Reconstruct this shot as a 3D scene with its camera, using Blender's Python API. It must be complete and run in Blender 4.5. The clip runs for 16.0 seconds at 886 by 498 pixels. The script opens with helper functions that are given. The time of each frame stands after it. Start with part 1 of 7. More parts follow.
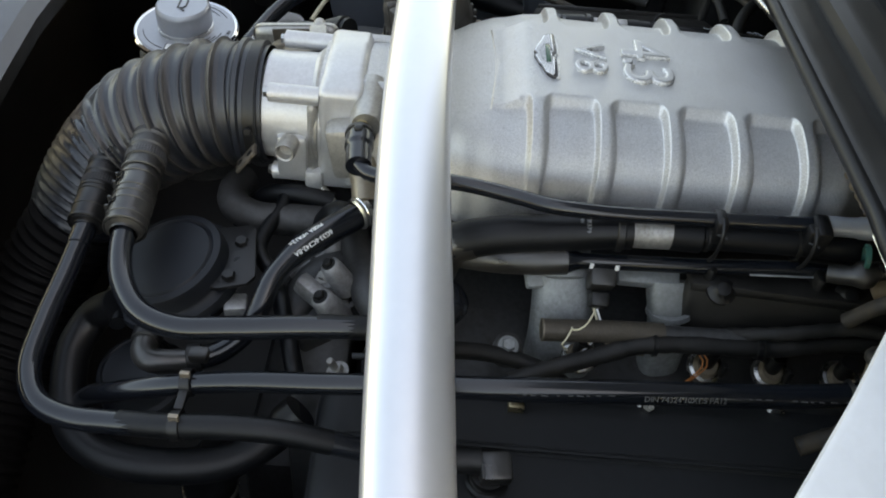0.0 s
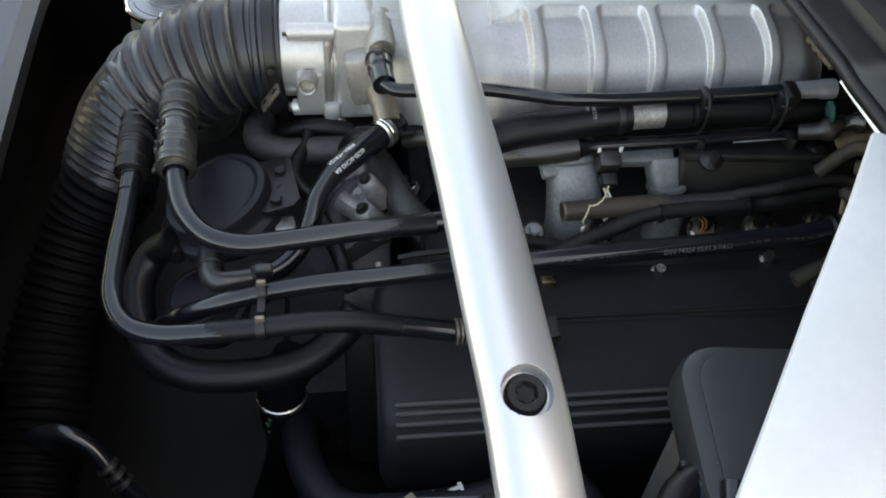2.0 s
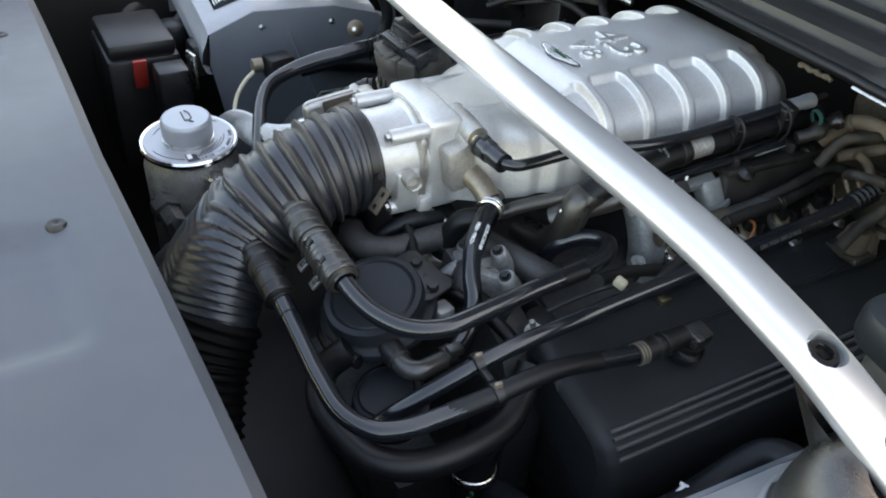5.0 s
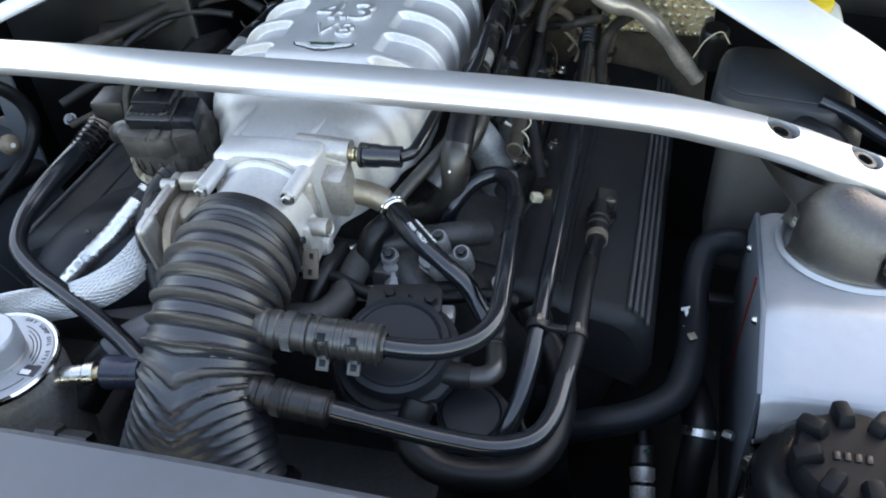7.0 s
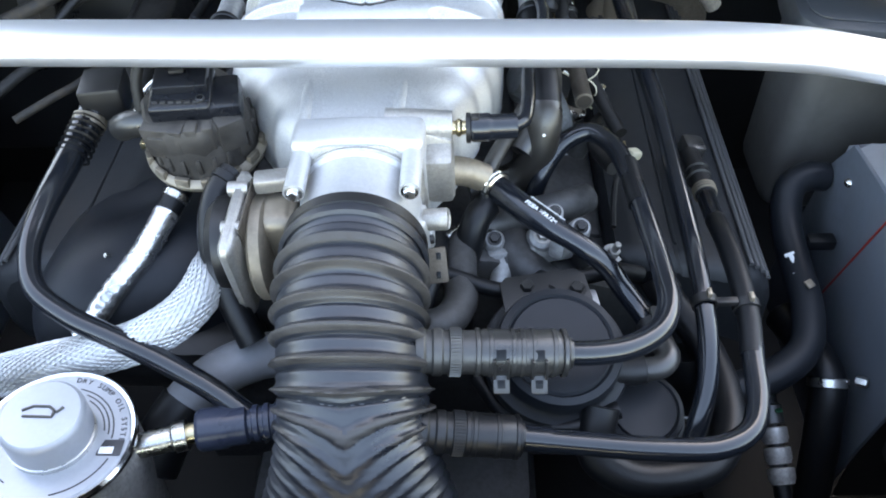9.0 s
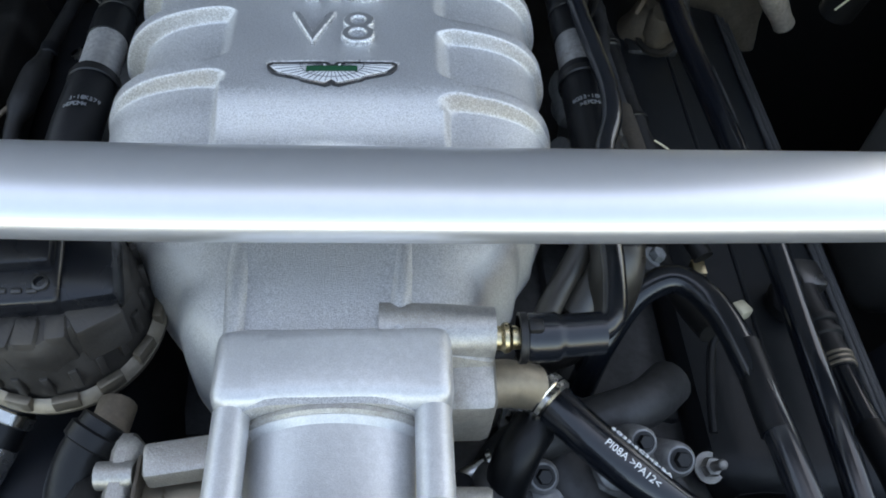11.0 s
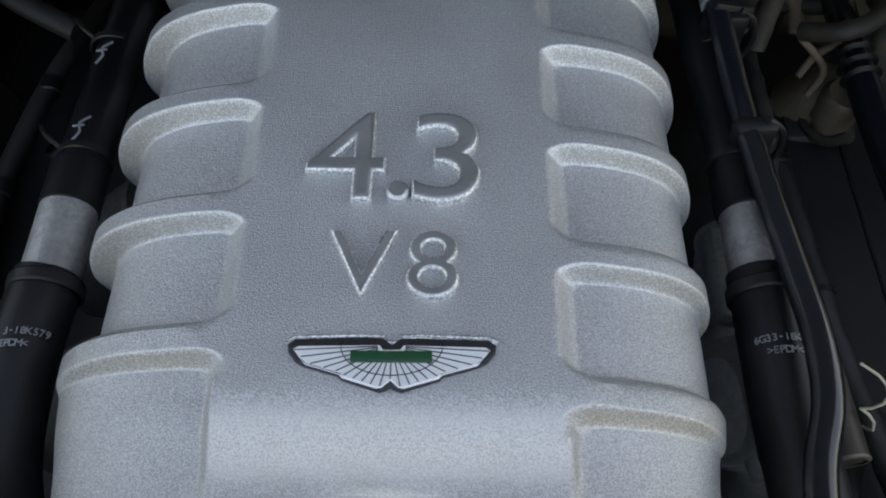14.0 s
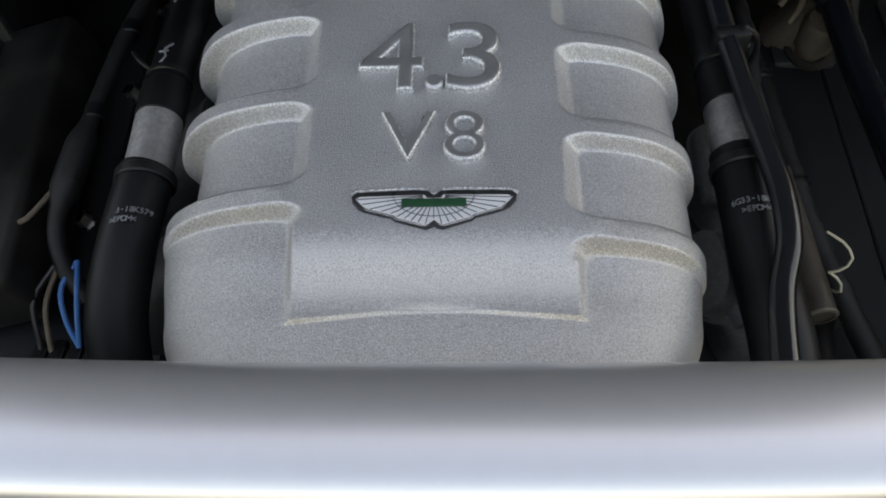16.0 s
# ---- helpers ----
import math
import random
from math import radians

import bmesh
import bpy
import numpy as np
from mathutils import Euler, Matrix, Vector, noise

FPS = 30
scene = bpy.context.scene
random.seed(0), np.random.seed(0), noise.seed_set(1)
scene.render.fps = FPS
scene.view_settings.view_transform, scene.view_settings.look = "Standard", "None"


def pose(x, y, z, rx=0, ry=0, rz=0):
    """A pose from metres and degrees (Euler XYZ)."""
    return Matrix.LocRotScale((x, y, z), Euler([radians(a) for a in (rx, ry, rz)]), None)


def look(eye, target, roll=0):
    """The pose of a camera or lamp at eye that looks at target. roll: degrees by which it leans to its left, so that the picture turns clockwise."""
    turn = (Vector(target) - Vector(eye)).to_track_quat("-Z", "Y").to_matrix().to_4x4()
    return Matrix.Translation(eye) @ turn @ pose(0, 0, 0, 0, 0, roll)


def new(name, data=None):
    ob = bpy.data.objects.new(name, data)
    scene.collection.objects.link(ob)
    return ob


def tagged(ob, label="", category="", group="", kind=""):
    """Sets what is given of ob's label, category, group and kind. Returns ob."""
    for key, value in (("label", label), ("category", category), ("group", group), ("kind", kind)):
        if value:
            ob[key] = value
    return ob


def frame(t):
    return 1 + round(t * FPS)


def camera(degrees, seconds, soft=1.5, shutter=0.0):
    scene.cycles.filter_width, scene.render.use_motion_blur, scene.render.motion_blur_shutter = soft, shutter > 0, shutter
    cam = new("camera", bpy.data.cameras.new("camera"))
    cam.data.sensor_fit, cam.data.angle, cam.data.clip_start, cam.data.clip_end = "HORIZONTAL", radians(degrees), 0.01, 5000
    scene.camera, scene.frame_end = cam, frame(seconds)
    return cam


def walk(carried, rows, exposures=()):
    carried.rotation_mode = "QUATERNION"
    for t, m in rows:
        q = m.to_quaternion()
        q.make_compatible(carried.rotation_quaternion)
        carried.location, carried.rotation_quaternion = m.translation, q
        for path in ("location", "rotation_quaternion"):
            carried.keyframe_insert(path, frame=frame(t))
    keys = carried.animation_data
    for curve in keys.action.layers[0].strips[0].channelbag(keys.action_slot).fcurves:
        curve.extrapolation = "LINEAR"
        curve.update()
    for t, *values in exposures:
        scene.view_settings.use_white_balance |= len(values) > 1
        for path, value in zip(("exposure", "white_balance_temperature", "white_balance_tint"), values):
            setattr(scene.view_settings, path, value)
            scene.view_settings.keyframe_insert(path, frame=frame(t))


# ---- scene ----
# The camera and its walk.
cam = camera(54.98, 16.0, 1.9)
PATH = [
    (0.0, look((0.7033, -0.1145, 1.2157), (0.3437, -0.0983, 0.8687), 7.02)),
    (0.5, look((0.7205, -0.1194, 1.2028), (0.3642, -0.1100, 0.8522), 7.81)),
    (1.0, look((0.7333, -0.1163, 1.1977), (0.3832, -0.1101, 0.8408), 8.00)),
    (1.5, look((0.7640, -0.1497, 1.1977), (0.4121, -0.1344, 0.8429), 8.36)),
    (2.0, look((0.8178, -0.2101, 1.2135), (0.4653, -0.1535, 0.8634), 4.27)),
    (2.5, look((0.8584, -0.2733, 1.2181), (0.5009, -0.2167, 0.8733), 4.70)),
    (3.0, look((0.8882, -0.3058, 1.2123), (0.5287, -0.2448, 0.8703), 2.07)),
    (3.2, look((0.8959, -0.3138, 1.2120), (0.5378, -0.2476, 0.8693), -0.53)),
    (5.3, look((0.7355, -0.6773, 1.2217), (0.4111, -0.4274, 0.9348), 2.47)),
    (5.5, look((0.6979, -0.7163, 1.2345), (0.4003, -0.4327, 0.9498), 0.31)),
    (6.0, look((0.6343, -0.8051, 1.2531), (0.4116, -0.4667, 0.9601), -2.44)),
    (6.5, look((0.5478, -0.8318, 1.2355), (0.3721, -0.4717, 0.9365), -2.52)),
    (7.0, look((0.4082, -0.8594, 1.2382), (0.2844, -0.4924, 0.9220), -6.39)),
    (7.5, look((0.2864, -0.8724, 1.2442), (0.2156, -0.5005, 0.9177), -4.29)),
    (8.0, look((0.1984, -0.8661, 1.2366), (0.1755, -0.4938, 0.9038), -3.19)),
    (8.2, look((0.1753, -0.8403, 1.2225), (0.1428, -0.4679, 0.8904), -4.48)),
    (10.3, look((0.0613, -0.5907, 1.1971), (0.0707, -0.2732, 0.8109), -0.67)),
    (10.5, look((0.0549, -0.5183, 1.1555), (0.0705, -0.2012, 0.7693), -0.46)),
    (11.0, look((0.0385, -0.4089, 1.1248), (0.0640, -0.0926, 0.7383), 2.91)),
    (11.5, look((0.0307, -0.3316, 1.0980), (0.0407, -0.0235, 0.7043), 3.56)),
    (12.0, look((0.0236, -0.2520, 1.0841), (0.0297, 0.0500, 0.6857), 2.60)),
    (12.5, look((0.0265, -0.2000, 1.0743), (0.0306, 0.0981, 0.6728), 2.55)),
    (13.0, look((0.0147, -0.1709, 1.0766), (0.0172, 0.1115, 0.6641), 2.31)),
    (13.5, look((0.0165, -0.1532, 1.0815), (0.0170, 0.1222, 0.6641), 1.30)),
    (14.0, look((0.0209, -0.1395, 1.0877), (0.0173, 0.1264, 0.6643), -0.23)),
    (14.5, look((0.0217, -0.1451, 1.0942), (0.0130, 0.1165, 0.6681), -1.66)),
    (15.0, look((0.0199, -0.1509, 1.0924), (0.0098, 0.1073, 0.6644), -2.74)),
    (15.5, look((0.0227, -0.1674, 1.1027), (0.0115, 0.0901, 0.6743), -3.15)),
    (16.0, look((0.0169, -0.2327, 1.1257), (0.0004, 0.0306, 0.7010), -3.95)),
]
EXPOSURES = [(0.0, 2.6, 10600, 11), (2.5, 2.85, 10300, 11), (5.5, 3.08, 9200, 11), (6.5, 3.0, 8700, 11), (8.0, 3.8, 8100, 11), (10.5, 3.5, 8500, 12), (11.0, 2.65, 8600, 11), (11.5, 1.97, 9000, 10), (12.0, 1.58, 9400, 9), (12.5, 2.0, 8600, 9), (13.0, 2.13, 8700, 10), (14.0, 2.18, 9500, 13), (15.0, 2.15, 10300, 15), (16.0, 2.1, 11000, 16)]
walk(cam, PATH, EXPOSURES)

# ---- world, sun and exposure ----
world = bpy.data.worlds.new("world")
scene.world = world
world.use_nodes = True
wn = world.node_tree
sky = wn.nodes.new("ShaderNodeTexSky")
sky.sky_type = "NISHITA"
sky.sun_disc = False
sky.sun_elevation = radians(42)
sky.sun_rotation = radians(7)
sky.dust_density = 1.8
wn.links.new(sky.outputs["Color"], wn.nodes["Background"].inputs["Color"])
wn.nodes["Background"].inputs["Strength"].default_value = 0.12

sun = new("sun", bpy.data.lights.new("sun", "SUN"))
sun.data.energy, sun.data.angle, sun.data.color = 3.0, radians(0.5), (1.0, 0.94, 0.86)
sun.matrix_basis = look((0.45, 3.7, 3.9), (0, 0, 0.4))


# ---- materials ----
def material(name, color, rough=0.5, metal=0.0, spread=0.12, scale=60.0, bump=0.0, bump_scale=400.0, dust=0.0, coat=0.0,
             dust_color=(0.23, 0.20, 0.17), rough_spread=0.12, each=0.0, spec=0.5, speck=0.0, speck_scale=1500.0, front_glint=0.0):
    """A worn surface: two scales of tone, grain in the relief, patchy dust and uneven gloss."""
    m = bpy.data.materials.new(name)
    m.use_nodes = True
    nt = m.node_tree
    b = nt.nodes["Principled BSDF"]
    tc = nt.nodes.new("ShaderNodeTexCoord")

    def noise_tex(sc, detail=4.0, rough_=0.6):
        n = nt.nodes.new("ShaderNodeTexNoise")
        n.inputs["Scale"].default_value, n.inputs["Detail"].default_value, n.inputs["Roughness"].default_value = sc, detail, rough_
        nt.links.new(tc.outputs["Object"], n.inputs["Vector"])
        return n

    def ramp(src, lo, hi, a, c):
        r = nt.nodes.new("ShaderNodeMapRange")
        r.inputs["From Min"].default_value, r.inputs["From Max"].default_value = lo, hi
        r.inputs["To Min"].default_value, r.inputs["To Max"].default_value = a, c
        nt.links.new(src, r.inputs["Value"])
        return r.outputs["Result"]

    def mix(kind, fac, a, c):
        x = nt.nodes.new("ShaderNodeMix")
        x.data_type, x.blend_type = "RGBA", kind
        for sock, v in ((x.inputs[0], fac), (x.inputs[6], a), (x.inputs[7], c)):
            if isinstance(v, (int, float)):
                sock.default_value = v
            elif isinstance(v, tuple):
                sock.default_value = (*v, 1)
            else:
                nt.links.new(v, sock)
        return x.outputs[2]

    broad, fine = noise_tex(scale * 0.22), noise_tex(scale * 4)
    tone = mix("MIX", ramp(broad.outputs["Fac"], 0.3, 0.7, 0, 1), tuple(c * (1 - spread) for c in color), tuple(min(1, c * (1 + spread)) for c in color))
    tone = mix("MIX", ramp(fine.outputs["Fac"], 0.35, 0.65, 0, 0.5), tone, tuple(c * (1 - 1.5 * spread) for c in color))
    if speck:
        grain = noise_tex(speck_scale, 1.0, 0.5)
        dark = mix("MIX", ramp(grain.outputs["Fac"], 0.40, 0.60, 0, 1), (1 - speck,) * 3, (1 + speck * 0.5,) * 3)
        tone = mix("MULTIPLY", 1.0, tone, dark)
    if front_glint:
        # highlights painted on rims turned to the front, steep front faces tinted tan
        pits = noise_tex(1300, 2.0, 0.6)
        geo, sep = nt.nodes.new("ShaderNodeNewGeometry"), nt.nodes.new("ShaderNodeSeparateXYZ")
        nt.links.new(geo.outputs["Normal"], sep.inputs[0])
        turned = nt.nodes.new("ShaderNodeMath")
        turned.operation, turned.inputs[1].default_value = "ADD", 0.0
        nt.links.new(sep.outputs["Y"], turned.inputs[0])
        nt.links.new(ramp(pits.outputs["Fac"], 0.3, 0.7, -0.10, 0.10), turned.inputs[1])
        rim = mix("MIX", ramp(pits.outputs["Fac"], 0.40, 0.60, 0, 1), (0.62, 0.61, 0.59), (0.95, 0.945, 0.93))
        front_tan = mix("MIX", ramp(pits.outputs["Fac"], 0.40, 0.62, 0, 1), (0.50, 0.465, 0.42), (0.74, 0.715, 0.67))
        tone = mix("MIX", ramp(turned.outputs[0], -0.28, -0.48, 0, 0.85 * front_glint), tone, rim)
        tone = mix("MIX", ramp(turned.outputs[0], -0.78, -0.95, 0, 0.85 * front_glint), tone, front_tan)
    if each:
        info = nt.nodes.new("ShaderNodeObjectInfo")
        tone = mix("MULTIPLY", 1.0, tone, mix("MIX", info.outputs["Random"], (1 - each,) * 3, (1, 1, 1)))
    rgh = ramp(broad.outputs["Fac"], 0.3, 0.7, max(0.03, rough - rough_spread), min(1, rough + rough_spread))
    if dust:
        patch = noise_tex(scale * 0.5, 6.0, 0.7)
        fac = ramp(patch.outputs["Fac"], 0.45, 0.75, 0, dust)
        tone = mix("MIX", fac, tone, dust_color)
        add = nt.nodes.new("ShaderNodeMath")
        add.operation, add.use_clamp = "ADD", True
        nt.links.new(rgh, add.inputs[0])
        nt.links.new(fac, add.inputs[1])
        rgh = add.outputs[0]
    nt.links.new(tone, b.inputs["Base Color"])
    nt.links.new(rgh, b.inputs["Roughness"])
    b.inputs["Metallic"].default_value = metal
    b.inputs["Specular IOR Level"].default_value = spec
    b.inputs["Coat Weight"].default_value = coat
    b.inputs["Coat Roughness"].default_value = 0.12
    if bump:
        g = noise_tex(bump_scale, 3.0, 0.55)
        bp = nt.nodes.new("ShaderNodeBump")
        bp.inputs["Strength"].default_value, bp.inputs["Distance"].default_value = bump, 0.0006
        nt.links.new(g.outputs["Fac"], bp.inputs["Height"])
        nt.links.new(bp.outputs["Normal"], b.inputs["Normal"])
    return m


M_CAST = material("painted_cast_aluminium", (0.59, 0.59, 0.59), 0.36, 0.50, 0.06, 90, 0.9, 1250, 0.10, dust_color=(0.40, 0.36, 0.30), rough_spread=0.06, speck=0.25, speck_scale=1500, front_glint=1.0)
M_SMOOTHCAST = material("fine_cast_aluminium", (0.61, 0.61, 0.61), 0.36, 0.55, 0.08, 60, 0.25, 1300, 0.12, dust_color=(0.38, 0.34, 0.28), rough_spread=0.06, speck=0.08, speck_scale=1500)
M_RAWCAST = material("raw_cast_aluminium", (0.46, 0.445, 0.42), 0.40, 0.8, 0.14, 70, 0.4, 900, 0.30, dust_color=(0.27, 0.22, 0.165), speck=0.15)
M_LETTER = material("machined_lettering", (0.46, 0.46, 0.46), 0.42, 0.70, 0.12, 200, 0.15, 900, front_glint=0.8)
M_SILVER = material("silver_paint", (0.78, 0.79, 0.81), 0.35, 0.80, 0.02, 25, 0.0, 900, 0.0, rough_spread=0.015)
M_TOWER = material("silver_body_paint", (0.38, 0.39, 0.41), 0.42, 0.45, 0.06, 20, 0.05, 700, 0.15, 0.15, dust_color=(0.33, 0.30, 0.27))
M_PANEL = material("grey_satin_plastic", (0.066, 0.075, 0.090), 0.42, 0.0, 0.08, 12, 0.15, 1500, 0.1)
M_DOME = material("bare_cast_bracket", (0.125, 0.118, 0.112), 0.32, 0.85, 0.18, 40, 0.5, 900, 0.2, speck=0.15)
M_RUBBER = material("black_rubber", (0.0072, 0.0090, 0.0125), 0.18, 0.0, 0.2, 40, 0.04, 500, 0.04, dust_color=(0.035, 0.036, 0.038), spec=0.68, rough_spread=0.07)
M_MATT = material("matt_black_rubber", (0.0042, 0.0048, 0.0060), 0.42, 0.0, 0.25, 40, 0.25, 500, 0.06, dust_color=(0.03, 0.028, 0.026), spec=0.34)
M_RIBLIT = material("lit_cover_edge", (0.075, 0.075, 0.076), 0.5, 0.0, 0.25, 120, 0.4, 900, 0.3, dust_color=(0.12, 0.115, 0.11))
M_BELLOWS = material("dusty_ribbed_rubber", (0.0130, 0.0155, 0.0210), 0.36, 0.0, 0.2, 50, 0.1, 600, 0.10, dust_color=(0.034, 0.036, 0.040), spec=0.72)
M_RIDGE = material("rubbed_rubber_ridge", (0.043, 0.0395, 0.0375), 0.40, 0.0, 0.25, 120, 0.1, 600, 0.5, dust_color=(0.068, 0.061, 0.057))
M_PLASTIC = material("black_plastic", (0.0080, 0.0080, 0.0086), 0.38, 0.0, 0.2, 30, 0.3, 900, 0.13, dust_color=(0.042, 0.039, 0.035), spec=0.5)
M_CAMCOVER = material("black_crackle_cover", (0.0190, 0.0205, 0.0225), 0.45, 0.0, 0.15, 30, 0.6, 1300, 0.12, dust_color=(0.035, 0.036, 0.037), spec=0.3)
M_GREYPLASTIC = material("worn_grey_plastic", (0.022, 0.021, 0.020), 0.34, 0.0, 0.2, 60, 0.2, 700, 0.22, dust_color=(0.075, 0.066, 0.055), spec=0.85)
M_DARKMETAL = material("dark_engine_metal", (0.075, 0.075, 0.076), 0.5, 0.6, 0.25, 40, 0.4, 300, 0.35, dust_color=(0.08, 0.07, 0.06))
M_STEEL = material("zinc_steel", (0.62, 0.61, 0.58), 0.28, 1.0, 0.12, 200, 0.1, 600)
M_BRASS = material("yellow_zinc", (0.62, 0.52, 0.33), 0.30, 1.0, 0.12, 200, 0.1, 600)
M_SCREW = material("blackened_screw", (0.03, 0.03, 0.03), 0.38, 0.6, 0.15, 200, 0.1, 600)
M_CHROME = material("bright_polished_metal", (0.80, 0.80, 0.81), 0.10, 1.0, 0.03, 80, 0.0, 600, 0.04)
M_BRAID = material("silver_braid", (0.60, 0.60, 0.60), 0.42, 0.85, 0.10, 120, 0.5, 900, 0.12)
M_FOIL = material("aluminium_foil_wrap", (0.70, 0.70, 0.70), 0.30, 0.95, 0.06, 60, 1.0, 230)
M_WHITE = material("white_enamel", (0.86, 0.86, 0.85), 0.18, 0.0, 0.03, 60)
M_GREEN = material("green_enamel", (0.012, 0.085, 0.040), 0.25, 0.0, 0.05, 60)
M_BLACKGLOSS = material("black_gloss_rim", (0.006, 0.0065, 0.0075), 0.26, 0.0, 0.1, 60, spec=0.2)
M_LABEL = material("printed_label", (0.84, 0.84, 0.83), 0.45, 0.0, 0.06, 60)
M_INK = material("label_ink", (0.05, 0.05, 0.055), 0.5, 0.0, 0.1, 60)
M_HOSEINK = material("pale_hose_print", (0.25, 0.26, 0.27), 0.5, 0.0, 0.35, 300)
M_RED = material("red_plastic", (0.26, 0.02, 0.015), 0.4, 0.0, 0.1, 60)
M_YELLOW = material("yellow_plastic", (0.70, 0.48, 0.03), 0.4, 0.0, 0.08, 60)
M_PALE = material("translucent_pale_tank", (0.62, 0.62, 0.52), 0.4, 0.0, 0.08, 30)
M_BLUE = material("blue_wire", (0.03, 0.22, 0.55), 0.4, 0.0, 0.1, 100)
M_ORANGE = material("orange_wire", (0.42, 0.14, 0.04), 0.4, 0.0, 0.1, 100)
M_CREAM = material("cream_wire", (0.62, 0.56, 0.40), 0.4, 0.0, 0.1, 100)
M_RUST = material("heat_tanned_metal", (0.21, 0.165, 0.12), 0.6, 0.4, 0.25, 80, 0.4, 300, 0.3)
M_BEIGE = material("heat_stained_metal", (0.30, 0.255, 0.20), 0.45, 0.7, 0.15, 40, 0.4, 300, 0.3, dust_color=(0.16, 0.13, 0.10))
M_SHIELD = material("embossed_heat_shield", (0.90, 0.79, 0.57), 0.24, 0.75, 0.06, 60, 0.2, 300)
M_BLUEBLACK = material("blue_black_plastic", (0.0075, 0.0085, 0.0115), 0.26, 0.0, 0.15, 40, 0.15, 900, 0.05, dust_color=(0.03, 0.03, 0.03))
M_DUSTLOOM = material("dust_browned_loom", (0.028, 0.024, 0.020), 0.6, 0.0, 0.3, 80, 0.5, 250, 0.6, dust_color=(0.16, 0.12, 0.082))
M_TAN = material("tan_road_dust", (0.17, 0.125, 0.085), 0.65, 0.0, 0.3, 60, 0.4, 300, 0.5, dust_color=(0.30, 0.23, 0.16))
M_BROWNFILL = material("brown_dusty_fill", (0.12, 0.096, 0.072), 0.9, 0.0, 0.35, 60, 0.8, 300, 0.4, dust_color=(0.18, 0.142, 0.10), spec=0.2)
M_BAY = material("bay_black_paint", (0.011, 0.0105, 0.010), 0.5, 0.0, 0.2, 8, 0.2, 200, 0.1, dust_color=(0.03, 0.028, 0.025))
M_COWL = material("cowl_black_plastic", (0.015, 0.015, 0.0155), 0.36, 0.0, 0.12, 15, 0.3, 900, 0.15, dust_color=(0.06, 0.055, 0.05))
M_BONNET = material("bonnet_underside", (0.056, 0.068, 0.084), 0.55, 0.1, 0.1, 5, 0.2, 200)
M_GROUND = material("grey_concrete", (0.20, 0.198, 0.192), 0.85, 0.0, 0.12, 2.0, 0.6, 60)
M_TANK = material("smoky_tank_plastic", (0.070, 0.067, 0.062), 0.45, 0.0, 0.15, 20, 0.15, 400, 0.15)
M_BLUEPLASTIC = material("dark_blue_fitting", (0.025, 0.032, 0.055), 0.35, 0.0, 0.12, 60, 0.1, 400)
M_LOOM = material("taped_loom", (0.010, 0.0095, 0.009), 0.55, 0.0, 0.25, 80, 0.5, 250, 0.3, dust_color=(0.06, 0.05, 0.042))


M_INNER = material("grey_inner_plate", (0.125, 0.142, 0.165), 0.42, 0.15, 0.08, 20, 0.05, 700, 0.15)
M_EDGE = material("bright_grainy_edge", (0.90, 0.885, 0.85), 0.34, 0.6, 0.25, 300, 0.6, 900, speck=0.35, speck_scale=900)
M_EMBLEM = material("dark_grey_rim", (0.045, 0.045, 0.048), 0.3, 0.3, 0.1, 200, 0.2, 900)
M_FAINT = material("worn_hose_print", (0.10, 0.10, 0.10), 0.5, 0.0, 0.35, 300)
M_SATIN = material("satin_aluminium", (0.48, 0.47, 0.455), 0.40, 0.75, 0.25, 70, 0.4, 600, 0.6, dust_color=(0.20, 0.165, 0.125))
M_FLAT = material("silver_brace_paint", (0.80, 0.815, 0.84), 0.40, 0.15, 0.05, 25, 0.06, 900, 0.12, dust_color=(0.74, 0.74, 0.74), rough_spread=0.07)
M_VALVE = material("dusty_valve_casting", (0.046, 0.041, 0.037), 0.5, 0.1, 0.3, 70, 0.4, 500, 0.5, dust_color=(0.14, 0.12, 0.10))
M_RING = material("printed_metal_ring", (0.38, 0.40, 0.43), 0.40, 0.4, 0.06, 60)
M_TIMING = material("grey_timing_casting", (0.40, 0.40, 0.40), 0.45, 0.6, 0.25, 50, 0.5, 300, 0.35, dust_color=(0.11, 0.10, 0.085))
M_SHADE = material("shaded_black_rubber", (0.0028, 0.0028, 0.0032), 0.65, 0.0, 0.2, 40, 0.1, 300, spec=0.12)
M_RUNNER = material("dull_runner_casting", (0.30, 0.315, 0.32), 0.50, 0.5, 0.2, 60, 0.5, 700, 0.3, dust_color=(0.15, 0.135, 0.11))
M_HUMP = material("blue_black_moulding", (0.0095, 0.0115, 0.0150), 0.42, 0.0, 0.15, 14, 0.15, 700, 0.2, dust_color=(0.030, 0.032, 0.036), spec=0.28)

M_CLAMP = material("browned_clamp_steel", (0.10, 0.082, 0.064), 0.5, 0.4, 0.25, 120, 0.3, 500, 0.4, dust_color=(0.15, 0.12, 0.09))
M_STAINED = material("heat_tinted_steel", (0.66, 0.58, 0.49), 0.34, 0.6, 0.22, 60, 0.3, 300, 0.45, dust_color=(0.34, 0.24, 0.15))
M_FILM = material("brown_filmed_rubber", (0.020, 0.0175, 0.015), 0.30, 0.0, 0.25, 60, 0.1, 600, 0.30, dust_color=(0.075, 0.064, 0.052), spec=0.95)
M_LID = material("blue_grey_lid", (0.028, 0.032, 0.036), 0.40, 0.0, 0.12, 20, 0.3, 900, 0.15, dust_color=(0.05, 0.05, 0.05))
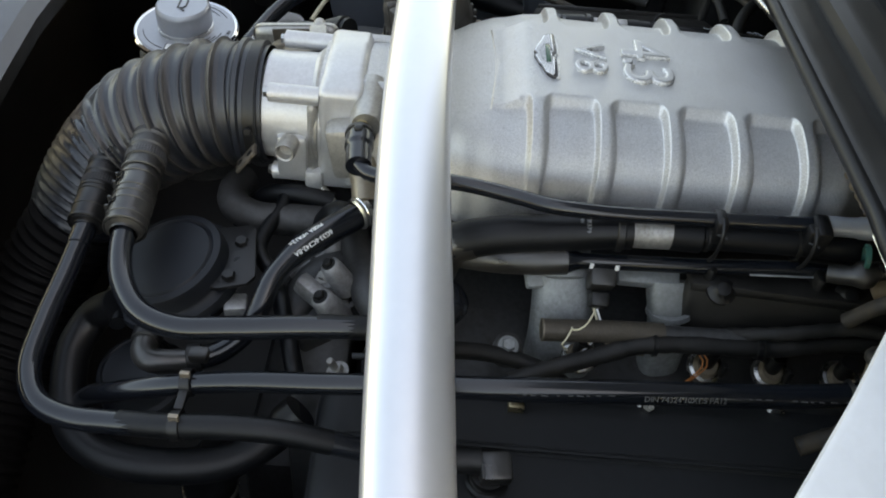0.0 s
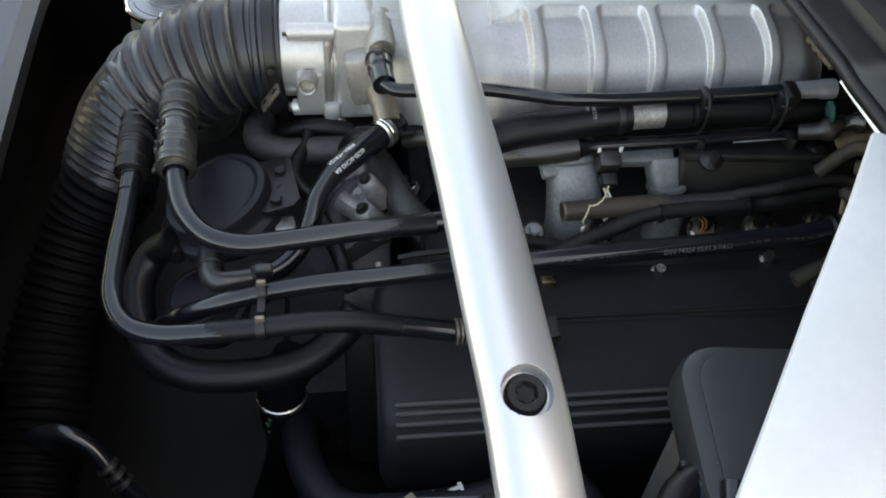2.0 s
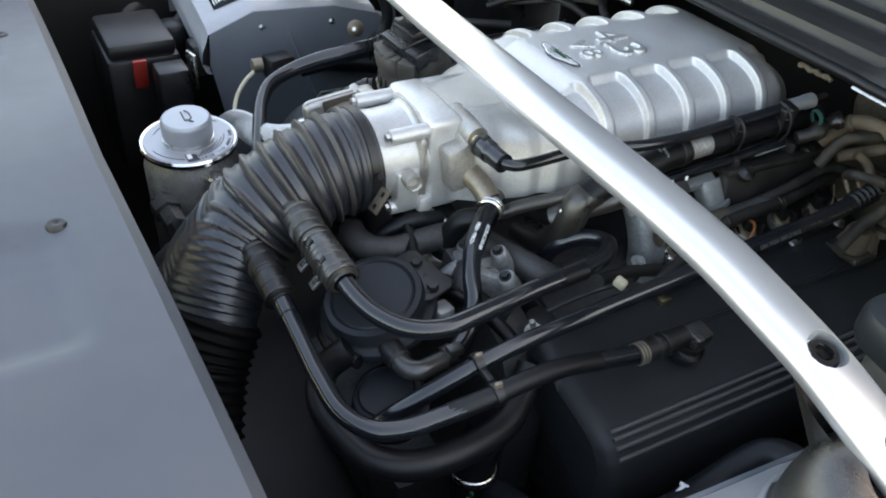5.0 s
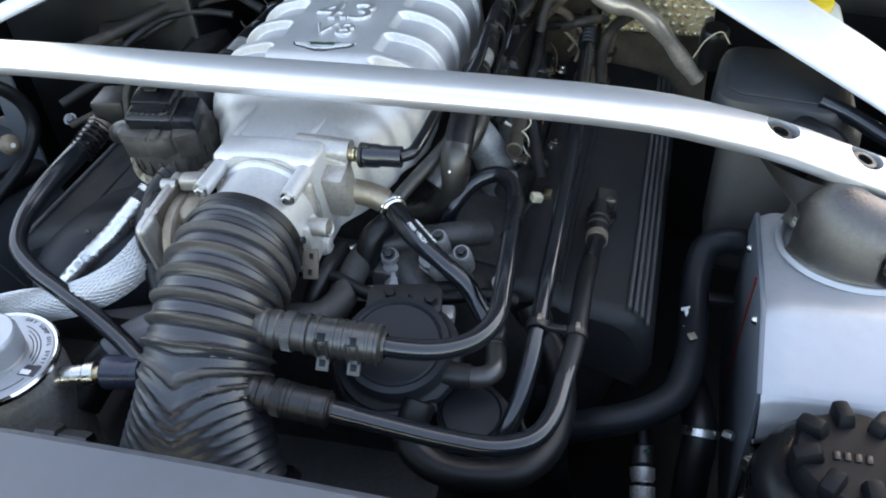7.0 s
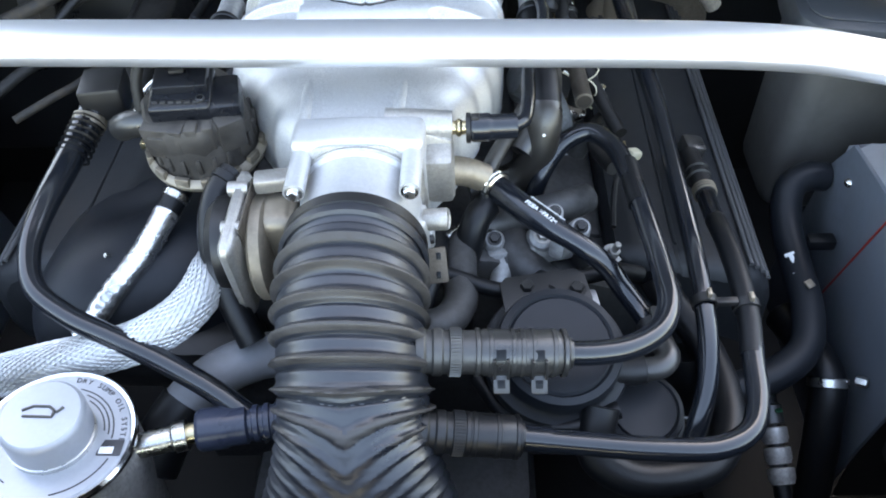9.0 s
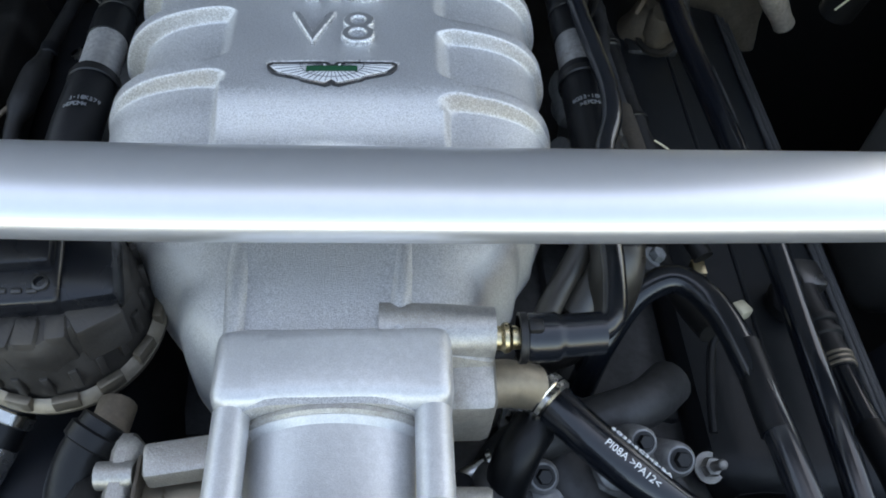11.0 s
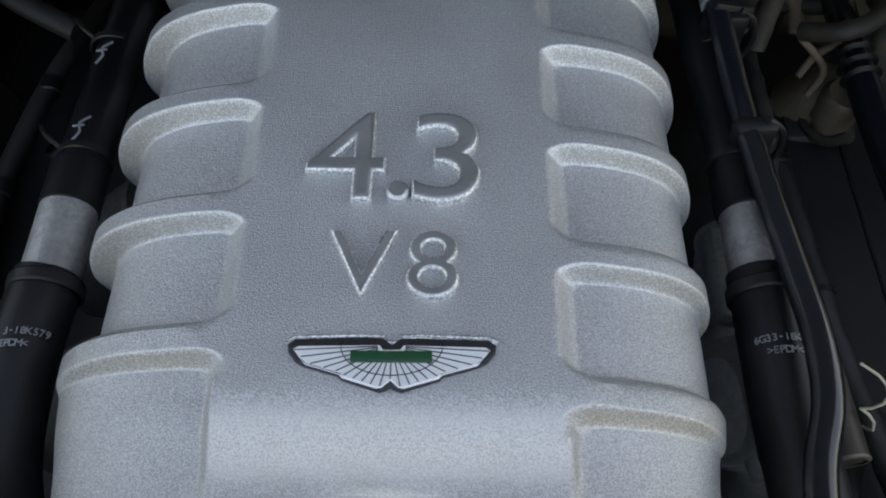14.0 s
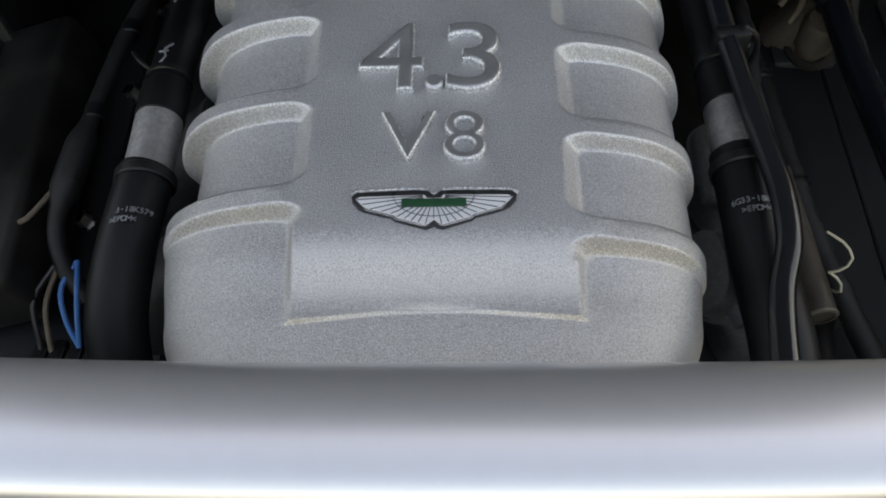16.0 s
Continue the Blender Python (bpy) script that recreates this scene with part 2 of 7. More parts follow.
M_COIL = material("dust_filmed_black_cover", (0.0105, 0.0096, 0.0088), 0.45, 0.0, 0.25, 30, 0.2, 500, 0.35, dust_color=(0.055, 0.046, 0.037), spec=0.45)
M_SCREWCAP = material("black_satin_cap", (0.0050, 0.0056, 0.0068), 0.55, 0.0, 0.15, 60, 0.15, 700, 0.04, dust_color=(0.03, 0.03, 0.03), spec=0.15)


# ---- mesh helpers ----
def finish(name, bm, mat, angle=38):
    me = bpy.data.meshes.new(name)
    bmesh.ops.recalc_face_normals(bm, faces=bm.faces)
    bm.to_mesh(me)
    bm.free()
    me.polygons.foreach_set("use_smooth", [True] * len(me.polygons))
    me.set_sharp_from_angle(angle=radians(angle))
    if mat:
        me.materials.append(mat)
    return me


def thing(name, label, category, at=(0, 0, 0), group="", kind="", bm=None, mat=None):
    """A top-level thing: an Empty at its base, or one mesh."""
    ob = new(name, finish(name, bm, mat) if bm else None)
    if bm is None:
        ob.matrix_basis = Matrix.Translation(at)
        ob.empty_display_size = 0.02
    return tagged(ob, label, category, group, kind)


def world_of(ob):
    m = ob.matrix_basis.copy()
    if ob.parent:
        m = world_of(ob.parent) @ ob.matrix_parent_inverse @ m
    return m


def under(ob, parent):
    ob.parent = parent
    ob.matrix_parent_inverse = world_of(parent).inverted()
    return ob


def part(name, bm, mat, parent, label=""):
    ob = new(name, finish(name, bm, mat))
    under(ob, parent)
    return tagged(ob, label)


def V(*a):
    return Vector(a)


def spline(pts, res=8):
    """A smooth line through the points (centripetal Catmull-Rom)."""
    p = [Vector(q) for q in pts]
    if len(p) == 2:
        return [p[0].lerp(p[1], i / res) for i in range(res + 1)]
    p = [2 * p[0] - p[1]] + p + [2 * p[-1] - p[-2]]
    out = []
    for i in range(1, len(p) - 2):
        a, b, c, d = p[i - 1:i + 3]
        t0 = 0.0
        t1 = t0 + max((b - a).length, 1e-6) ** 0.5
        t2 = t1 + max((c - b).length, 1e-6) ** 0.5
        t3 = t2 + max((d - c).length, 1e-6) ** 0.5
        for k in range(res):
            t = t1 + (t2 - t1) * k / res
            a1 = a * ((t1 - t) / (t1 - t0)) + b * ((t - t0) / (t1 - t0))
            a2 = b * ((t2 - t) / (t2 - t1)) + c * ((t - t1) / (t2 - t1))
            a3 = c * ((t3 - t) / (t3 - t2)) + d * ((t - t2) / (t3 - t2))
            b1 = a1 * ((t2 - t) / (t2 - t0)) + a2 * ((t - t0) / (t2 - t0))
            b2 = a2 * ((t3 - t) / (t3 - t1)) + a3 * ((t - t1) / (t3 - t1))
            out.append(b1 * ((t2 - t) / (t2 - t1)) + b2 * ((t - t1) / (t2 - t1)))
    out.append(p[-2])
    return out


def resample(line, step):
    """Even steps along a line; returns points and their arc lengths."""
    s = [0.0]
    for a, b in zip(line[:-1], line[1:]):
        s.append(s[-1] + (b - a).length)
    n = max(2, int(round(s[-1] / step)) + 1)
    out, j = [], 0
    for i in range(n):
        d = s[-1] * i / (n - 1)
        while j < len(s) - 2 and s[j + 1] < d:
            j += 1
        f = 0 if s[j + 1] == s[j] else (d - s[j]) / (s[j + 1] - s[j])
        out.append(line[j].lerp(line[j + 1], f))
    return out, [s[-1] * i / (n - 1) for i in range(n)]


def tube(pts, r, seg=16, step=0.006, caps=True, up=(0, 0, 1), shape=None, bm=None, smooth=True, hollow=0.0):
    """A round (or shaped) rod along the points. r: a number, or a function of the arc length and the whole length."""
    bm = bm or bmesh.new()
    line, s = resample(spline(pts) if smooth else [Vector(p) for p in pts], step)
    rings, side = [], None
    for i, p in enumerate(line):
        t = (line[min(i + 1, len(line) - 1)] - line[max(i - 1, 0)]).normalized()
        if side is None:
            side = t.cross(Vector(up))
            if side.length < 1e-3:
                side = t.cross(Vector((1, 0, 0)))
        side = (side - t * side.dot(t)).normalized()
        top = side.cross(t).normalized()
        rr = r(s[i], s[-1]) if callable(r) else r
        ring = []
        for k in range(seg):
            a = 2 * math.pi * k / seg
            u, w = (math.cos(a), math.sin(a)) if shape is None else shape(a)
            ring.append(bm.verts.new(p + side * (u * rr) + top * (w * rr)))
        rings.append(ring)
    for a, b in zip(rings[:-1], rings[1:]):
        for k in range(seg):
            bm.faces.new((a[k], a[(k + 1) % seg], b[(k + 1) % seg], b[k]))
    if caps:
        for ring in (rings[0], rings[-1]):
            if hollow:
                c = sum((v.co for v in ring), Vector()) / seg
                inner = [bm.verts.new(c + (v.co - c) * hollow) for v in ring]
                for k in range(seg):
                    bm.faces.new((ring[k], ring[(k + 1) % seg], inner[(k + 1) % seg], inner[k]))
                bm.faces.new([bm.verts.new(v.co * 1) for v in inner])
            else:
                bm.faces.new([bm.verts.new(v.co * 1) for v in ring])
    return bm


def lathe(profile, base, axis=(0, 0, 1), seg=32, bm=None, lobes=None):
    """Turns (radius, height) pairs about an axis from base."""
    bm = bm or bmesh.new()
    ax = Vector(axis).normalized()
    u = ax.cross(Vector((0, 1, 0)) if abs(ax.y) < 0.9 else Vector((1, 0, 0))).normalized()
    w = ax.cross(u)
    rings = []
    for r, h in profile:
        c = Vector(base) + ax * h
        if r < 1e-6:
            rings.append([bm.verts.new(c)])
        else:
            rings.append([bm.verts.new(c + (u * math.cos(2 * math.pi * k / seg) + w * math.sin(2 * math.pi * k / seg)) * (r * (lobes(k / seg, h) if lobes else 1))) for k in range(seg)])
    for a, b in zip(rings[:-1], rings[1:]):
        for k in range(seg):
            n = (k + 1) % seg
            if len(a) == 1 and len(b) == 1:
                continue
            if len(a) == 1:
                bm.faces.new((a[0], b[n], b[k]))
            elif len(b) == 1:
                bm.faces.new((a[k], a[n], b[0]))
            else:
                bm.faces.new((a[k], a[n], b[n], b[k]))
    return bm


def box(c, size, bevel=0.002, rot=(0, 0, 0), bm=None, segments=2, taper=1.0):
    """A box with rounded edges; taper narrows its top."""
    own = bmesh.new()
    bmesh.ops.create_cube(own, size=1.0)
    for v in own.verts:
        k = taper if v.co.z > 0 else 1.0
        v.co = Vector((v.co.x * size[0] * k, v.co.y * size[1] * k, v.co.z * size[2]))
    if bevel:
        bmesh.ops.bevel(own, geom=own.edges[:], offset=bevel, segments=segments, profile=0.5, affect="EDGES")
    own.transform(pose(*c, *rot))
    return merge(bm, own)


def merge(bm, own):
    if bm is None:
        return own
    me = bpy.data.meshes.new("scratch")
    own.to_mesh(me)
    own.free()
    bm.from_mesh(me)
    bpy.data.meshes.remove(me)
    return bm


def plate(poly, m, depth, bevel=0.0015, bm=None):
    """A flat outline (x, y pairs) given thickness along its own z and laid at the pose m."""
    own = bmesh.new()
    lo = [own.verts.new((x, y, 0)) for x, y in poly]
    hi = [own.verts.new((x, y, depth)) for x, y in poly]
    own.faces.new(lo[::-1])
    own.faces.new(hi)
    n = len(poly)
    for k in range(n):
        own.faces.new((lo[k], lo[(k + 1) % n], hi[(k + 1) % n], hi[k]))
    if bevel:
        bmesh.ops.recalc_face_normals(own, faces=own.faces)
        rim = [e for e in own.edges if abs(e.verts[0].co.z - e.verts[1].co.z) < 1e-9]
        bmesh.ops.bevel(own, geom=rim, offset=bevel, segments=2, profile=0.5, affect="EDGES")
    own.transform(m)
    return merge(bm, own)


def sheet(fn, nu, nv, bm=None):
    """A sheet from a function of u and v in 0..1."""
    bm = bm or bmesh.new()
    g = [[bm.verts.new(fn(i / nu, j / nv)) for j in range(nv + 1)] for i in range(nu + 1)]
    for i in range(nu):
        for j in range(nv):
            bm.faces.new((g[i][j], g[i + 1][j], g[i + 1][j + 1], g[i][j + 1]))
    return bm


def slab(corners, thick, bm=None):
    """A four-cornered sheet with thickness, along its normal."""
    own = bmesh.new()
    c = [Vector(p) for p in corners]
    n = (c[1] - c[0]).cross(c[3] - c[0]).normalized() * thick
    a = [own.verts.new(p) for p in c]
    b = [own.verts.new(p + n) for p in c]
    own.faces.new(a[::-1])
    own.faces.new(b)
    for k in range(4):
        own.faces.new((a[k], a[(k + 1) % 4], b[(k + 1) % 4], b[k]))
    return merge(bm, own)


def lerp_table(x, rows):
    """Reads a value off (x, value) rows, eased between them."""
    if x <= rows[0][0]:
        return rows[0][1]
    for (a, p), (b, q) in zip(rows[:-1], rows[1:]):
        if x <= b:
            f = (x - a) / (b - a)
            return p + (q - p) * (f * f * (3 - 2 * f))
    return rows[-1][1]


def step(a, b, x):
    f = min(1.0, max(0.0, (x - a) / (b - a)))
    return f * f * (3 - 2 * f)


def lettering(text, size, m, depth, bm=None, space=1.0, bevel=0.0):
    """Raised letters in the built-in font, centred, on the pose m."""
    cu = bpy.data.curves.new("letters", "FONT")
    cu.body, cu.size, cu.extrude, cu.align_x, cu.align_y, cu.bevel_depth, cu.space_character = text, size, max(0.0002, depth / 2 - bevel), "CENTER", "CENTER", bevel or depth * 0.12, space
    cu.offset = -bevel * 0.6
    cu.resolution_u = 5
    ob = bpy.data.objects.new("letters", cu)
    scene.collection.objects.link(ob)
    me = bpy.data.meshes.new_from_object(ob.evaluated_get(bpy.context.evaluated_depsgraph_get()))
    bpy.data.objects.remove(ob)
    own = bmesh.new()
    own.from_mesh(me)
    bpy.data.meshes.remove(me)
    xs = [v.co.x for v in own.verts]
    ys = [v.co.y for v in own.verts]
    off = Vector(((max(xs) + min(xs)) / 2, (max(ys) + min(ys)) / 2, 0))
    for v in own.verts:
        v.co -= off
    own.transform(m)
    return merge(bm, own), max(xs) - min(xs), max(ys) - min(ys)


def hexbolt(base, axis, r=0.006, h=0.005, washer=0.0, stud=0.0, bm=None):
    """A hexagon head, with a washer and the end of a stud where there is one."""
    bm = bm or bmesh.new()
    if washer:
        lathe([(0, 0), (washer, 0), (washer, 0.0012), (0, 0.0012)], base, axis, 20, bm)
    lathe([(r, 0.001), (r, h * 0.8), (r * 0.86, h), (0, h)], base, axis, 6, bm)
    if stud:
        lathe([(r * 0.5, h), (r * 0.5, h + stud), (r * 0.35, h + stud + 0.001), (0, h + stud + 0.001)], base, axis, 12, bm)
    return bm


def torxscrew(base, axis, r=0.008, h=0.006):
    """A round screw head with a star-shaped socket."""
    bm = lathe([(r * 1.0, 0), (r, h * 0.6), (r * 0.85, h), (r * 0.55, h)], base, axis, 24)
    lathe([(r * 0.55, h), (r * 0.5, h * 0.35), (0, h * 0.3)], base, axis, 24, bm, lambda f, q: 0.88 + 0.12 * math.cos(12 * math.pi * f))
    return bm


def ribbed(r, pitch, depth, sharp=2.0, start=0.0, end=0.0):
    """The radius of a corrugated hose, smooth over its first and last lengths."""
    def f(s, total):
        if s < start or s > total - end:
            return r
        c = 0.5 + 0.5 * math.cos(2 * math.pi * (s - start) / pitch)
        return r + depth * (c ** sharp) - depth * 0.4
    return f


def hose(name, pts, r, label, mat=None, category="hose", seg=16, group="", kind="", step_=0.006):
    ob = thing(name, label, category, group=group, kind=kind, bm=tube(pts, r, seg, step_), mat=mat or M_RUBBER)
    return ob


# ---- the setting: ground, engine bay walls, cowl, raised bonnet ----
thing("ground", "grey concrete ground under the car", "ground", kind="structure", bm=sheet(lambda u, v: V(-200 + 400 * u, -200 + 400 * v, 0), 8, 8), mat=M_GROUND)


def bay_wall(name, corners, thick, label, mat=M_BAY, category="wall"):
    return thing(name, label, category, kind="structure", bm=slab(corners, thick), mat=mat)


bay_wall("wall_right", [(0.79, -0.95, 0.12), (0.79, 0.75, 0.12), (0.79, 0.75, 0.70), (0.79, -0.95, 0.70)], 0.03, "black inner wing wall of the engine bay")
bay_wall("wall_left", [(-0.85, 0.75, 0.12), (-0.85, -0.95, 0.12), (-0.85, -0.95, 0.70), (-0.85, 0.75, 0.70)], 0.03, "black inner wing wall of the engine bay")
bay_wall("wing_left", [(-0.87, 0.75, 0.68), (-0.87, -0.95, 0.66), (-0.98, -0.95, 0.80), (-0.98, 0.75, 0.88)], 0.012, "dark inner edge of the far wing", category="wing")
bay_wall("firewall", [(-0.85, 0.52, 0.12), (-0.85, 0.52, 0.84), (0.79, 0.52, 0.84), (0.79, 0.52, 0.12)], 0.03, "black bulkhead behind the engine")
bay_wall("front_wall", [(-0.85, -0.80, 0.12), (0.79, -0.80, 0.12), (0.79, -0.80, 0.66), (-0.85, -0.80, 0.66)], 0.03, "black radiator support wall")
bay_wall("bay_floor", [(-0.85, -0.8, 0.14), (-0.85, 0.55, 0.14), (0.79, 0.55, 0.14), (0.79, -0.8, 0.14)], 0.02, "dark undertray below the engine", category="floor")


def crown(x):
    return 0.732 - 0.10 * x * x - 0.066 * x + (0.05 * (x + 0.1) if x < -0.1 else 0)


def front_panel():
    """The grey cover over the radiator, with a rolled rear edge, a pressed recess and plastic rivets."""
    ob = thing("front_cover_panel", "grey satin plastic cover panel over the radiator", "cover panel", at=(0, -0.7, 0.7), kind="structure")
    def face(u, v):
        x = -0.9 + 1.78 * u
        y0 = -0.5365 + 0.046 * max(-0.1, x)
        d = v * 0.50
        roll = 0.012
        if d < roll:
            a = d / roll * math.pi / 2
            y, z = y0 + roll * 0.35 - math.sin(a) * roll, crown(x) - roll * (1 - math.sin(a))
        else:
            y, z = y0 + roll * 0.35 - d, crown(x) - 0.02 * (d - roll)
        dent = 0.010 * step(0.06, 0.10, d) * (1 - step(0.20, 0.23, d)) * step(-0.02, 0.01, x - 0.03 + 0.3 * (d - 0.1)) * (1 - step(0.17, 0.2, x))
        dent += 0.010 * step(0.06, 0.10, d) * (1 - step(0.20, 0.23, d)) * step(-0.65, -0.6, x) * (1 - step(-0.42, -0.39, x))
        return V(x, y, z - dent)
    part("panel", sheet(face, 180, 90), M_PANEL, ob)
    bm = sheet(lambda u, v: V(-0.9 + 1.78 * u, -0.5335 + 0.046 * max(-0.1, -0.9 + 1.78 * u), crown(-0.9 + 1.78 * u) - 0.012 - 0.02 * v), 60, 2)
    part("return_flange", bm, M_PLASTIC, ob)
    for x, y in ((0.024, -0.602), (-0.5, -0.60), (0.5, -0.585)):
        z = crown(x) - 0.004
        part("rivet", lathe([(0, 0.004), (0.003, 0.0048), (0.0045, 0.0055), (0.0085, 0.005), (0.0105, 0.002), (0.0105, -0.006)], (x, y, z), (0, 0, 1), 24), M_SCREW, ob, "dark plastic push rivet")
    return ob


front_panel()


def cowl_base(x):
    """Where the cowl's front lip runs: straight across, stepping back beyond the rear braces."""
    ax = abs(x)
    y = 0.208 - 0.003 * step(0.235, 0.275, ax) + 0.090 * step(0.508, 0.535, ax)
    z = 0.844 - 0.034 * step(0.505, 0.53, ax) - 0.05 * max(0.0, min(ax, 0.7) - 0.53)
    return y, z


def cowl_rise(x, d):
    """Beside the middle the cowl's front face leans back as one plain slope."""
    return 0.5 * min(max(d, 0.0), 0.05) * step(0.24, 0.285, abs(x))


COWL = [(0.004, -0.009), (-0.003, -0.007), (0.0, -0.001), (0.010, 0.003), (0.03, 0.004), (0.044, 0.000), (0.047, 0.012), (0.060, 0.016), (0.085, 0.018), (0.088, 0.008), (0.105, 0.006), (0.109, 0.022), (0.13, 0.025), (0.133, 0.017), (0.15, 0.017), (0.154, 0.032), (0.30, 0.045), (0.60, 0.10)]


def cowl_at(x, d):
    y0, z0 = cowl_base(x)
    for (a, za), (c, zc) in zip(COWL[2:], COWL[3:]):
        if a <= d <= c:
            return V(x, y0 + d, z0 + za + (zc - za) * (d - a) / (c - a) + cowl_rise(x, d))
    return V(x, y0 + d, z0)


def cowl():
    """The plastic cowl across the back of the bay: a rolled lip, steps rising to the windscreen and a sealing strip."""
    ob = thing("cowl", "dark plastic cowl across the back of the engine bay", "cowl", at=(0, 0.3, 0.8), kind="structure")
    def face(u, v):
        x = -0.88 + 1.74 * u
        k = v * (len(COWL) - 1)
        i = min(int(k), len(COWL) - 2)
        f = k - i
        y0, z0 = cowl_base(x)
        d = COWL[i][0] * (1 - f) + COWL[i + 1][0] * f
        return V(x, y0 + d, z0 + COWL[i][1] * (1 - f) + COWL[i + 1][1] * f + cowl_rise(x, d))
    part("panel", sheet(face, 320, 68), M_COWL, ob)
    part("sealing_strip", tube([V(x, cowl_base(x)[0] + 0.002, cowl_base(x)[1] - 0.004) for x in [-0.85 + 0.017 * i for i in range(101)]], 0.0065, 12, 0.01), M_MATT, ob)
    for sgn in (1, -1):
        part("lower_flange", slab([V(sgn * 0.250, 0.209, 0.829), V(sgn * 0.326, 0.207, 0.828), V(sgn * 0.326, 0.212, 0.836), V(sgn * 0.250, 0.214, 0.837)], 0.002), M_STEEL, ob, "bright bare flange under the lip")
        part("foam_strip", tube([V(sgn * x, 0.219, 0.8225 + 0.0012 * math.sin(x * 400)) for x in [0.168 + 0.006 * i for i in range(9)]], lambda s, t: 0.0032 + 0.0008 * math.sin(s * 500), 10, 0.003), M_BROWNFILL, ob, "crumbling tan foam strip")
    for x, d in ((0.352, 0.014), (0.414, 0.012), (-0.36, 0.014)):
        p = cowl_at(x, d)
        part("fastener", lathe([(0.0, 0.002), (0.010, 0.002), (0.012, 0.005), (0.017, 0.004), (0.019, -0.003)], p, (0, -0.15, 1), 24), M_PLASTIC, ob)
    # a printed strip whose words are too small to read
    for row in range(2):
        for k in range(17 - 4 * row):
            p = cowl_at(0.404 + 0.0062 * k, 0.038 - 0.007 * row - 0.0006 * k)
            part("print_bar", box(p + V(0, 0, 0.0006), (0.0054 - 0.0012 * (k * 5 % 3), 0.0046, 0.0006), 0, (26, 0, 0)), M_RING, ob)
    part("right_tray", box((0.66, 0.42, 0.735), (0.26, 0.24, 0.05), 0.012, (0, 6, 0)), M_PLASTIC, ob, "black tray beside the cowl")
    part("tray_edge", tube([(0.53, 0.318, 0.775), (0.60, 0.305, 0.768), (0.72, 0.285, 0.752)], 0.0035, 8, 0.01), M_BEIGE, ob, "pale bare edge")
    return ob


cowl()


def bonnet():
    """The raised bonnet that shades the bay, hinged at the windscreen."""
    ob = thing("bonnet", "raised bonnet with a dark lined underside", "bonnet", at=(0, 0.6, 0.95), kind="structure")
    a = radians(63)
    def inside(u, v):
        d = -0.14 + 1.36 * v
        half = 0.89 - 0.28 * v ** 2.5
        x = half * (2 * u - 1)
        bulge = 0.06 * (1 - (x / half) ** 2)
        return V(x, 0.62 - d * math.cos(a) + bulge * math.sin(a), 0.95 + d * math.sin(a) + bulge * math.cos(a))
    part("liner", sheet(inside, 24, 24), M_BONNET, ob)
    part("skin", sheet(lambda u, v: inside(u, v) + V(0, 0.03 * math.sin(a), 0.03 * math.cos(a)), 24, 24), M_TOWER, ob)
    return ob


bonnet()


wing = thing("wing_edge", "silver painted wing edge along the bonnet gap", "wing", kind="structure", bm=tube([(-0.80, -0.62, 0.66), (-0.835, -0.42, 0.688), (-0.85, -0.30, 0.702), (-0.85, -0.16, 0.728), (-0.85, 0.1, 0.76), (-0.84, 0.4, 0.80)], 0.009, 12, 0.02), mat=M_TOWER)


# ---- intake manifold with its lettering and badge ----
RIBS_R = [-0.021, 0.038, 0.0985, 0.158, 0.218]
RIBS_L = [0.0, 0.0615, 0.123, 0.185, 0.246]
HALF = [(-0.216, 0.054), (-0.19, 0.060), (-0.14, 0.087), (-0.10, 0.109), (-0.075, 0.120), (-0.045, 0.129), (0.0, 0.133), (0.25, 0.133), (0.285, 0.118)]
TOP = [(-0.216, 0.779), (-0.15, 0.776), (-0.10, 0.776), (-0.05, 0.784), (-0.02, 0.7895), (0.02, 0.7915), (0.25, 0.7915), (0.285, 0.775)]
LOW = [(-0.216, 0.672), (-0.15, 0.675), (-0.08, 0.69), (0.0, 0.705), (0.28, 0.705)]


def ramp_(a, b, x, soft=0.22):
    """A straight slope with small rounded ends."""
    f = (x - a) / (b - a)
    if f <= -soft:
        return 0.0
    if f >= 1 + soft:
        return 1.0
    if f < soft:
        return (f + soft) ** 2 / (4 * soft)
    if f > 1 - soft:
        return 1 - (1 + soft - f) ** 2 / (4 * soft)
    return f


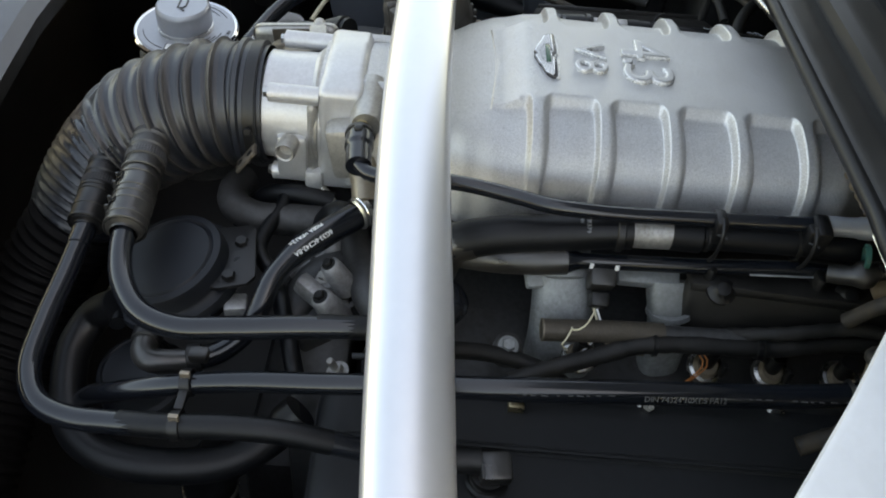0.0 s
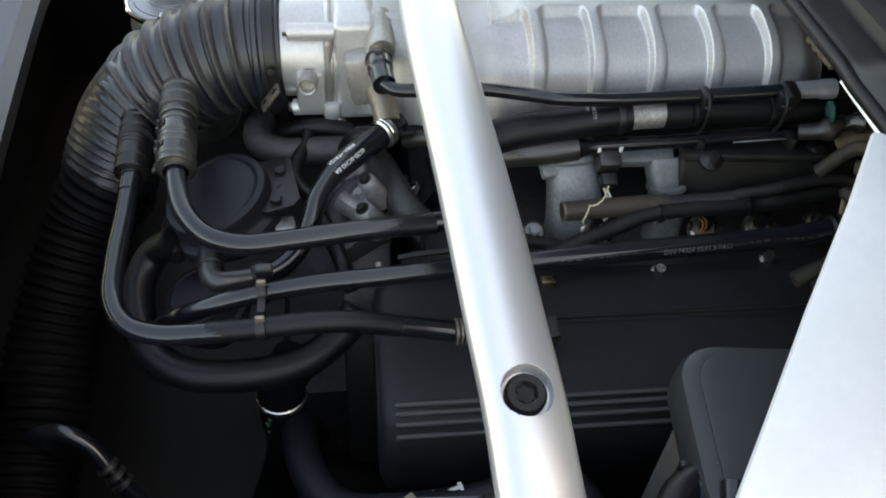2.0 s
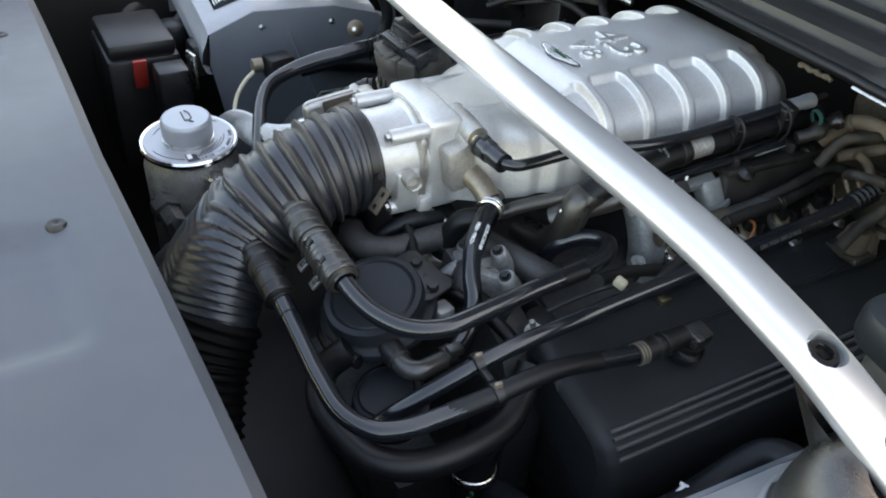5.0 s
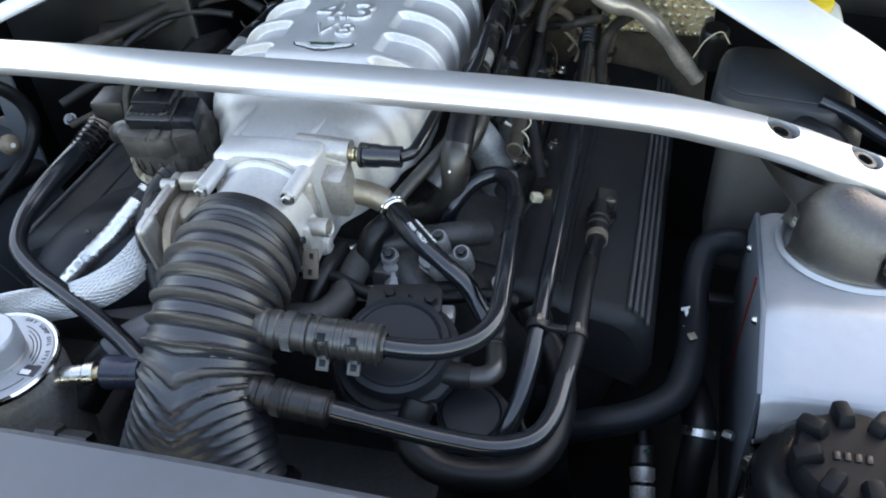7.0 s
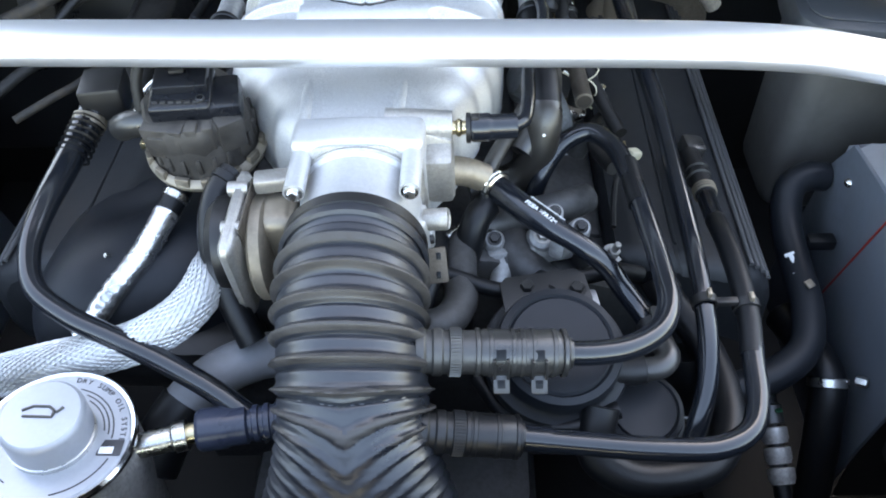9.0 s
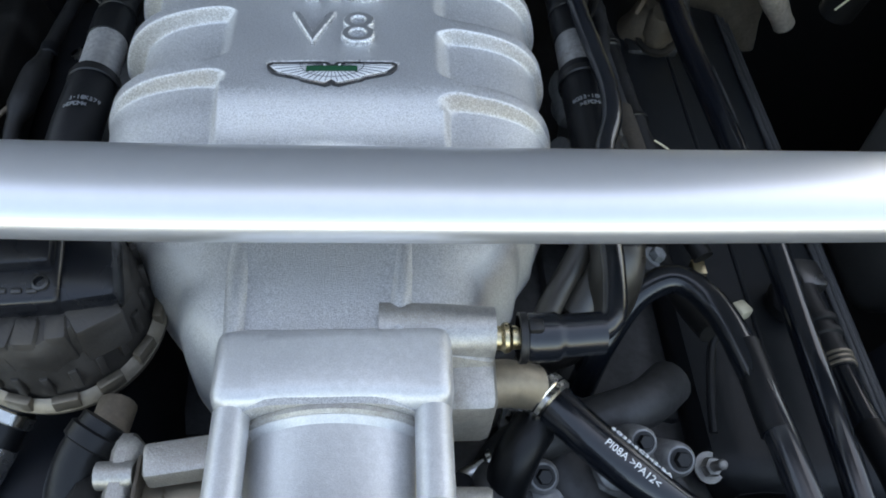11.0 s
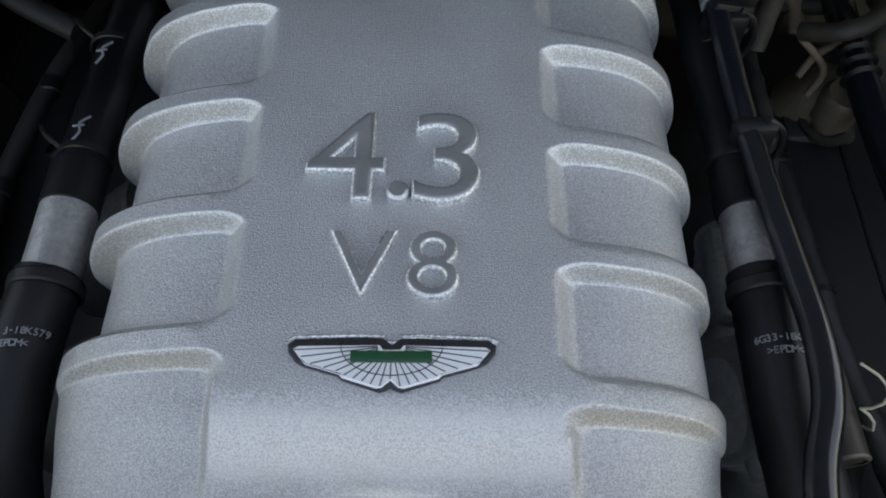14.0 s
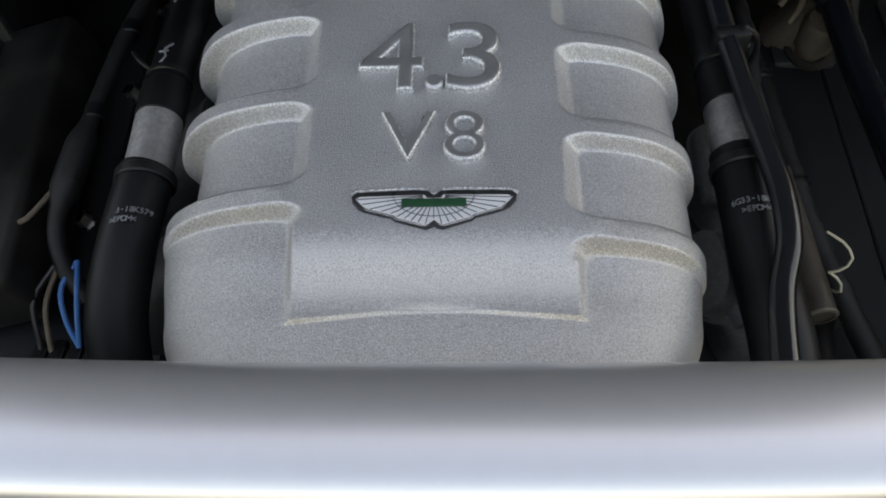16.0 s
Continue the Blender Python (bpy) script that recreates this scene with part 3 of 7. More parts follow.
def manifold_point(a, y):
    """A point of the manifold's skin: a is the turn from its right foot over the top to its left foot."""
    w, zt, zb = lerp_table(y, HALF), lerp_table(y, TOP), lerp_table(y, LOW)
    n = 4.2
    ca, sa = math.cos(a), math.sin(a)
    e = 2.0 / n
    x = math.copysign(abs(ca) ** e, ca) * w
    z = zb + (abs(sa) ** e) * (zt - zb)
    nx, nz = ca * 0.9, max(0.12, sa)
    ln = math.hypot(nx, nz)
    nx, nz = nx / ln, nz / ln
    ax = abs(x)
    # rounded pockets on both sides leave the ribs and the raised middle standing
    ribs = RIBS_R if x > 0 else RIBS_L
    fade = step(0.712, 0.745, z)
    up = 1.0
    edges = [(-0.40, ribs[0] - 0.0042)] + [(p + 0.0098, q - 0.0042) for p, q in zip(ribs, ribs[1:])] + [(ribs[-1] + 0.0098, 0.40)]
    for lo, hi in edges:
        if lo - 0.01 < y < hi + 0.01:
            # how deep inside the pocket: rear wall steep, others soft
            back, fore, side = (hi - y) / 0.0023, (y - lo) / 0.0032, (ax - 0.0655) / 0.0052
            r = 2.2
            m1, m2 = r - min(back, r), r - min(side, r)
            m3 = r - min(fore, r)
            d = r - math.sqrt(max(m1, m3) ** 2 + m2 ** 2)
            up = 1 - ramp_(-0.55, 0.75, d, 0.30)
            break
    front = step(-0.0592, -0.0580, y - 0.05 * (0.07 - min(ax, 0.07)) * 1.6)
    if y < ribs[0] - 0.012:
        up = (1 - ramp_(0.0655, 0.0690, ax, 0.35)) * front
    zmid = 0.8 - 0.0148 * step(-0.018, -0.056, y) - 0.02 * step(0.25, 0.285, y)
    gx = 0.0055 if x > 0 else 0.0130
    outer = step(0.066, 0.086, ax)
    lift = (1 - outer) * (max(zmid, z) - z) + outer * fade * nz * 0.0100
    # the body swells to the ribs' width ahead of them
    swell = step(-0.105, -0.06, y) * (1 - step(ribs[0] - 0.002, ribs[0] + 0.02, y)) * outer
    x, z = x + nx * gx * max(outer * fade * up, swell * (0.95 if x < 0 else 0.75)), z + lift * up
    x += 0.0035 * step(-0.06, -0.2, y)
    return V(x, y, z)


def manifold():
    ob = thing("intake_manifold", "silver cast aluminium intake manifold with raised ribs and lettering", "manifold", at=(0, 0.03, 0.70))
    ys = []
    y = -0.216
    while y < 0.2851:
        ys.append(y)
        near = min([abs(y - r + 0.005) for r in RIBS_R + RIBS_L] + [abs(y - r - 0.011) for r in RIBS_R + RIBS_L] + [abs(y + 0.0575)])
        y += 0.0005 if near < 0.0046 else 0.003
    na = 190
    # closer steps where the raised middle ends
    angles = []
    for i in range(na + 1):
        f = i / na
        angles.append(math.pi * f)
    extra = [math.acos(min(1.0, (q / 0.133)) ** 2.1) for q in [0.062 + 0.0006 * i for i in range(18)]]
    angles = sorted(angles + extra + [math.pi - q for q in extra])
    bm = bmesh.new()
    g = [[bm.verts.new(manifold_point(a, y)) for a in angles] for y in ys]
    for i in range(len(ys) - 1):
        for j in range(len(angles) - 1):
            bm.faces.new((g[i][j], g[i][j + 1], g[i + 1][j + 1], g[i + 1][j]))
    for row in (g[0], g[-1]):
        bm.faces.new([bm.verts.new(v.co * 1) for v in row])
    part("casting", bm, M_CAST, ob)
    # a collar where the neck meets the throttle body, and shallow webs on the neck
    def web(x, lean):
        own = bmesh.new()
        tube([(x, -0.190, 0.7745), (x + lean * 0.4, -0.160, 0.7725), (x + lean, -0.105, 0.7670)], lambda s, t: 0.0045 + 0.004 * (s / t), 12, 0.006, bm=own)
        return own
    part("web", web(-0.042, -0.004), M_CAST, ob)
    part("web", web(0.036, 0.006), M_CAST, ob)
    bm = box((0.0065, -0.1935, 0.7225), (0.114, 0.043, 0.115), 0.008, segments=3)
    part("neck_flange", bm, M_SMOOTHCAST, ob)
    part("arched_cap", tube([(-0.046, -0.194, 0.7665), (-0.025, -0.194, 0.7705), (0.0065, -0.194, 0.7725), (0.038, -0.194, 0.7705), (0.059, -0.194, 0.7665)], 1.0, 20, 0.006, shape=lambda a: (math.copysign(abs(math.cos(a)) ** 0.5, math.cos(a)) * 0.0200, math.copysign(abs(math.sin(a)) ** 0.6, math.sin(a)) * 0.0105)), M_SMOOTHCAST, ob)
    # breather boss on the neck
    bm = tube([(0.028, -0.168, 0.764), (0.055, -0.168, 0.764), (0.086, -0.168, 0.763)], lambda s, t: 0.016 - 0.003 * s / t, 24, 0.006)
    box((0.062, -0.176, 0.743), (0.040, 0.016, 0.044), 0.005, (0, 18, 0), bm)
    part("breather_boss", bm, M_RAWCAST, ob, "warm raw cast aluminium boss")
    bm = box((0.074, -0.184, 0.727), (0.026, 0.036, 0.056), 0.006, (10, 0, 0))
    part("outlet_boss", bm, M_RAWCAST, ob, "raw cast hose outlet")
    part("outlet_stub", tube([(0.080, -0.172, 0.716), (0.098, -0.166, 0.708), (0.114, -0.163, 0.698)], 0.0135, 20, 0.005), M_BEIGE, ob, "stained cast hose stub")
    # lettering cast proud of the top
    for text, x0, x1, y0, y1 in (("4", -0.040, -0.006, 0.063, 0.110), ("3", 0.005, 0.034, 0.062, 0.110), ("V", -0.027, 0.001, 0.018, 0.048), ("8", 0.004, 0.025, 0.017, 0.048)):
        own, w, h = lettering(text, 0.05, Matrix.Identity(4), 0.0062, bevel=0.0019)
        sx, sy = (x1 - x0) / w, (y1 - y0) / h
        own.transform(pose((x0 + x1) / 2, (y0 + y1) / 2, 0.8010) @ Matrix.Diagonal((sx, sy, 1, 1)))
        # Bevels and sides get a brighter material, so their highlights are painted in.
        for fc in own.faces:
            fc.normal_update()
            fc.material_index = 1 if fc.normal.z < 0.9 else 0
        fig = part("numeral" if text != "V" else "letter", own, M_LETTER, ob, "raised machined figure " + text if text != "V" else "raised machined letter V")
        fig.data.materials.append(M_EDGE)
    part("decimal_point", lathe([(0.0052, -0.001), (0.0049, 0.0026), (0.0036, 0.0038), (0, 0.0038)], (-0.0006, 0.0680, 0.80), (0, 0, 1), 24), M_LETTER, ob)
    # winged emblem, drawn plainly
    half = [(0.0, -0.0014), (0.0030, 0.0010), (0.010, 0.0014), (0.0365, 0.0006), (0.0393, -0.0014), (0.0388, -0.0046), (0.0358, -0.0084), (0.0328, -0.0112), (0.0198, -0.0151), (0.0183, -0.0166), (0.0047, -0.0211), (0.0020, -0.0206), (0.0, -0.0195)]
    wing = [(0.0, -0.0046), (0.0032, -0.0044), (0.0044, -0.0028), (0.0345, -0.0034), (0.0362, -0.0045), (0.0342, -0.0068), (0.0310, -0.0095), (0.0182, -0.0131), (0.0170, -0.0144), (0.0044, -0.0181), (0.0030, -0.0178), (0.0, -0.0153)]
    wing = [(x, y + 0.07 * (y + 0.0030)) for x, y in wing]
    def outline(pts, grow=0.0):
        cy = -0.0096
        right = [(x + grow * (1 if x > 0.004 else 0), y + (grow if y > cy else -grow)) for x, y in pts]
        return right + [(-x, y) for x, y in right[::-1] if x > 1e-6]
    part("emblem_bead", tube([V(x, y + 0.0008, 0.8006) for x, y in outline(half[:5])[::-1]][:5] + [V(x, y + 0.0008, 0.8006) for x, y in half[1:5]], 0.0010, 8, 0.002, smooth=False), M_EDGE, ob)
    badge = part("emblem", plate(outline(half, -0.0006), pose(0, 0, 0.7995), 0.0026, 0.0006), M_EMBLEM, ob, "winged enamel emblem with a black rim")
    part("rim", plate(outline(wing, 0.0006), pose(0, 0, 0.8019), 0.0007, 0.0002), M_CHROME, badge)
    part("field", plate(outline(wing), pose(0, 0, 0.8024), 0.0005, 0), M_WHITE, badge, "white enamel wings")
    # dark lines fan out from behind the bar
    ring = outline(wing)
    def inside(x, y):
        hit = False
        for (xa, ya), (xb, yb) in zip(ring, ring[1:] + ring[:1]):
            if (ya > y) != (yb > y) and x < (xb - xa) * (y - ya) / (yb - ya) + xa:
                hit = not hit
        return hit
    oy = -0.0030
    for sgn in (1, -1):
        for i, off in enumerate((0, 13, 25, 36, 46, 55, 63, 70, 76, 82, 87)):
            ang = radians(-90 + off)
            dx, dy = math.cos(ang), math.sin(ang)
            d = 0.0055
            while inside(dx * (d + 0.0004), oy + dy * (d + 0.0004)) and d < 0.05:
                d += 0.0004
            if i == 0 and sgn < 0 or d < 0.0065:
                continue
            a, b = V(dx * 0.0052, oy + dy * 0.0052, 0), V(dx * d, oy + dy * d, 0)
            mid = (a + b) / 2
            part("line", box((sgn * mid.x, mid.y, 0.8030), ((b - a).length, 0.00036, 0.0003), 0, (0, 0, sgn * math.degrees(ang))), M_INK, badge)
    pts = [V(math.cos(radians(a)) * 0.0188, oy + math.sin(radians(a)) * 0.0118, 0.8030) for a in range(-178, -1, 8)]
    part("line", tube([p for p in pts if inside(p.x, p.y)], 0.00020, 5, 0.002, smooth=False), M_INK, badge)
    part("bar", box((0, -0.0075, 0.8030), (0.0300, 0.0045, 0.0014), 0.0003), M_GREEN, badge, "plain green enamel bar")
    return ob


manifold()

# intake runners under the manifold, down to the cylinder heads
def runner(pts, r0, r1, mat, rim):
    ob = thing("intake_runner", "cast aluminium intake runner below the manifold", "runner", group="intake runners",
               bm=tube(pts, lambda s, t: r0 + (r1 - r0) * (s / t) ** 1.4, 28, 0.004, shape=lambda a: (math.copysign(abs(math.cos(a)) ** 0.7, math.cos(a)) * 1.15, math.copysign(abs(math.sin(a)) ** 0.7, math.sin(a)) * 0.85)), mat=mat)
    p, q = Vector(pts[rim]), Vector(pts[rim + 1])
    part("cast_rim", lathe([(r0 * 1.02, -0.003), (r0 * 1.24, -0.002), (r0 * 1.28, 0.003), (r0 * 1.04, 0.006)], p, q - p, 28), mat, ob)
    return ob


runner([(0.150, 0.017, 0.694), (0.164, 0.018, 0.684), (0.178, 0.020, 0.666), (0.192, 0.024, 0.630), (0.198, 0.028, 0.565)], 0.0215, 0.030, M_RUNNER, 1)
runner([(0.171, 0.112, 0.688), (0.177, 0.113, 0.680), (0.184, 0.117, 0.666), (0.190, 0.121, 0.640), (0.192, 0.122, 0.580)], 0.0165, 0.017, M_RUNNER, 2)
# Left runners use a darker metal than the right, with their shade painted in.
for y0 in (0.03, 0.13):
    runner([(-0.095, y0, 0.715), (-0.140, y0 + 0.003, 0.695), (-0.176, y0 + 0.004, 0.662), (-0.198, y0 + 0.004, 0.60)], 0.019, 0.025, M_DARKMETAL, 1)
foot = thing("manifold_foot", "grey cast foot flange under the manifold", "flange", at=(0.155, 0.08, 0.71))
part("flange", box((0.170, 0.092, 0.692), (0.022, 0.056, 0.014), 0.004, (0, 22, 0)), M_RUNNER, foot)
part("gusset", box((0.174, -0.002, 0.686), (0.026, 0.030, 0.010), 0.003, (0, 30, 12)), M_RUNNER, foot, "bright worn gusset")
coils = thing("coil_cover", "dusty black plastic ignition coil cover behind the loom", "cover", at=(0.195, 0.21, 0.65))
part("panel", box((0.192, 0.212, 0.676), (0.016, 0.180, 0.056), 0.006, (0, -14, -3), segments=3), M_COIL, coils)
part("ledge", box((0.184, 0.212, 0.703), (0.026, 0.176, 0.010), 0.003, (0, -6, -3)), M_COIL, coils)
for y in (0.150, 0.262):
    part("grommet", lathe([(0.0125, 0), (0.0125, 0.004), (0.0085, 0.006), (0.0060, 0.010), (0, 0.011)], (0.192 - 0.05 * (y - 0.15), y, 0.702), (0.5, 0, 0.85), 24), M_PLASTIC, coils)


# ---- strut brace ----
BRACE = [(-0.78, -0.087, 0.722), (-0.69, -0.092, 0.765), (-0.62, -0.096, 0.789), (-0.56, -0.099, 0.806), (-0.50, -0.104, 0.816), (-0.43, -0.108, 0.822), (-0.33, -0.113, 0.825), (-0.2, -0.119, 0.825), (-0.09, -0.1225, 0.8235), (0.02, -0.1235, 0.8215), (0.14, -0.122, 0.817), (0.25, -0.117, 0.810),
         (0.33, -0.112, 0.803), (0.40, -0.108, 0.794), (0.455, -0.104, 0.781), (0.51, -0.099, 0.765), (0.56, -0.096, 0.746), (0.62, -0.092, 0.722), (0.69, -0.088, 0.690), (0.74, -0.086, 0.664)]


SCREWS = ((0.510, -0.1005, 0.7805, 17), (0.592, -0.0955, 0.7515, 21), (-0.555, -0.1005, 0.8215, -15), (-0.637, -0.0955, 0.7985, -19))


def brace():
    """An oval bar, closely meshed round its four sunk screws."""
    ob = thing("strut_brace", "silver painted tubular strut brace across the engine bay", "strut brace", at=(0, -0.12, 0.82))
    line, arc = resample(spline([(x, y - 0.0018, z) for x, y, z in BRACE]), 0.0009)
    near = lambda p: min(abs(p.x - s[0]) for s in SCREWS) < 0.022
    keep = [i for i, p in enumerate(line) if near(p) or i % 6 == 0 or i == len(line) - 1]
    n, k, hole = 150, 2 / 2.1, 0.0170
    bm = bmesh.new()
    rows = []
    for i in keep:
        p = line[i]
        t = (line[min(i + 1, len(line) - 1)] - line[max(i - 1, 0)]).normalized()
        side = Vector((0, 0, 1)).cross(t).normalized()
        up_ = t.cross(side)
        e = min(arc[i], arc[-1] - arc[i])
        small = 1 - 0.55 * step(0.022, 0, e) ** 2
        row = []
        for j in range(n):
            a = 2 * math.pi * j / n
            c, s = math.cos(a), math.sin(a)
            q = p + small * (side * math.copysign(abs(c) ** k, c) * 0.0278 + up_ * math.copysign(abs(s) ** k, s) * 0.0165)
            if s > 0:
                for x, y, z, tilt in SCREWS:
                    ax = Vector((math.sin(radians(tilt)), 0, math.cos(radians(tilt))))
                    d = q - Vector((x, y, z))
                    flat = d - ax * d.dot(ax)
                    r = flat.length
                    if r < hole + 0.0006:
                        if r > hole - 0.0003:
                            q = q + flat.normalized() * (hole - r)
                        else:
                            near_r = min(r, hole - 0.0005)
                            q = Vector((x, y, z)) + flat.normalized() * (hole - 0.0007 if r > hole - 0.0011 else near_r) - ax * 0.0122
            row.append(bm.verts.new(q))
        rows.append(row)
    for r0, r1 in zip(rows, rows[1:]):
        for j in range(n):
            bm.faces.new((r0[j], r0[(j + 1) % n], r1[(j + 1) % n], r1[j]))
    bm.faces.new(rows[0][::-1])
    bm.faces.new(rows[-1])
    bar = part("bar", bm, M_SILVER, ob)
    for x, y, z, tilt in SCREWS:
        ax = Vector((math.sin(radians(tilt)), 0, math.cos(radians(tilt))))
        part("screw", torxscrew(Vector((x, y, z)) - ax * 0.0120, ax, 0.0140, 0.0078), M_SCREW, bar, "black star-socket screw")
    return ob


brace_ob = brace()


# ---- strut towers ----
def strut_tower(sgn, x0, label, lift=0.0, back=0.0):
    """A folded silver turret with a riveted inner face; sgn 1 is the +x side."""
    ob = thing("strut_tower", label, "strut tower", at=(sgn * 0.62, -0.15, 0.4), group="strut towers")
    X = lambda x: sgn * x
    xi, xo = x0, x0 + 0.28
    top = [(-0.050 + back, 0.640 - back * 0.3), (-0.10 + back * 0.4, 0.648), (-0.217, 0.657), (-0.224, 0.6555), (-0.298, 0.628 if back else 0.620), (-0.302, 0.616), (-0.311, 0.596), (-0.313, 0.577), (-0.308, 0.563), (-0.298, 0.558)]
    def skin(u, v):
        k = v * (len(top) - 1)
        i = min(int(k), len(top) - 2)
        f = k - i
        y, z = top[i][0] * (1 - f) + top[i + 1][0] * f, top[i][1] * (1 - f) + top[i + 1][1] * f
        x = xi + 0.004 + (xo - xi) * u
        z -= 0.006 * (1 - step(0, 0.03, u))
        return V(X(x), y, z + (0.07 if sgn < 0 else 0.01) * u + lift)
    part("top_skin", sheet(skin, 24, 56), M_TOWER, ob)
    side = [(y, z + lift) for y, z in ((-0.048 + back, 0.638 - back * 0.3), (-0.12 + back * 0.8, 0.645), (-0.22, 0.653), (-0.296, 0.624 if back else 0.616), (-0.300, 0.57), (-0.270, 0.40), (-0.255, 0.30), (0.06 + back, 0.30), (-0.01 + back, 0.58))]
    own = bmesh.new()
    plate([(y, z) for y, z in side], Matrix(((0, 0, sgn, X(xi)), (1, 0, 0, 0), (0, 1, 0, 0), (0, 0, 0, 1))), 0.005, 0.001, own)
    # The side towards the engine is coloured darker to hold its shade.
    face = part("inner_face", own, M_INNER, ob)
    own = bmesh.new()
    plate([(-0.048, 0.30), (-0.048, 0.640 + lift), (0.0 + back, 0.60 + lift), (0.06 + back, 0.30)], Matrix(((0, 0, sgn, X(xi + 0.02)), (1, 0, 0, 0), (0, 1, 0, 0), (0, 0, 0, 1))), 0.005, 0.001, own)
    part("rear_gusset", own, M_TOWER, ob)
    for y, z in ((-0.066 - back * 0.3, 0.601 + lift * 1.6), (-0.208, 0.625 + lift)):
        part("rivet", lathe([(0, 0.004), (0.003, 0.0038), (0.0052, 0.0012), (0.0055, -0.002)], (X(xi - 0.0005), y, z), (-sgn, 0, 0), 16), M_STEEL, face)
    part("seam", tube([(X(xi - 0.001), -0.163, 0.643), (X(xi - 0.001), -0.075, 0.40)], 0.0012, 8, 0.02), M_RED if sgn > 0 else M_TOWER, face, "thin red sealed seam" if sgn > 0 else "")
    part("inner_front", slab([(X(xi + 0.006), -0.262, 0.30), (X(xo), -0.262, 0.30), (X(xo), -0.262, 0.60 + lift), (X(xi + 0.006), -0.262, 0.60 + lift)], 0.004), M_BAY, ob, "dark painted front of the tower")
    part("outer_skin", slab([(X(xo), -0.300, 0.565 + lift), (X(xo), -0.05, 0.565 + lift), (X(xo), -0.05, 0.65 + lift), (X(xo), -0.300, 0.60 + lift)], 0.004), M_TOWER, ob)
    part("pressed_ring", lathe([(0.078, -0.004), (0.0815, 0.0002), (0.0840, 0.0004), (0.0875, -0.004)], (X(x0 + (0.103 if sgn > 0 else 0.147)), -0.106, 0.655 + lift + (0.037 if sgn < 0 else 0.004)), (-0.03 * sgn, 0.05, 1), 48), M_TOWER, ob)
    return ob


right_tower = strut_tower(1, 0.505, "silver folded sheet strut tower with riveted inner face")
left_tower = strut_tower(-1, 0.555, "silver folded sheet strut tower with a black data plate", 0.030, 0.055)


def tower_bracket(sgn, x0, lift=0.0):
    """The cast cup that joins the brace to the tower: a dome, cut away for its nuts, with an arm up to the bar."""
    ob = thing("brace_bracket", "bare cast metal bracket holding the strut brace on its tower", "bracket", at=(sgn * x0, -0.105, 0.655), group="brace brackets")
    c = Vector((sgn * x0, -0.106, 0.652 + lift))
    def dome(u, v):
        a = 2 * math.pi * u
        r = 0.078 - 0.052 * v ** 2.2
        rise = math.sin(v * math.pi / 2)
        flare = 0.005 * (1 - step(0, 0.10, v))
        x, y = math.cos(a) * (r + flare), math.sin(a) * (r + flare)
        notch = 0.0
        for na, wide, tall, deep in ((-75, 9, 0.32, 0.30), (180, 13, 0.30, 0.26)):
            d = abs((math.degrees(a) - na + 180) % 360 - 180)
            notch = max(notch, deep * (1 - step(wide - 2, wide + 6, d)) * (1 - step(tall - 0.08, tall + 0.08, v)) * (step(0.04, 0.10, v) if na < 0 else 1))
        k = 1 - notch
        return c + V(sgn * x * k, y * k, 0.002 + (0.074 - 0.36 * x * v) * rise)
    part("cup", sheet(dome, 96, 32), M_DOME, ob)
    def wing(u, v):
        # a tapering wall that fans out from the cup's foot to the underside of the bar
        a, w = 2 * math.pi * u, v ** 1.5
        lo, hi = x0 - 0.056 - 0.066 * w, x0 - 0.030 + 0.020 * w
        x = (lo + hi) / 2 + (hi - lo) / 2 * math.cos(a)
        top = 0.752 - 0.36 * (x - x0 + 0.106)
        return V(sgn * x, -0.099 + (0.018 + 0.008 * v) * math.sin(a) + 0.006 * (1 - v), 0.656 + lift + (top - 0.656) * v)
    part("arm", sheet(wing, 40, 16), M_DOME, ob)
    for na, out in ((-75, 0.066), (180, 0.062)):
        a = radians(na)
        p = c + V(sgn * math.cos(a) * out, math.sin(a) * out, 0.020)
        part("nut", hexbolt(p, (0, 0, 1), 0.0085, 0.008, 0.0125, 0.010), M_STEEL, ob, "zinc nut on a stud")
    return ob


tower_bracket(1, 0.606)
tower_bracket(-1, 0.700, 0.040)


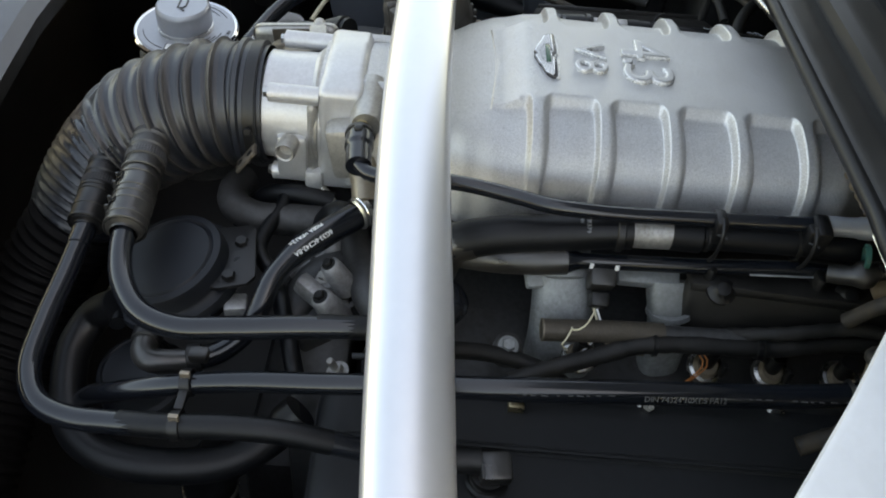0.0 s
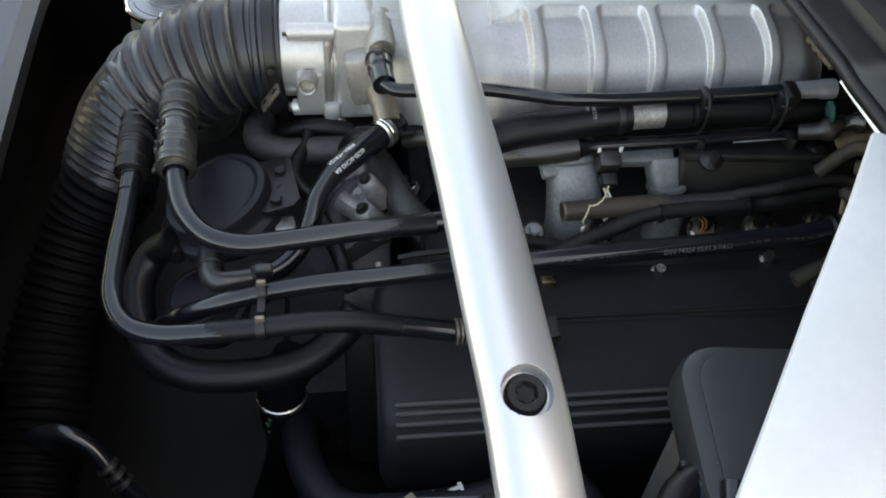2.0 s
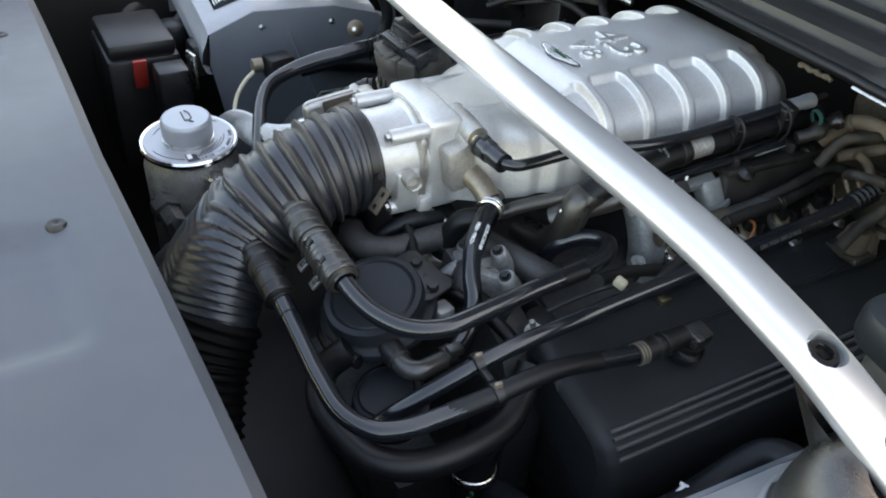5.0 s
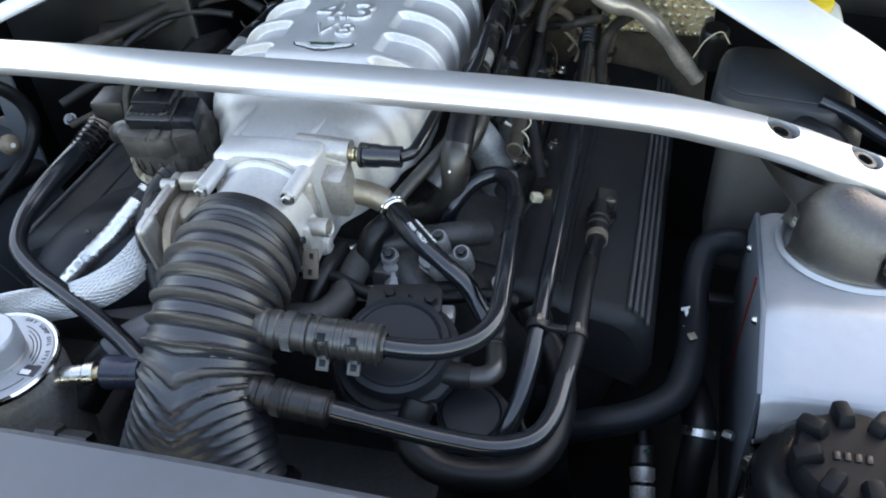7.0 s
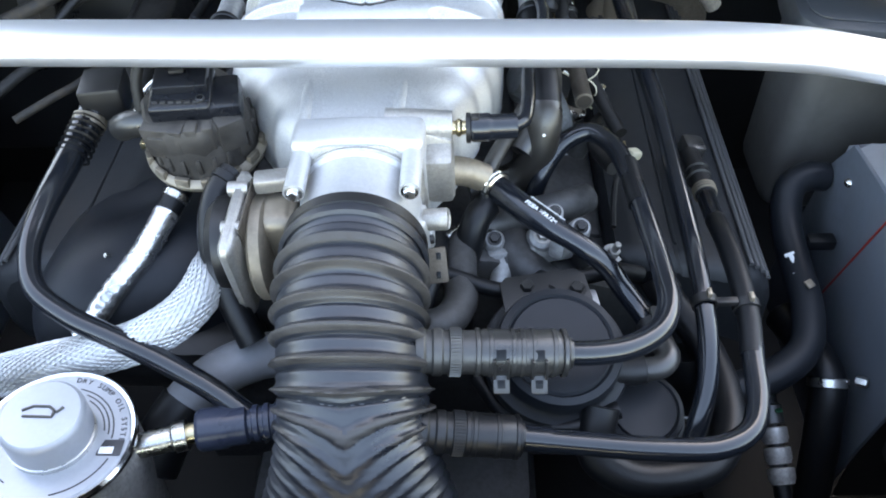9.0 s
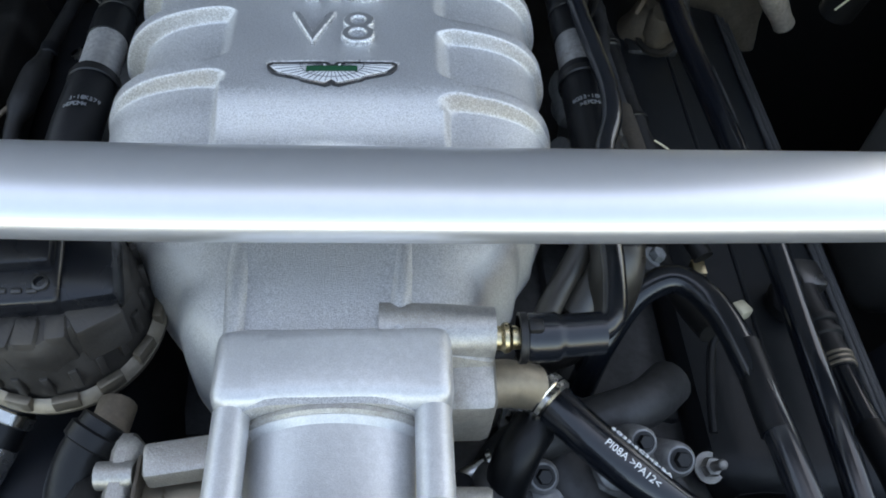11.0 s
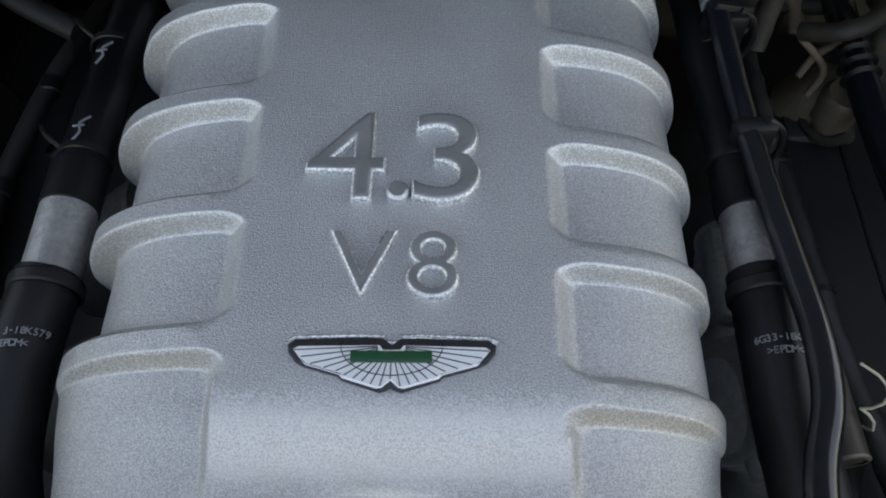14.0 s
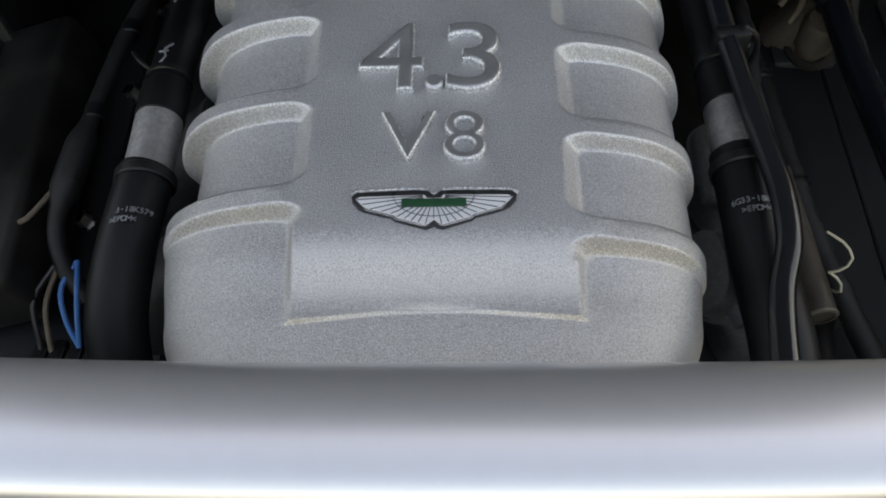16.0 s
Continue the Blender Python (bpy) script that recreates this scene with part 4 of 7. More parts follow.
# ---- rear side brace: a flat silver bar from the tower up to the cowl ----
def flat_brace(sgn):
    ob = thing("flat_rear_brace", "flat silver painted brace plate running back to the cowl", "brace", at=(sgn * 0.55, 0.05, 0.79), group="rear braces")
    pts = [(0.330, 0.194), (0.395, 0.149), (0.470, 0.094), (0.540, 0.045), (0.602, 0.001), (0.660, -0.045), (0.730, -0.045), (0.760, -0.01), (0.615, 0.148), (0.462, 0.283), (0.342, 0.235)]
    def height(x):
        return min(0.824 - (x - 0.39) * 0.318, 0.833)
    own = bmesh.new()
    plate(pts, Matrix.Identity(4), 0.011, 0.0045, own)
    for v in own.verts:
        z = v.co.z
        v.co = V(sgn * v.co.x, v.co.y, height(v.co.x) + z - 0.004)
    plate_ob = part("plate", own, M_FLAT, ob)
    if sgn > 0:
        q = [(0.577, 0.052), (0.612, 0.116), (0.684, 0.062), (0.649, -0.002)]
        own = bmesh.new()
        plate(q, Matrix.Identity(4), 0.0006, 0, own)
        for v in own.verts:
            v.co = V(v.co.x, v.co.y, height(v.co.x) + v.co.z + 0.0052)
        lab = part("sticker", own, M_LABEL, plate_ob, "white printed warning sticker")
        for i in range(17):
            f = (i + 1) / 18
            a = V(0.577 + 0.072 * f, 0.052 - 0.054 * f, 0)
            d = V(0.035, 0.064, 0)
            own = bmesh.new()
            e = 0.0007
            qq = [a + d * 0.08, a + d * (0.92 - 0.13 * (i * 7 % 5)), a + d * (0.92 - 0.13 * (i * 7 % 5)) + V(e * 0.8, -e * 0.64, 0), a + d * 0.08 + V(e * 0.8, -e * 0.64, 0)]
            plate([(p.x, p.y) for p in qq], Matrix.Identity(4), 0.0002, 0, own)
            for v in own.verts:
                v.co = V(v.co.x, v.co.y, height(v.co.x) + v.co.z + 0.0059)
            part("text_line", own, M_GREYPLASTIC, lab)
    return ob


flat_brace(1)
flat_brace(-1)


plate_ob = part("data_plate", plate([(-0.060, -0.024), (0.060, -0.024), (0.060, 0.024), (-0.060, 0.024)], pose(-0.655, -0.252, 0.7005, 22, 14, 0), 0.001, 0.0003), M_BLACKGLOSS, left_tower, "black data plate with pale panels")
for row in range(9):
    for col in range(5):
        w = 0.017 - 0.005 * ((row * 3 + col * 5) % 4) * 0.5
        x, y = -0.044 + 0.0215 * col, 0.0185 - 0.0046 * row
        if (row + 2 * col) % 7 == 3:
            continue
        part("text_bar", box((pose(-0.655, -0.252, 0.7005, 22, 14, 0) @ Vector((x, y, 0.0012))), (w, 0.0016 if row % 3 else 0.0026, 0.0004), 0, (22, 14, 0)), M_LABEL, plate_ob)


# ---- throttle body and air duct ----
TBX, TBZ = 0.0065, 0.7215


def throttle_body():
    ob = thing("throttle_body", "cast aluminium throttle body with four long bolts", "throttle body", at=(TBX, -0.24, TBZ))
    part("barrel", lathe([(0.0, 0.0), (0.0560, 0.0), (0.0560, 0.008), (0.0530, 0.011), (0.0515, 0.040), (0.0520, 0.046), (0.0520, 0.056), (0.046, 0.060)], (TBX, -0.2125, TBZ), (0, -1, 0), 48), M_SMOOTHCAST, ob)
    part("rim", lathe([(0.0555, 0), (0.0578, 0.0012), (0.0578, 0.0036), (0.0560, 0.005)], (TBX, -0.2150, TBZ), (0, -1, 0), 48), M_RAWCAST, ob, "polished edge of the flange")
    part("mounting_flange", box((TBX, -0.2205, TBZ - 0.006), (0.112, 0.010, 0.090), 0.006, segments=3), M_RAWCAST, ob)
    for x, z in ((0.0535, 0.7665), (-0.0405, 0.7665), (0.0535, 0.6765), (-0.0405, 0.6765)):
        b = part("bolt_pillar", tube([(x, -0.214, z), (x, -0.260, z)], 0.0088, 20, 0.01), M_SMOOTHCAST, ob)
        part("bolt", hexbolt((x, -0.2595, z), (0, -1, 0), 0.0052, 0.0055, 0.0072), M_STEEL, b, "zinc hexagon bolt")
    part("port", lathe([(0.0095, 0), (0.0098, 0.019), (0.0086, 0.021), (0.0072, 0.020), (0.0068, 0.012), (0, 0.012)], (0.062, -0.241, 0.718), (1, -0.1, 0.12), 28), M_RAWCAST, ob, "plugged round port")
    part("side_web", box((0.055, -0.240, 0.700), (0.020, 0.030, 0.050), 0.006), M_SMOOTHCAST, ob)
    # actuator housing on the far side
    act = part("actuator_flange", box((-0.0920, -0.254, 0.704), (0.015, 0.092, 0.100), 0.010, (8, 0, -3), segments=3), M_RAWCAST, ob)
    part("actuator_plate", lathe([(0.0, 0), (0.044, 0), (0.047, 0.003), (0.047, 0.012), (0.043, 0.015), (0.0, 0.015)], (-0.0815, -0.252, 0.700), (1, 0, 0.05), 48), M_BEIGE, act, "stained round actuator plate")
    part("gasket_seam", box((-0.0828, -0.249, 0.704), (0.0022, 0.056, 0.100), 0.001, (8, 0, -3)), M_CLAMP, act, "grimy gasket line")
    part("actuator_body", box((-0.0600, -0.246, 0.706), (0.034, 0.040, 0.080), 0.010, (8, 0, 0), segments=3), M_BEIGE, act)
    part("actuator_cap", lathe([(0.040, 0), (0.043, -0.004), (0.043, -0.014), (0.036, -0.022), (0, -0.024)], (-0.097, -0.250, 0.704), (1, 0, 0.05), 40), M_PLASTIC, act, "black round actuator cap")
    for y, z in ((-0.236, 0.752), (-0.274, 0.742), (-0.268, 0.664), (-0.238, 0.660)):
        part("lug", lathe([(0.0065, -0.003), (0.0065, 0.012), (0.0052, 0.014), (0, 0.014)], (-0.098, y, z), (1, 0, 0.05), 16), M_RAWCAST, act)
    part("bracket", box((-0.062, -0.232, 0.757), (0.034, 0.018, 0.014), 0.003, (0, 0, 8)), M_RAWCAST, ob, "cast cable bracket")
    return ob


throttle_body()


def air_duct():
    """The corrugated rubber duct from the throttle body, which forks under the front panel."""
    ob = thing("air_intake_duct", "dusty black corrugated rubber air intake duct", "air duct", at=(0.01, -0.38, 0.6))
    main = [(TBX, -0.268, 0.7215), (TBX, -0.300, 0.7195), (0.007, -0.340, 0.7100), (0.010, -0.378, 0.692), (0.013, -0.415, 0.664), (0.015, -0.447, 0.628), (0.016, -0.470, 0.585), (0.016, -0.482, 0.54)]
    line, arc = resample(spline(main), 0.0009)
    n = 112
    period_at = lambda s: 0.0185 - 0.0100 * step(0.115, 0.165, s)
    turns, acc = [], 0.0
    for i in range(len(line)):
        acc += (arc[i] - arc[i - 1]) / period_at(arc[i]) if i and arc[i] > 0.026 else 0
        turns.append(acc)
    def turn_at(s):
        return lerp_table(s, table)
    table = list(zip(arc, turns))[::6] + [(arc[-1] + 1e-4, turns[-1])]
    bm = bmesh.new()
    rows, bright = [], []
    for i, p in enumerate(line):
        t = (line[min(i + 1, len(line) - 1)] - line[max(i - 1, 0)]).normalized()
        X = Vector((1, 0, 0))
        N = X.cross(t).normalized()
        s = arc[i]
        fork = step(0.125, 0.27, s)
        wide = 0.0565 + 0.030 * fork ** 1.4
        deep = 0.0565 - 0.004 * fork
        row, tips = [], []
        for j in range(n):
            a = 2 * math.pi * j / n
            c, sn = math.cos(a), math.sin(a)
            k = abs(c)
            # each half leans towards its own branch, so that the folds meet in a V
            f = (turn_at(max(0.0, min(arc[-1], s - 0.030 * step(0.12, 0.20, s) * (1 - k) ** 1.0))) + 0.15) % 1.0
            g = min(f, 1 - f)
            low = step(0.13, 0.18, s)
            fold = 0.0
            if s > 0.024:
                fold = (0.0068 - 0.0053 * low) * math.exp(-(g / 0.15) ** 2) + 0.0012 * (1 - low) * math.sin(math.pi * f) - (0.0020 - 0.0014 * low) * math.exp(-((f - 0.30) / 0.07) ** 2)
            else:
                fold = 0.002 if s > 0.004 else -0.001
            crease = -0.004 * fork * math.exp(-(c / 0.16) ** 2) * (1 if abs(sn) > 0.3 else 0)
            q = p + X * c * (wide + fold) + N * sn * (deep + fold + crease)
            row.append(bm.verts.new(q))
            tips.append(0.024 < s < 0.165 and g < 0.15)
        rows.append(row)
        bright.append(tips)
    for i in range(len(rows) - 1):
        for j in range(n):
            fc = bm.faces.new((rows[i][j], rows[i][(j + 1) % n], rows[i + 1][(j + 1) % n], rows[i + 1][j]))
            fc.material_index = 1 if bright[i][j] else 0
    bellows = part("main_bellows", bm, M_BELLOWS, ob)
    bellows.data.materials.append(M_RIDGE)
    # Branches get a darker rubber than the main duct: their shade is painted.
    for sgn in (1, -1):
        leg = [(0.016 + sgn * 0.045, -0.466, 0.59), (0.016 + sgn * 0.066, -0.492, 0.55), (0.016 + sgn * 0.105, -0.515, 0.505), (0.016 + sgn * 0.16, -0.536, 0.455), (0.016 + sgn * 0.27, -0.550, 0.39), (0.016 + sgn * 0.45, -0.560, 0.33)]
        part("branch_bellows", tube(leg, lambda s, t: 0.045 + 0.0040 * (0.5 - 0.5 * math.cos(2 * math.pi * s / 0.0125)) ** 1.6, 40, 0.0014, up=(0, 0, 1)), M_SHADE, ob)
    # clamp at the throttle body
    band = part("clamp_band", lathe([(0.0580, 0), (0.0598, 0.001), (0.0598, 0.011), (0.0580, 0.012)], (TBX, -0.273, TBZ), (0, -1, -0.03), 56), M_PLASTIC, ob)
    flag = part("clamp_flag", box((0.0735, -0.281, 0.703), (0.016, 0.030, 0.0035), 0.0012, (52, 0, 8)), M_CLAMP, band, "browned metal clamp tab")
    for d in (-0.008, 0.008):
        part("slot", box((0.0745, -0.281 + 0.62 * d - 0.0016, 0.703 + 0.79 * d + 0.0013), (0.004, 0.006, 0.0010), 0.0003, (52, 0, 8)), M_BLACKGLOSS, flag)
    part("clamp_screw", hexbolt((0.068, -0.279, 0.731), (1, 0, 0.2), 0.0042, 0.004), M_SCREW, band)
    part("collar_ring", lathe([(0.0585, 0), (0.0615, 0.002), (0.0615, 0.006), (0.0585, 0.008)], (TBX, -0.288, TBZ - 0.0008), (0, -1, -0.05), 56), M_BELLOWS, ob)
    return ob


air_duct()


def coupling(a, b, label, tabs):
    """A push-fit coupling between the duct and a hose: collars, a toothed grip and slotted release tabs."""
    a, b = Vector(a), Vector(b)
    d = b - a
    L, n = d.length, d.normalized()
    mat = M_GREYPLASTIC if tabs else M_PLASTIC
    k = 1.10 if tabs else 1.0
    ob = thing("hose_coupling", label, "coupling", at=a, group="hose couplings")
    prof = [(0.013, 0.0), (0.0170, 0.001), (0.0170, 0.007), (0.0152, 0.009), (0.0152, 0.013), (0.0166, 0.0145), (0.0166, 0.0205), (0.0152, 0.022), (0.0152, L * 0.42), (0.0163, L * 0.44), (0.0163, L * 0.90), (0.0150, L * 0.925), (0.0150, L * 0.965), (0.0112, L * 0.98), (0.0108, L)]
    part("sleeve", lathe([(r * k, h) for r, h in prof], a, d, 40), mat, ob)
    ring = part("grip_ring", lathe([(0.0150 * k, 0), (0.0166 * k, 0.0008), (0.0166 * k, 0.0095), (0.0150 * k, 0.0103)], a + n * 0.026, d, 40), mat, ob)
    u = n.cross(Vector((0, 0, 1))).normalized()
    w = n.cross(u)
    for q in range(44):
        ang = 2 * math.pi * q / 44
        o = u * math.cos(ang) + w * math.sin(ang)
        part("grip_tooth", tube([a + n * 0.0268 + o * 0.0165 * k, a + n * 0.0352 + o * 0.0165 * k], 0.0007, 5, 0.01), mat, ring)
    for h in ((0.38, 0.46, 0.60, 0.66, 0.73, 0.86, 0.93) if tabs else (0.44, 0.5, 0.72, 0.9)):
        part("band", lathe([(0.0160 * k, 0), (0.0170 * k, 0.0006), (0.0170 * k, 0.0034), (0.0160 * k, 0.004)], a + d * h, d, 40), mat, ob)
    if tabs:
        out, flat = Vector((0, -0.72, -0.69)), Vector((0, -0.69, 0.72))
        for f in (0.55, 0.79):
            c = a + d * f + out * (0.0163 * k + 0.0045)
            t = part("release_tab", box(c + flat * 0.004, (0.0125, 0.0170, 0.0030), 0.001, (44, 0, 0)), mat, ob)
            part("slot", box(c + out * 0.0012 + flat * 0.0052, (0.0060, 0.0065, 0.0014), 0.0003, (44, 0, 0)), M_BLACKGLOSS, t)
            part("window", box(a + d * f + Vector((0, -0.72, 0.69)) * 0.0163 * k, (0.0075, 0.0085, 0.0020), 0.0004, (46, 0, 0)), M_BLACKGLOSS, ob)
            for off in (-0.0052, 0.0052):
                part("strap", box(a + d * f + n * off + Vector((0, -0.95, 0.10)) * 0.0172 * k, (0.0022, 0.0030, 0.0200), 0.0006, (-4, 0, 0)), mat, ob)
    return ob


coupling((0.058, -0.373, 0.704), (0.178, -0.366, 0.692), "dusty grey plastic push-fit coupling on the air duct", True)
coupling((0.060, -0.421, 0.671), (0.140, -0.4187, 0.6570), "matt black plastic coupling low on the air duct", False)


# ---- breather and coolant hoses at the front ----
upper = hose("breather_hose", [(0.168, -0.3665, 0.693), (0.195, -0.3635, 0.6885), (0.225, -0.354, 0.6835), (0.252, -0.333, 0.680), (0.2645, -0.302, 0.679), (0.263, -0.26, 0.681), (0.2575, -0.20, 0.684), (0.251, -0.14, 0.684), (0.240, -0.095, 0.683), (0.220, -0.075, 0.683), (0.195, -0.082, 0.676), (0.172, -0.105, 0.655), (0.160, -0.12, 0.62)], 0.0098, "glossy black breather hose bent round the engine front", seg=20)
for y in (-0.158,):
    part("scuffed_sleeve", tube([(0.2553, y - 0.03, 0.684), (0.2515, y + 0.03, 0.684)], 0.0101, 20, 0.01), M_MATT, upper)
lower = hose("breather_hose", [(0.12, -0.4185, 0.660), (0.188, -0.4195, 0.6495), (0.245, -0.4205, 0.6435), (0.290, -0.4165, 0.639), (0.317, -0.400, 0.637), (0.3285, -0.374, 0.637), (0.333, -0.335, 0.641), (0.337, -0.295, 0.648), (0.337, -0.25, 0.653), (0.336, -0.205, 0.651), (0.336, -0.155, 0.640), (0.3375, -0.112, 0.632)], 0.0094, "glossy black breather hose running low past the coupling", seg=20)
part("scuffed_sleeve", tube([(0.333, -0.330, 0.6415), (0.337, -0.295, 0.648), (0.337, -0.25, 0.653), (0.336, -0.205, 0.651), (0.336, -0.165, 0.642)], 0.0098, 20, 0.006), M_MATT, lower, "scuffed matt sleeve")
part("end_collar", tube([(0.134, -0.4186, 0.6578), (0.160, -0.4190, 0.6538)], 0.0104, 20, 0.006), M_RUBBER, lower)
middle = hose("coolant_hose", [(0.262, -0.398, 0.545), (0.274, -0.392, 0.575), (0.286, -0.374, 0.606), (0.295, -0.350, 0.626), (0.2995, -0.318, 0.643), (0.3005, -0.277, 0.656), (0.3005, -0.235, 0.6635), (0.300, -0.18, 0.668), (0.2985, -0.12, 0.6725), (0.297, -0.03, 0.678), (0.291, 0.08, 0.681), (0.284, 0.20, 0.683), (0.280, 0.26, 0.690), (0.276, 0.32, 0.699)], lambda s, t: 0.0088 + 0.0012 * step(0.36, 0.45, s), "long black coolant hose with worn pale print along the cam cover", seg=20)
for k in range(5):
    part("end_rib", lathe([(0.0100, 0), (0.0128, 0.002), (0.0100, 0.004)], (0.2812 - 0.0006 * k, 0.240 + 0.009 * k, 0.6878 + 0.0011 * k), (-0.06, 1, 0.12), 22), M_MATT, middle)
for i in range(34):
    y = -0.02 + i * 0.0085 + 0.002 * math.sin(i * 5.1)
    if i in (9, 10, 17, 24) or 0.058 < y < 0.155:
        continue
    f = (y + 0.03) / 0.34
    x, z = lerp_table(y, [(-0.03, 0.297), (0.08, 0.291), (0.20, 0.284), (0.30, 0.278)]), lerp_table(y, [(-0.03, 0.6785), (0.08, 0.6815), (0.2, 0.6835), (0.3, 0.69)])
    part("print_mark", box((x + 0.0084, y, z + 0.0048), (0.0006, 0.0026 + 0.0014 * ((i * 7) % 3), 0.0015), 0.0001, (0, 60, 0)), M_FAINT, middle, "")
n_ = Vector((0.88, 0.03, 0.47)).normalized()
d_ = Vector((-0.055, 1, 0.022)).normalized()
u_ = n_.cross(d_)
m_ = Matrix(((d_.x, u_.x, n_.x, 0.2905 + n_.x * 0.0099), (d_.y, u_.y, n_.y, 0.107), (d_.z, u_.z, n_.z, 0.6815 + n_.z * 0.0099), (0, 0, 0, 1)))
part("hose_print", lettering("DIN 74324 10X1.5 PA12", 0.0066, m_, 0.0003, space=0.98)[0], M_FAINT, middle, "faint grey printed size marking")
fat = hose("water_hose", [(0.205, -0.372, 0.63), (0.200, -0.400, 0.605), (0.225, -0.412, 0.590), (0.260, -0.408, 0.580), (0.298, -0.392, 0.573), (0.320, -0.360, 0.570), (0.326, -0.305, 0.570), (0.314, -0.250, 0.572), (0.292, -0.217, 0.584), (0.280, -0.200, 0.60)], 0.0155, "thick matt black water hose under the breather hoses", M_MATT, seg=22)
part("end_cuff", tube([(0.288, -0.212, 0.589), (0.280, -0.200, 0.60)], 0.0168, 22, 0.004), M_PLASTIC, fat)
labelled = hose("vent_hose", [(0.106, -0.152, 0.694), (0.120, -0.164, 0.692), (0.148, -0.194, 0.688), (0.176, -0.219, 0.684), (0.202, -0.235, 0.675), (0.222, -0.243, 0.660), (0.236, -0.254, 0.643), (0.250, -0.272, 0.633), (0.260, -0.294, 0.631)], lambda s, t: 0.0125 if s < 0.075 else 0.0125 - 0.0028 * step(0.075, 0.12, s), "black vent hose with white part markings", seg=20)
part("white_clamp", lathe([(0.0130, 0), (0.0152, 0.0012), (0.0152, 0.0105), (0.0130, 0.012)], (0.118, -0.1625, 0.6923), (0.68, -0.71, -0.06), 28), M_STEEL, labelled, "bright crimped clamp ring")
part("clamp_lip", lathe([(0.0150, 0), (0.0160, 0.001), (0.0150, 0.002)], (0.1220, -0.1667, 0.6919), (0.68, -0.71, -0.06), 28), M_CHROME, labelled)
# part markings along the hose
t_dir = Vector((0.0567, -0.0545, -0.009)).normalized()
for row, (text, off) in enumerate((("PI08A >PA12<", 0.0), ("6G33-6C342-BA", 1.0))):
    up_ = (Vector((0.05, -0.25, 1.0)) if row == 0 else Vector((0.62, 0.45, 0.80)))
    up_ = (up_ - t_dir * up_.dot(t_dir)).normalized()
    across = up_.cross(t_dir).normalized()
    m = Matrix(((t_dir.x, across.x, up_.x, 0), (t_dir.y, across.y, up_.y, 0), (t_dir.z, across.z, up_.z, 0), (0, 0, 0, 1)))
    c = Vector((0.1640, -0.2085, 0.6855)) + up_ * (0.0127 if row == 0 else 0.0127)
    m = Matrix.Translation(c) @ m
    own, w, hh = lettering(text, 0.0060, m, 0.0003)
    part("marking", own, M_LABEL, labelled, "small white part marking")
# elbow fitting with a bright glint
elbow = thing("hose_elbow", "dark grey plastic elbow fitting", "fitting", at=(0.265, -0.325, 0.635))
part("body", tube([(0.259, -0.290, 0.631), (0.2645, -0.312, 0.633), (0.266, -0.326, 0.634), (0.258, -0.335, 0.633), (0.238, -0.337, 0.631)], 0.0102, 20, 0.004), M_GREYPLASTIC, elbow)
part("collar", lathe([(0.0105, 0), (0.0125, 0.001), (0.0125, 0.012), (0.0105, 0.013)], (0.246, -0.3365, 0.632), (-1, -0.05, -0.05), 24), M_PLASTIC, elbow)
part("collar", lathe([(0.0105, 0), (0.0122, 0.001), (0.0122, 0.012), (0.0105, 0.013)], (0.2595, -0.298, 0.632), (-0.2, 1, 0.0), 24), M_PLASTIC, elbow)
part("clip_block", box((0.262, -0.286, 0.642), (0.012, 0.016, 0.010), 0.002), M_GREYPLASTIC, elbow)
part("nozzle", tube([(0.238, -0.337, 0.631), (0.215, -0.337, 0.632)], 0.0128, 20, 0.006), M_PLASTIC, elbow)
# clips that tie the three hoses together
for c, r in (((0.3005, -0.284, 0.655), 0.0098), ((0.337, -0.284, 0.649), 0.0104)):
    cl = thing("hose_clip", "dark spring clip round a hose", "clip", at=c, group="hose clips")
    part("band", lathe([(r, 0), (r + 0.0015, 0.0005), (r + 0.0015, 0.0085), (r, 0.009)], (c[0], c[1] - 0.004, c[2]), (-0.02, 1, 0.15), 24), M_PLASTIC, cl)
    part("ear", box((c[0] + 0.002, c[1], c[2] + r + 0.003), (0.004, 0.008, 0.007), 0.001), M_BEIGE, cl, "rusty clip ear")
    if c[0] < 0.32:
        part("link", box((c[0] + 0.018, c[1], c[2] + 0.002), (0.020, 0.007, 0.006), 0.001), M_PLASTIC, cl)


# ---- round covers and pump at the engine front ----
def round_cover(c, axis, r, label, bolts):
    ob = thing("pump_cover", label, "cover", at=c, group="pump covers")
    part("disc", lathe([(0, 0.010), (r * 0.78, 0.0095), (r * 0.82, 0.0075), (r * 0.86, 0.0095), (r * 0.97, 0.008), (r, 0.004), (r, -0.008), (r * 1.04, -0.011), (r * 1.16, -0.013), (r * 1.19, -0.016), (r * 1.19, -0.022), (r * 1.08, -0.028), (r * 0.86, -0.045)], c, axis, 64), M_HUMP, ob)
    if bolts:
        fl = part("bracket", plate([(-0.020, 0.000), (0.053, 0.002), (0.057, 0.010), (0.055, 0.036), (0.047, 0.043), (-0.014, 0.041), (-0.020, 0.035)], pose(0.150, -0.300, 0.658, 8, 0, 8), 0.004, 0.001), M_PLASTIC, ob)
        for x, y in ((0.149, -0.272), (0.192, -0.2745)):
            part("bolt", hexbolt((x, y, 0.664), (0.05, -0.1, 1), 0.0062, 0.006, 0.0085), M_SCREW, fl, "dark hexagon bolt")
        part("bolt_hole", lathe([(0.0034, 0), (0.0034, 0.0006), (0, 0.0006)], (0.171, -0.2715, 0.6650), (0.05, -0.1, 1), 16), M_BLACKGLOSS, fl)
    return ob


